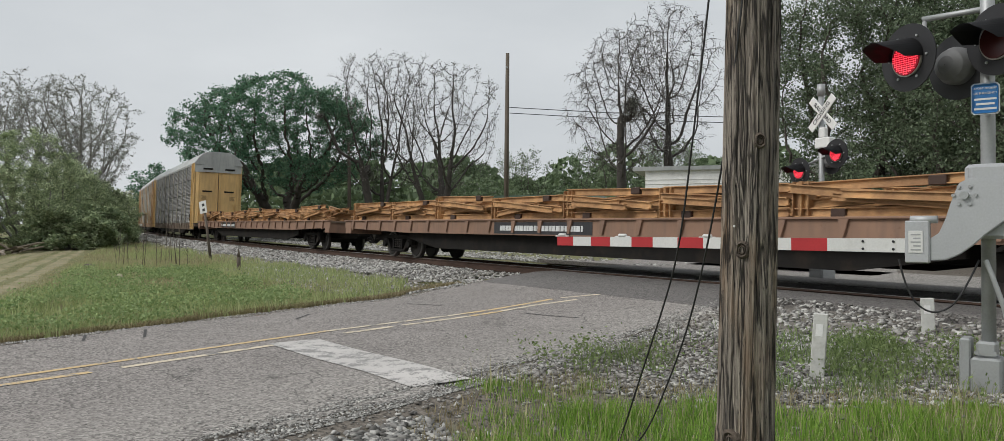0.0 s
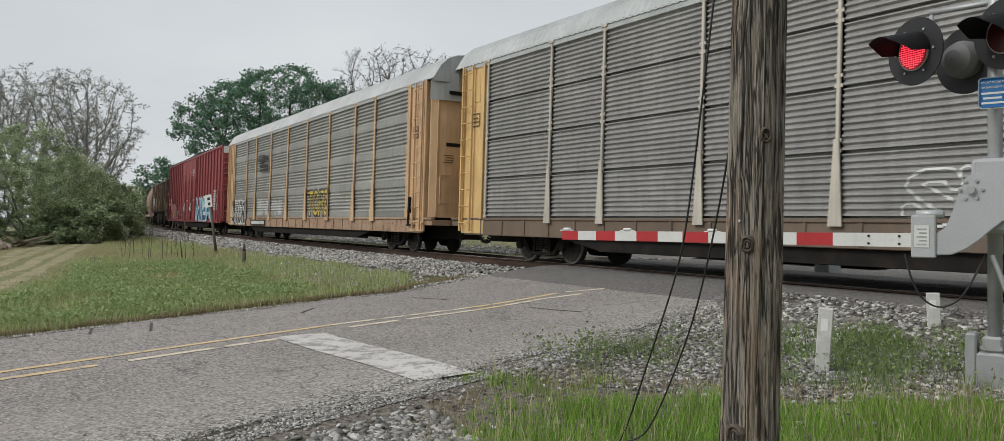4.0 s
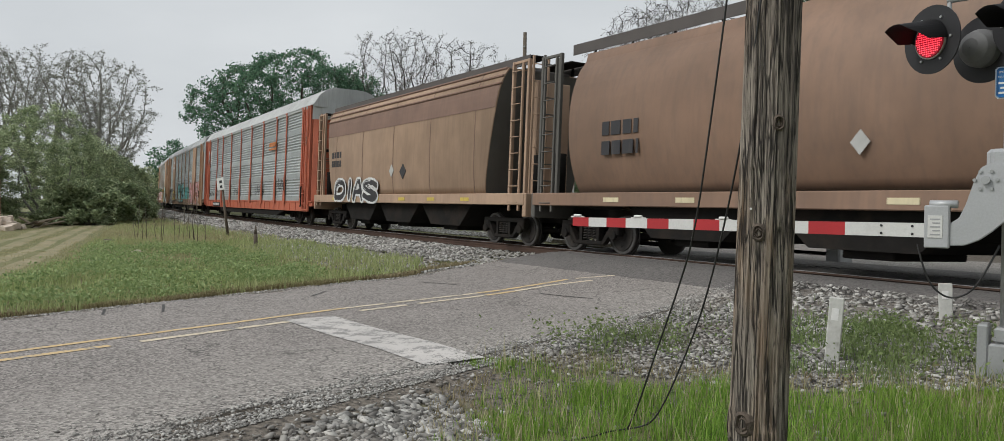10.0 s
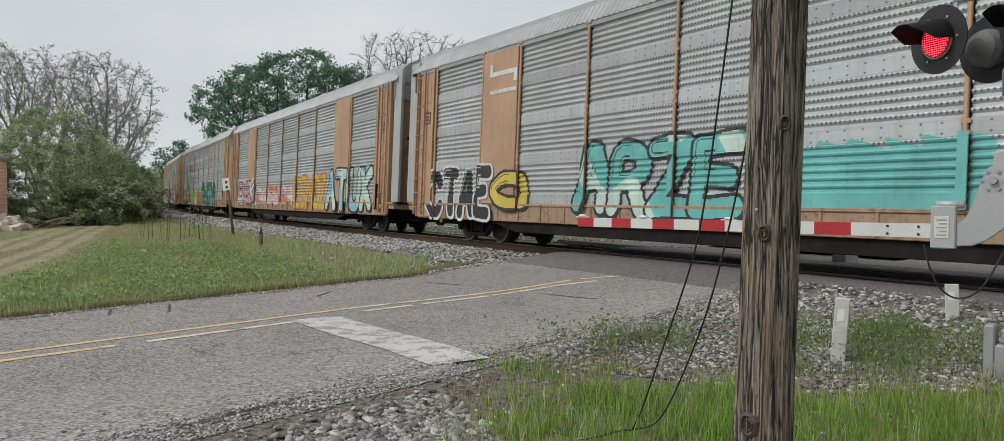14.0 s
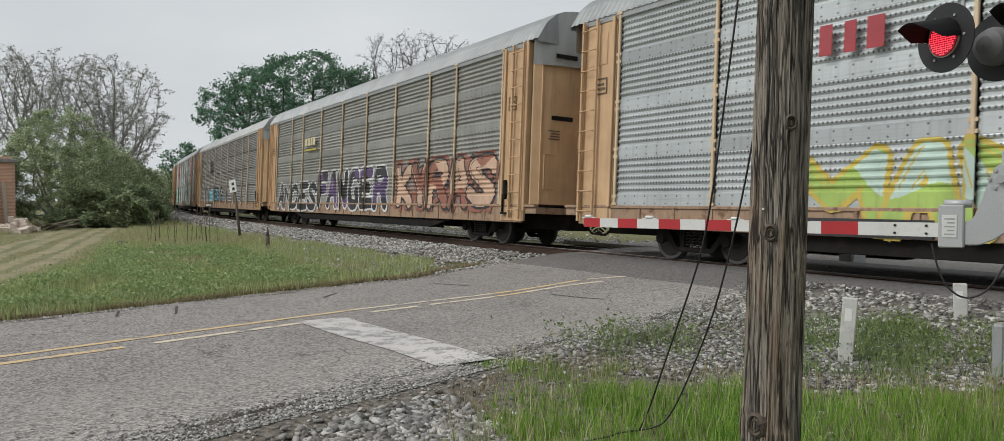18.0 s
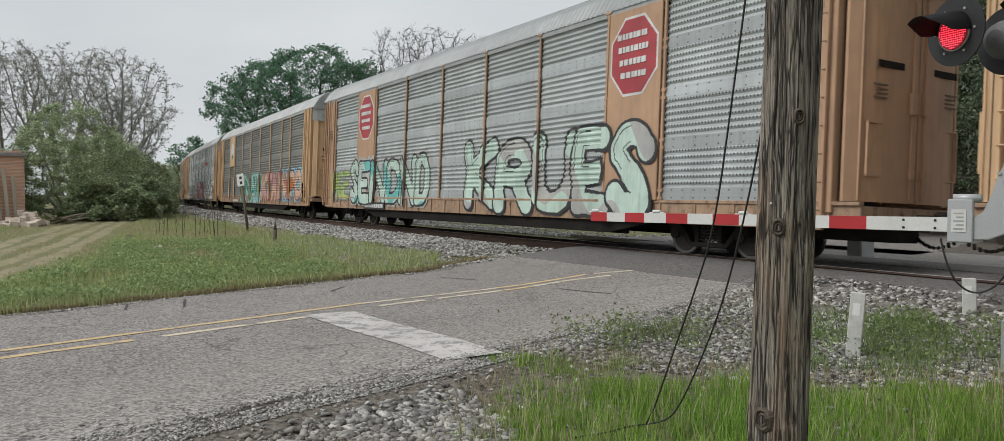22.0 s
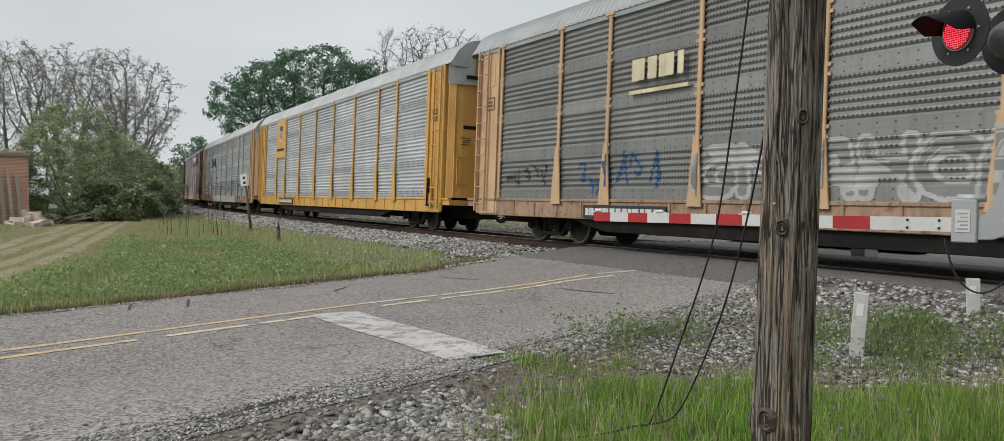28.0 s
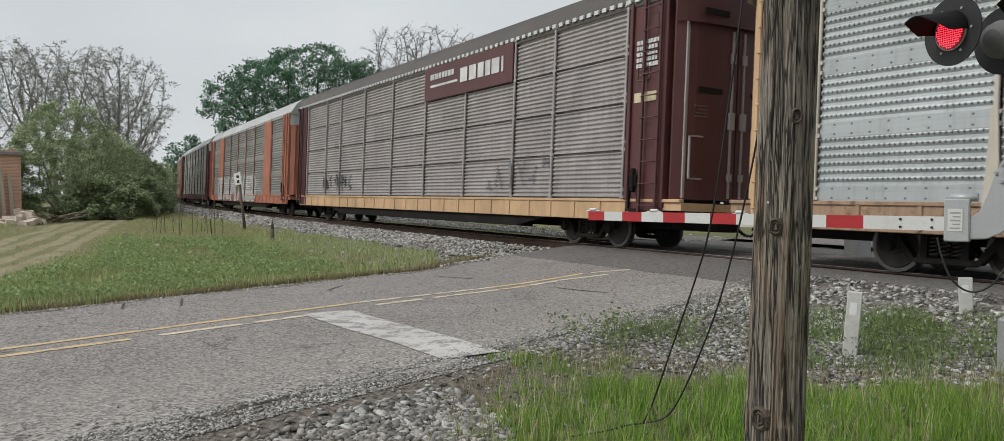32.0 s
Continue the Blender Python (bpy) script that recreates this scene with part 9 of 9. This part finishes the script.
    blades("mown_grass", X[~low], Y[~low], 0.06, 0.008, M["grass_dry"], 6, "short trodden grass on the dirt track", 0.6)
    # clumps of leafy weeds near the road
    n = 30000
    X, Y = r.uniform(-8.0, -3.2, n), r.uniform(4.4, 9.6, n)
    ok = (r.rand(n) < np.exp(-(((X + 4.7) / 1.0) ** 2 + ((Y - 8.0) / 1.2) ** 2)) + 0.7 * np.exp(-(((X + 6.6) / 0.6) ** 2 + ((Y - 5.7) / 0.8) ** 2))) & (patchy(X, Y, 3.2, 0.2) > 0.45)
    X, Y = X[ok], Y[ok]
    P = np.stack([X, Y, ground_z(X, Y) + r.uniform(0.02, 0.22, len(X))], 1)
    tagged(new("leafy_weeds", leaf_mesh("leafy_weeds", P, 0.022, M["leaf_weed"], 13, 0.55)), "low leafy weeds among the stones by the posts", "weeds", kind="stuff")
    n = 60000
    X, Y = r.uniform(-27, -12.8, n), r.uniform(-1.5, 6.0, n)
    ok = (X < road_left(Y) - 0.7) & (patchy(X, Y, 1.1, 0.7) > 0.45) & (Y > path_y(X) + 2.0 + r.exponential(0.4, n)) & (track_dist(X, Y) < -5.0 - r.exponential(0.5, n))
    X, Y = X[ok], Y[ok]
    P = np.stack([X, Y, ground_z(X, Y) + r.uniform(0.04, 0.22, len(X)) + 0.3 * np.maximum(0, patchy(X, Y, 2.3, 1.9) - 0.35) * r.uniform(0, 1, len(X))], 1)
    tagged(new("leafy_weeds", leaf_mesh("leafy_weeds", P, 0.03, M["meadow_weed"], 12, 0.6, 1.0)), "leafy green weeds beside the road", "weeds", kind="stuff")


def path_y(x):
    return np.interp(x, [-60, -51, -44, -35, -28, -25, -21, -12], [5.6, 4.6, 3.3, 1.85, 0.65, 0.2, -0.8, -3.2])


def dirt_path():
    k = Nodes("worn_dirt")
    v = k.coords((1, 1, 1), False)
    col = k.mix(k.ramp(k.noise(v, 1.2, 6.0), 0.35, 0.65), (0.31, 0.265, 0.16), (0.17, 0.17, 0.075))
    m = k.done(k.mix(0.25, col, k.mix(k.noise(v, 25.0), (0.12, 0.1, 0.06), (0.36, 0.3, 0.2))), 0.95)
    for off in (-0.8, 0.8):
        V, F = [], []
        xs = np.arange(-58, -13.2, 0.5)
        for x in xs:
            c = float(path_y(x)) + off
            w = 0.78 + 0.05 * math.sin(x * 0.7 + off)
            for j in range(5):
                y = c + w * (j / 2 - 1)
                V.append((x, y, float(ground_z(x, y)) + 0.02 - 0.03 * (1 if j == 2 else 0) + (0.0 if 0 < j < 4 else -0.04)))
        for i in range(len(xs) - 1):
            for j in range(4):
                F.append((i * 5 + j, (i + 1) * 5 + j, (i + 1) * 5 + j + 1, i * 5 + j + 1))
        tagged(new("dirt_rut", mesh_of("dirt_rut", V, F, m, smooth=True)), "pale worn wheel rut of a dirt track in the grass", "dirt track", kind="structure")


dirt_path()
grow_grass()


def tall_weeds():
    rng = random.Random(6)
    for i in range(16):
        x, y = -31.5 + rng.uniform(-2.5, 2.5), 5.6 + rng.uniform(-1.1, 1.1)
        bm = bmesh.new()
        h = rng.uniform(0.7, 1.9)
        cyl(bm, (0, 0, 0), (rng.uniform(-.12, .12), rng.uniform(-.12, .12), h), 0.013, 0.005, 5)
        for _ in range(3):
            z = rng.uniform(0.4, 0.9) * h
            cyl(bm, (0, 0, z), (rng.uniform(-.12, .12), rng.uniform(-.12, .12), z + 0.2), 0.008, 0.004, 4)
        o = tagged(ob_of("dry_weed", bm, M["old_wood"]), "dry brown weed stalk in the grass", "weed", group="dry weed stalks")
        o.matrix_world = pose(x, y, float(ground_z(x, y)) - 0.05)
    for x, y, s in ((-24.8, 3.64, 0.17), (-30.9, 3.6, 0.22), (-27.2, 4.2, 0.08)):
        bm = bmesh.new()
        bmesh.ops.create_icosphere(bm, subdivisions=2, radius=s)
        for v in bm.verts:
            v.co *= 1 + 0.25 * noise.noise(v.co * 6 + Vector((x, y, 0)))
            v.co.z *= 0.5
        tagged(ob_of("field_stone", bm, M["rubble"] if s != 0.22 else M["old_wood"]), "half-sunk stone lying in the grass", "stone").matrix_world = pose(x, y, float(ground_z(x, y)) + 0.05)


tall_weeds()


# ---- crushed stone ----
def stones(name, X, Y, Z, size, seed, label, mat):
    r = np.random.RandomState(seed)
    n = len(X)
    base = np.array([[x, y, z] for x in (-1, 1) for y in (-1, 1) for z in (-1, 1)], float)
    V = base[None] * r.uniform(0.5, 1.0, (n, 8, 3)) * (size * r.uniform(0.55, 1.25, n))[:, None, None] * np.array([1.3, 0.9, 0.42])
    a = r.uniform(0, math.pi, n)
    q = np.stack([np.cos(a), r.normal(size=n) * 0.16, r.normal(size=n) * 0.16, np.sin(a)], 1)
    q /= np.linalg.norm(q, axis=1)[:, None]
    w, x, y, z = q.T
    R = np.stack([np.stack([1 - 2 * (y * y + z * z), 2 * (x * y - z * w), 2 * (x * z + y * w)], 1), np.stack([2 * (x * y + z * w), 1 - 2 * (x * x + z * z), 2 * (y * z - x * w)], 1), np.stack([2 * (x * z - y * w), 2 * (y * z + x * w), 1 - 2 * (x * x + y * y)], 1)], 1)
    V = np.einsum("nij,nkj->nki", R, V) + np.stack([X, Y, Z], 1)[:, None]
    f = np.array([[0, 1, 3, 2], [4, 6, 7, 5], [0, 4, 5, 1], [2, 3, 7, 6], [0, 2, 6, 4], [1, 5, 7, 3]])
    F = (f[None] + 8 * np.arange(n)[:, None, None]).reshape(-1, 4)
    me = bpy.data.meshes.new(name)
    me.vertices.add(8 * n)
    me.vertices.foreach_set("co", V.ravel())
    me.loops.add(F.size)
    me.loops.foreach_set("vertex_index", F.ravel().astype(np.int32))
    me.polygons.add(len(F))
    me.polygons.foreach_set("loop_start", (np.arange(len(F)) * 4).astype(np.int32))
    me.polygons.foreach_set("loop_total", np.full(len(F), 4, np.int32))
    me.materials.append(mat)
    me.update(calc_edges=True)
    tagged(new(name, me), label, "stones", kind="stuff")


def lay_stones():
    r = np.random.RandomState(21)
    S, L = [], []
    prof = [(-6.2, -0.34), (-5.4, -0.36), (-3.9, -0.34), (-2.5, -0.20), (-2.05, -0.10), (-1.9, -0.215), (-1.5, -0.215), (1.5, -0.215), (2.5, -0.26), (3.6, -0.45)]
    zz = lambda la: np.interp(la, [p for p, _ in prof], [q for _, q in prof])
    for a, b, n in ((-95, -45, 7000), (-45, -27, 10000), (-27, -14.5, 15000), (-9.2, 4, 12000)):
        s = r.uniform(a, b, n)
        la = r.uniform(-4.5 if b != -14.5 else -6.2, 3.2, n)
        S.append(s), L.append(la)
    S, L = np.concatenate(S), np.concatenate(L)
    P = np.array([on_track(s, la, float(zz(la))) for s, la in zip(S, L)])
    P[:, 2] = np.where(L < -3.9, ground_z(P[:, 0], P[:, 1]) + 0.012, P[:, 2])
    ok = ~in_road(P[:, 0], P[:, 1], 0.05) & ~((P[:, 0] < -4.4) & (np.abs(L) < 2.05) & (P[:, 0] > -17)) & ~((L > 2) & (P[:, 0] > -20))
    ok &= (np.abs(np.abs(L) - 0.75) > 0.11)
    P = P[ok]
    size = np.where(P[:, 0] < -45, 0.08, np.where(P[:, 0] < -20, 0.046, 0.033))
    stones("ballast", P[:, 0], P[:, 1], P[:, 2] + 0.0, size, 3, "grey crushed stone ballast beside the rails", M["stone"])
    # scattered stone and weeds on the far side of the track
    n = 16000
    s2, la2 = r.uniform(-75, -17.5, n), 2.0 + r.gamma(1.6, 1.3, n)
    P2 = np.array([on_track(a, b, 0.0) for a, b in zip(s2, la2)])
    P2[:, 2] = np.where(la2 < 3.6, [on_track(a, b, float(zz(b))).z for a, b in zip(s2, la2)], ground_z(P2[:, 0], P2[:, 1]) + 0.02)
    P2 = P2[~in_road(P2[:, 0], P2[:, 1], 0.1)]
    stones("ballast", P2[:, 0], P2[:, 1], P2[:, 2], np.where(P2[:, 0] < -40, 0.085, 0.055), 9, "grey crushed stone spilled beyond the track", M["stone"])
    # loose stone between the road, the posts and the grass
    n = 40000
    X, Y = r.uniform(-9.4, -2.2, n), r.uniform(3.0, 10.4, n)
    g = np.maximum(near_edge(X), 0)
    dens = np.where(Y > near_edge(X) - 0.2, 1.0, 0.06)
    ok = (X > road_right(Y) + 0.06 + 0.25 * r.rand(n)) & (r.rand(n) < dens)
    X, Y = X[ok], Y[ok]
    stones("loose_stone", X, Y, ground_z(X, Y) + 0.012, 0.010 + 0.020 * r.rand(len(X)) ** 2 + 0.012 * sm(Y, 6.0, 9.0) * r.rand(len(X)), 4, "loose grey stones on the verge", M["verge_stone"])
    n = 13000
    X, Y = r.uniform(-6.4, -3.6, n), r.uniform(0.2, 3.6, n)
    ok = (X > road_right(Y) + 0.45 + 0.45 * r.rand(n)) & (Y < 3.0) & (X < grass_start(Y) + 0.5 * r.rand(n)) & (r.rand(n) < np.clip((Y - 0.2) / 0.9, 0, 1))
    X, Y = X[ok], Y[ok]
    stones("loose_stone", X, Y, ground_z(X, Y) + 0.012, 0.016 + 0.022 * r.rand(len(X)), 5, "loose grey stones at the road's edge", M["verge_stone"])
    # crumbs of asphalt along both edges of the road
    n = 12000
    Y = r.uniform(-2.5, 9.5, n)
    side = r.rand(n) < 0.62
    off = r.gamma(1.2, 0.22, n)
    X = np.where(side, road_right(Y) + off - 0.12 - 0.1 * patchy(Y, Y, 2.0), road_left(Y) - off + 0.05)
    stones("asphalt_crumbs", X, Y, np.maximum(ground_z(X, Y), np.where(in_road(X, Y), road_z(X, Y), -9)) + 0.004, 0.005 + 0.008 * r.rand(n), 6, "crumbled asphalt and grit at the road's edges", M["stone"])
    n = 9000
    Y = r.uniform(0.0, 10.0, n)
    X = road_right(Y) - r.exponential(0.14, n) + 0.3
    stones("edge_gravel", X, Y, np.where(in_road(X, Y), road_z(X, Y), ground_z(X, Y)) + 0.004, 0.005 + 0.008 * r.rand(n), 8, "fine pale gravel strewn over the road's worn edge", M["stone"])


lay_stones()


def centre_of(idx):
    """Where a car's middle stands along the track at the start."""
    return (GAPS[idx] + GAPS[idx + 1]) / 2 - 0.55 + {4: -0.32, 5: -0.65, 6: -0.3, 7: -0.5}.get(idx, 0.0)


def motions():
    for idx, car in enumerate(CARS):
        c = centre_of(idx)
        rows = [(t * 0.5, track_pose(c + run_of(t * 0.5))) for t in range(65)]
        walk(car, rows)
        for load, k in LOADS:
            if k == idx:
                walk(load, rows)
    for w, idx, x in WHEELS:
        c = centre_of(idx)
        near = [k for k in range(961) if -80 < c + run_of(k / 30) < 8]
        at = Matrix.Translation((x, 0, WR))
        if not near:
            continue
        base = run_of(near[0] / 30)
        turn = lambda k: at @ Matrix.Rotation((run_of(k / 30) - base) / WR, 4, "Y")
        rows = [(k / 30, turn(k)) for k in near]
        if near[0] > 0:
            rows.insert(0, (0.0, turn(near[0])))
        if near[-1] < 960:
            rows.append((32.0, turn(near[-1])))
        walk(w, rows)


motions()
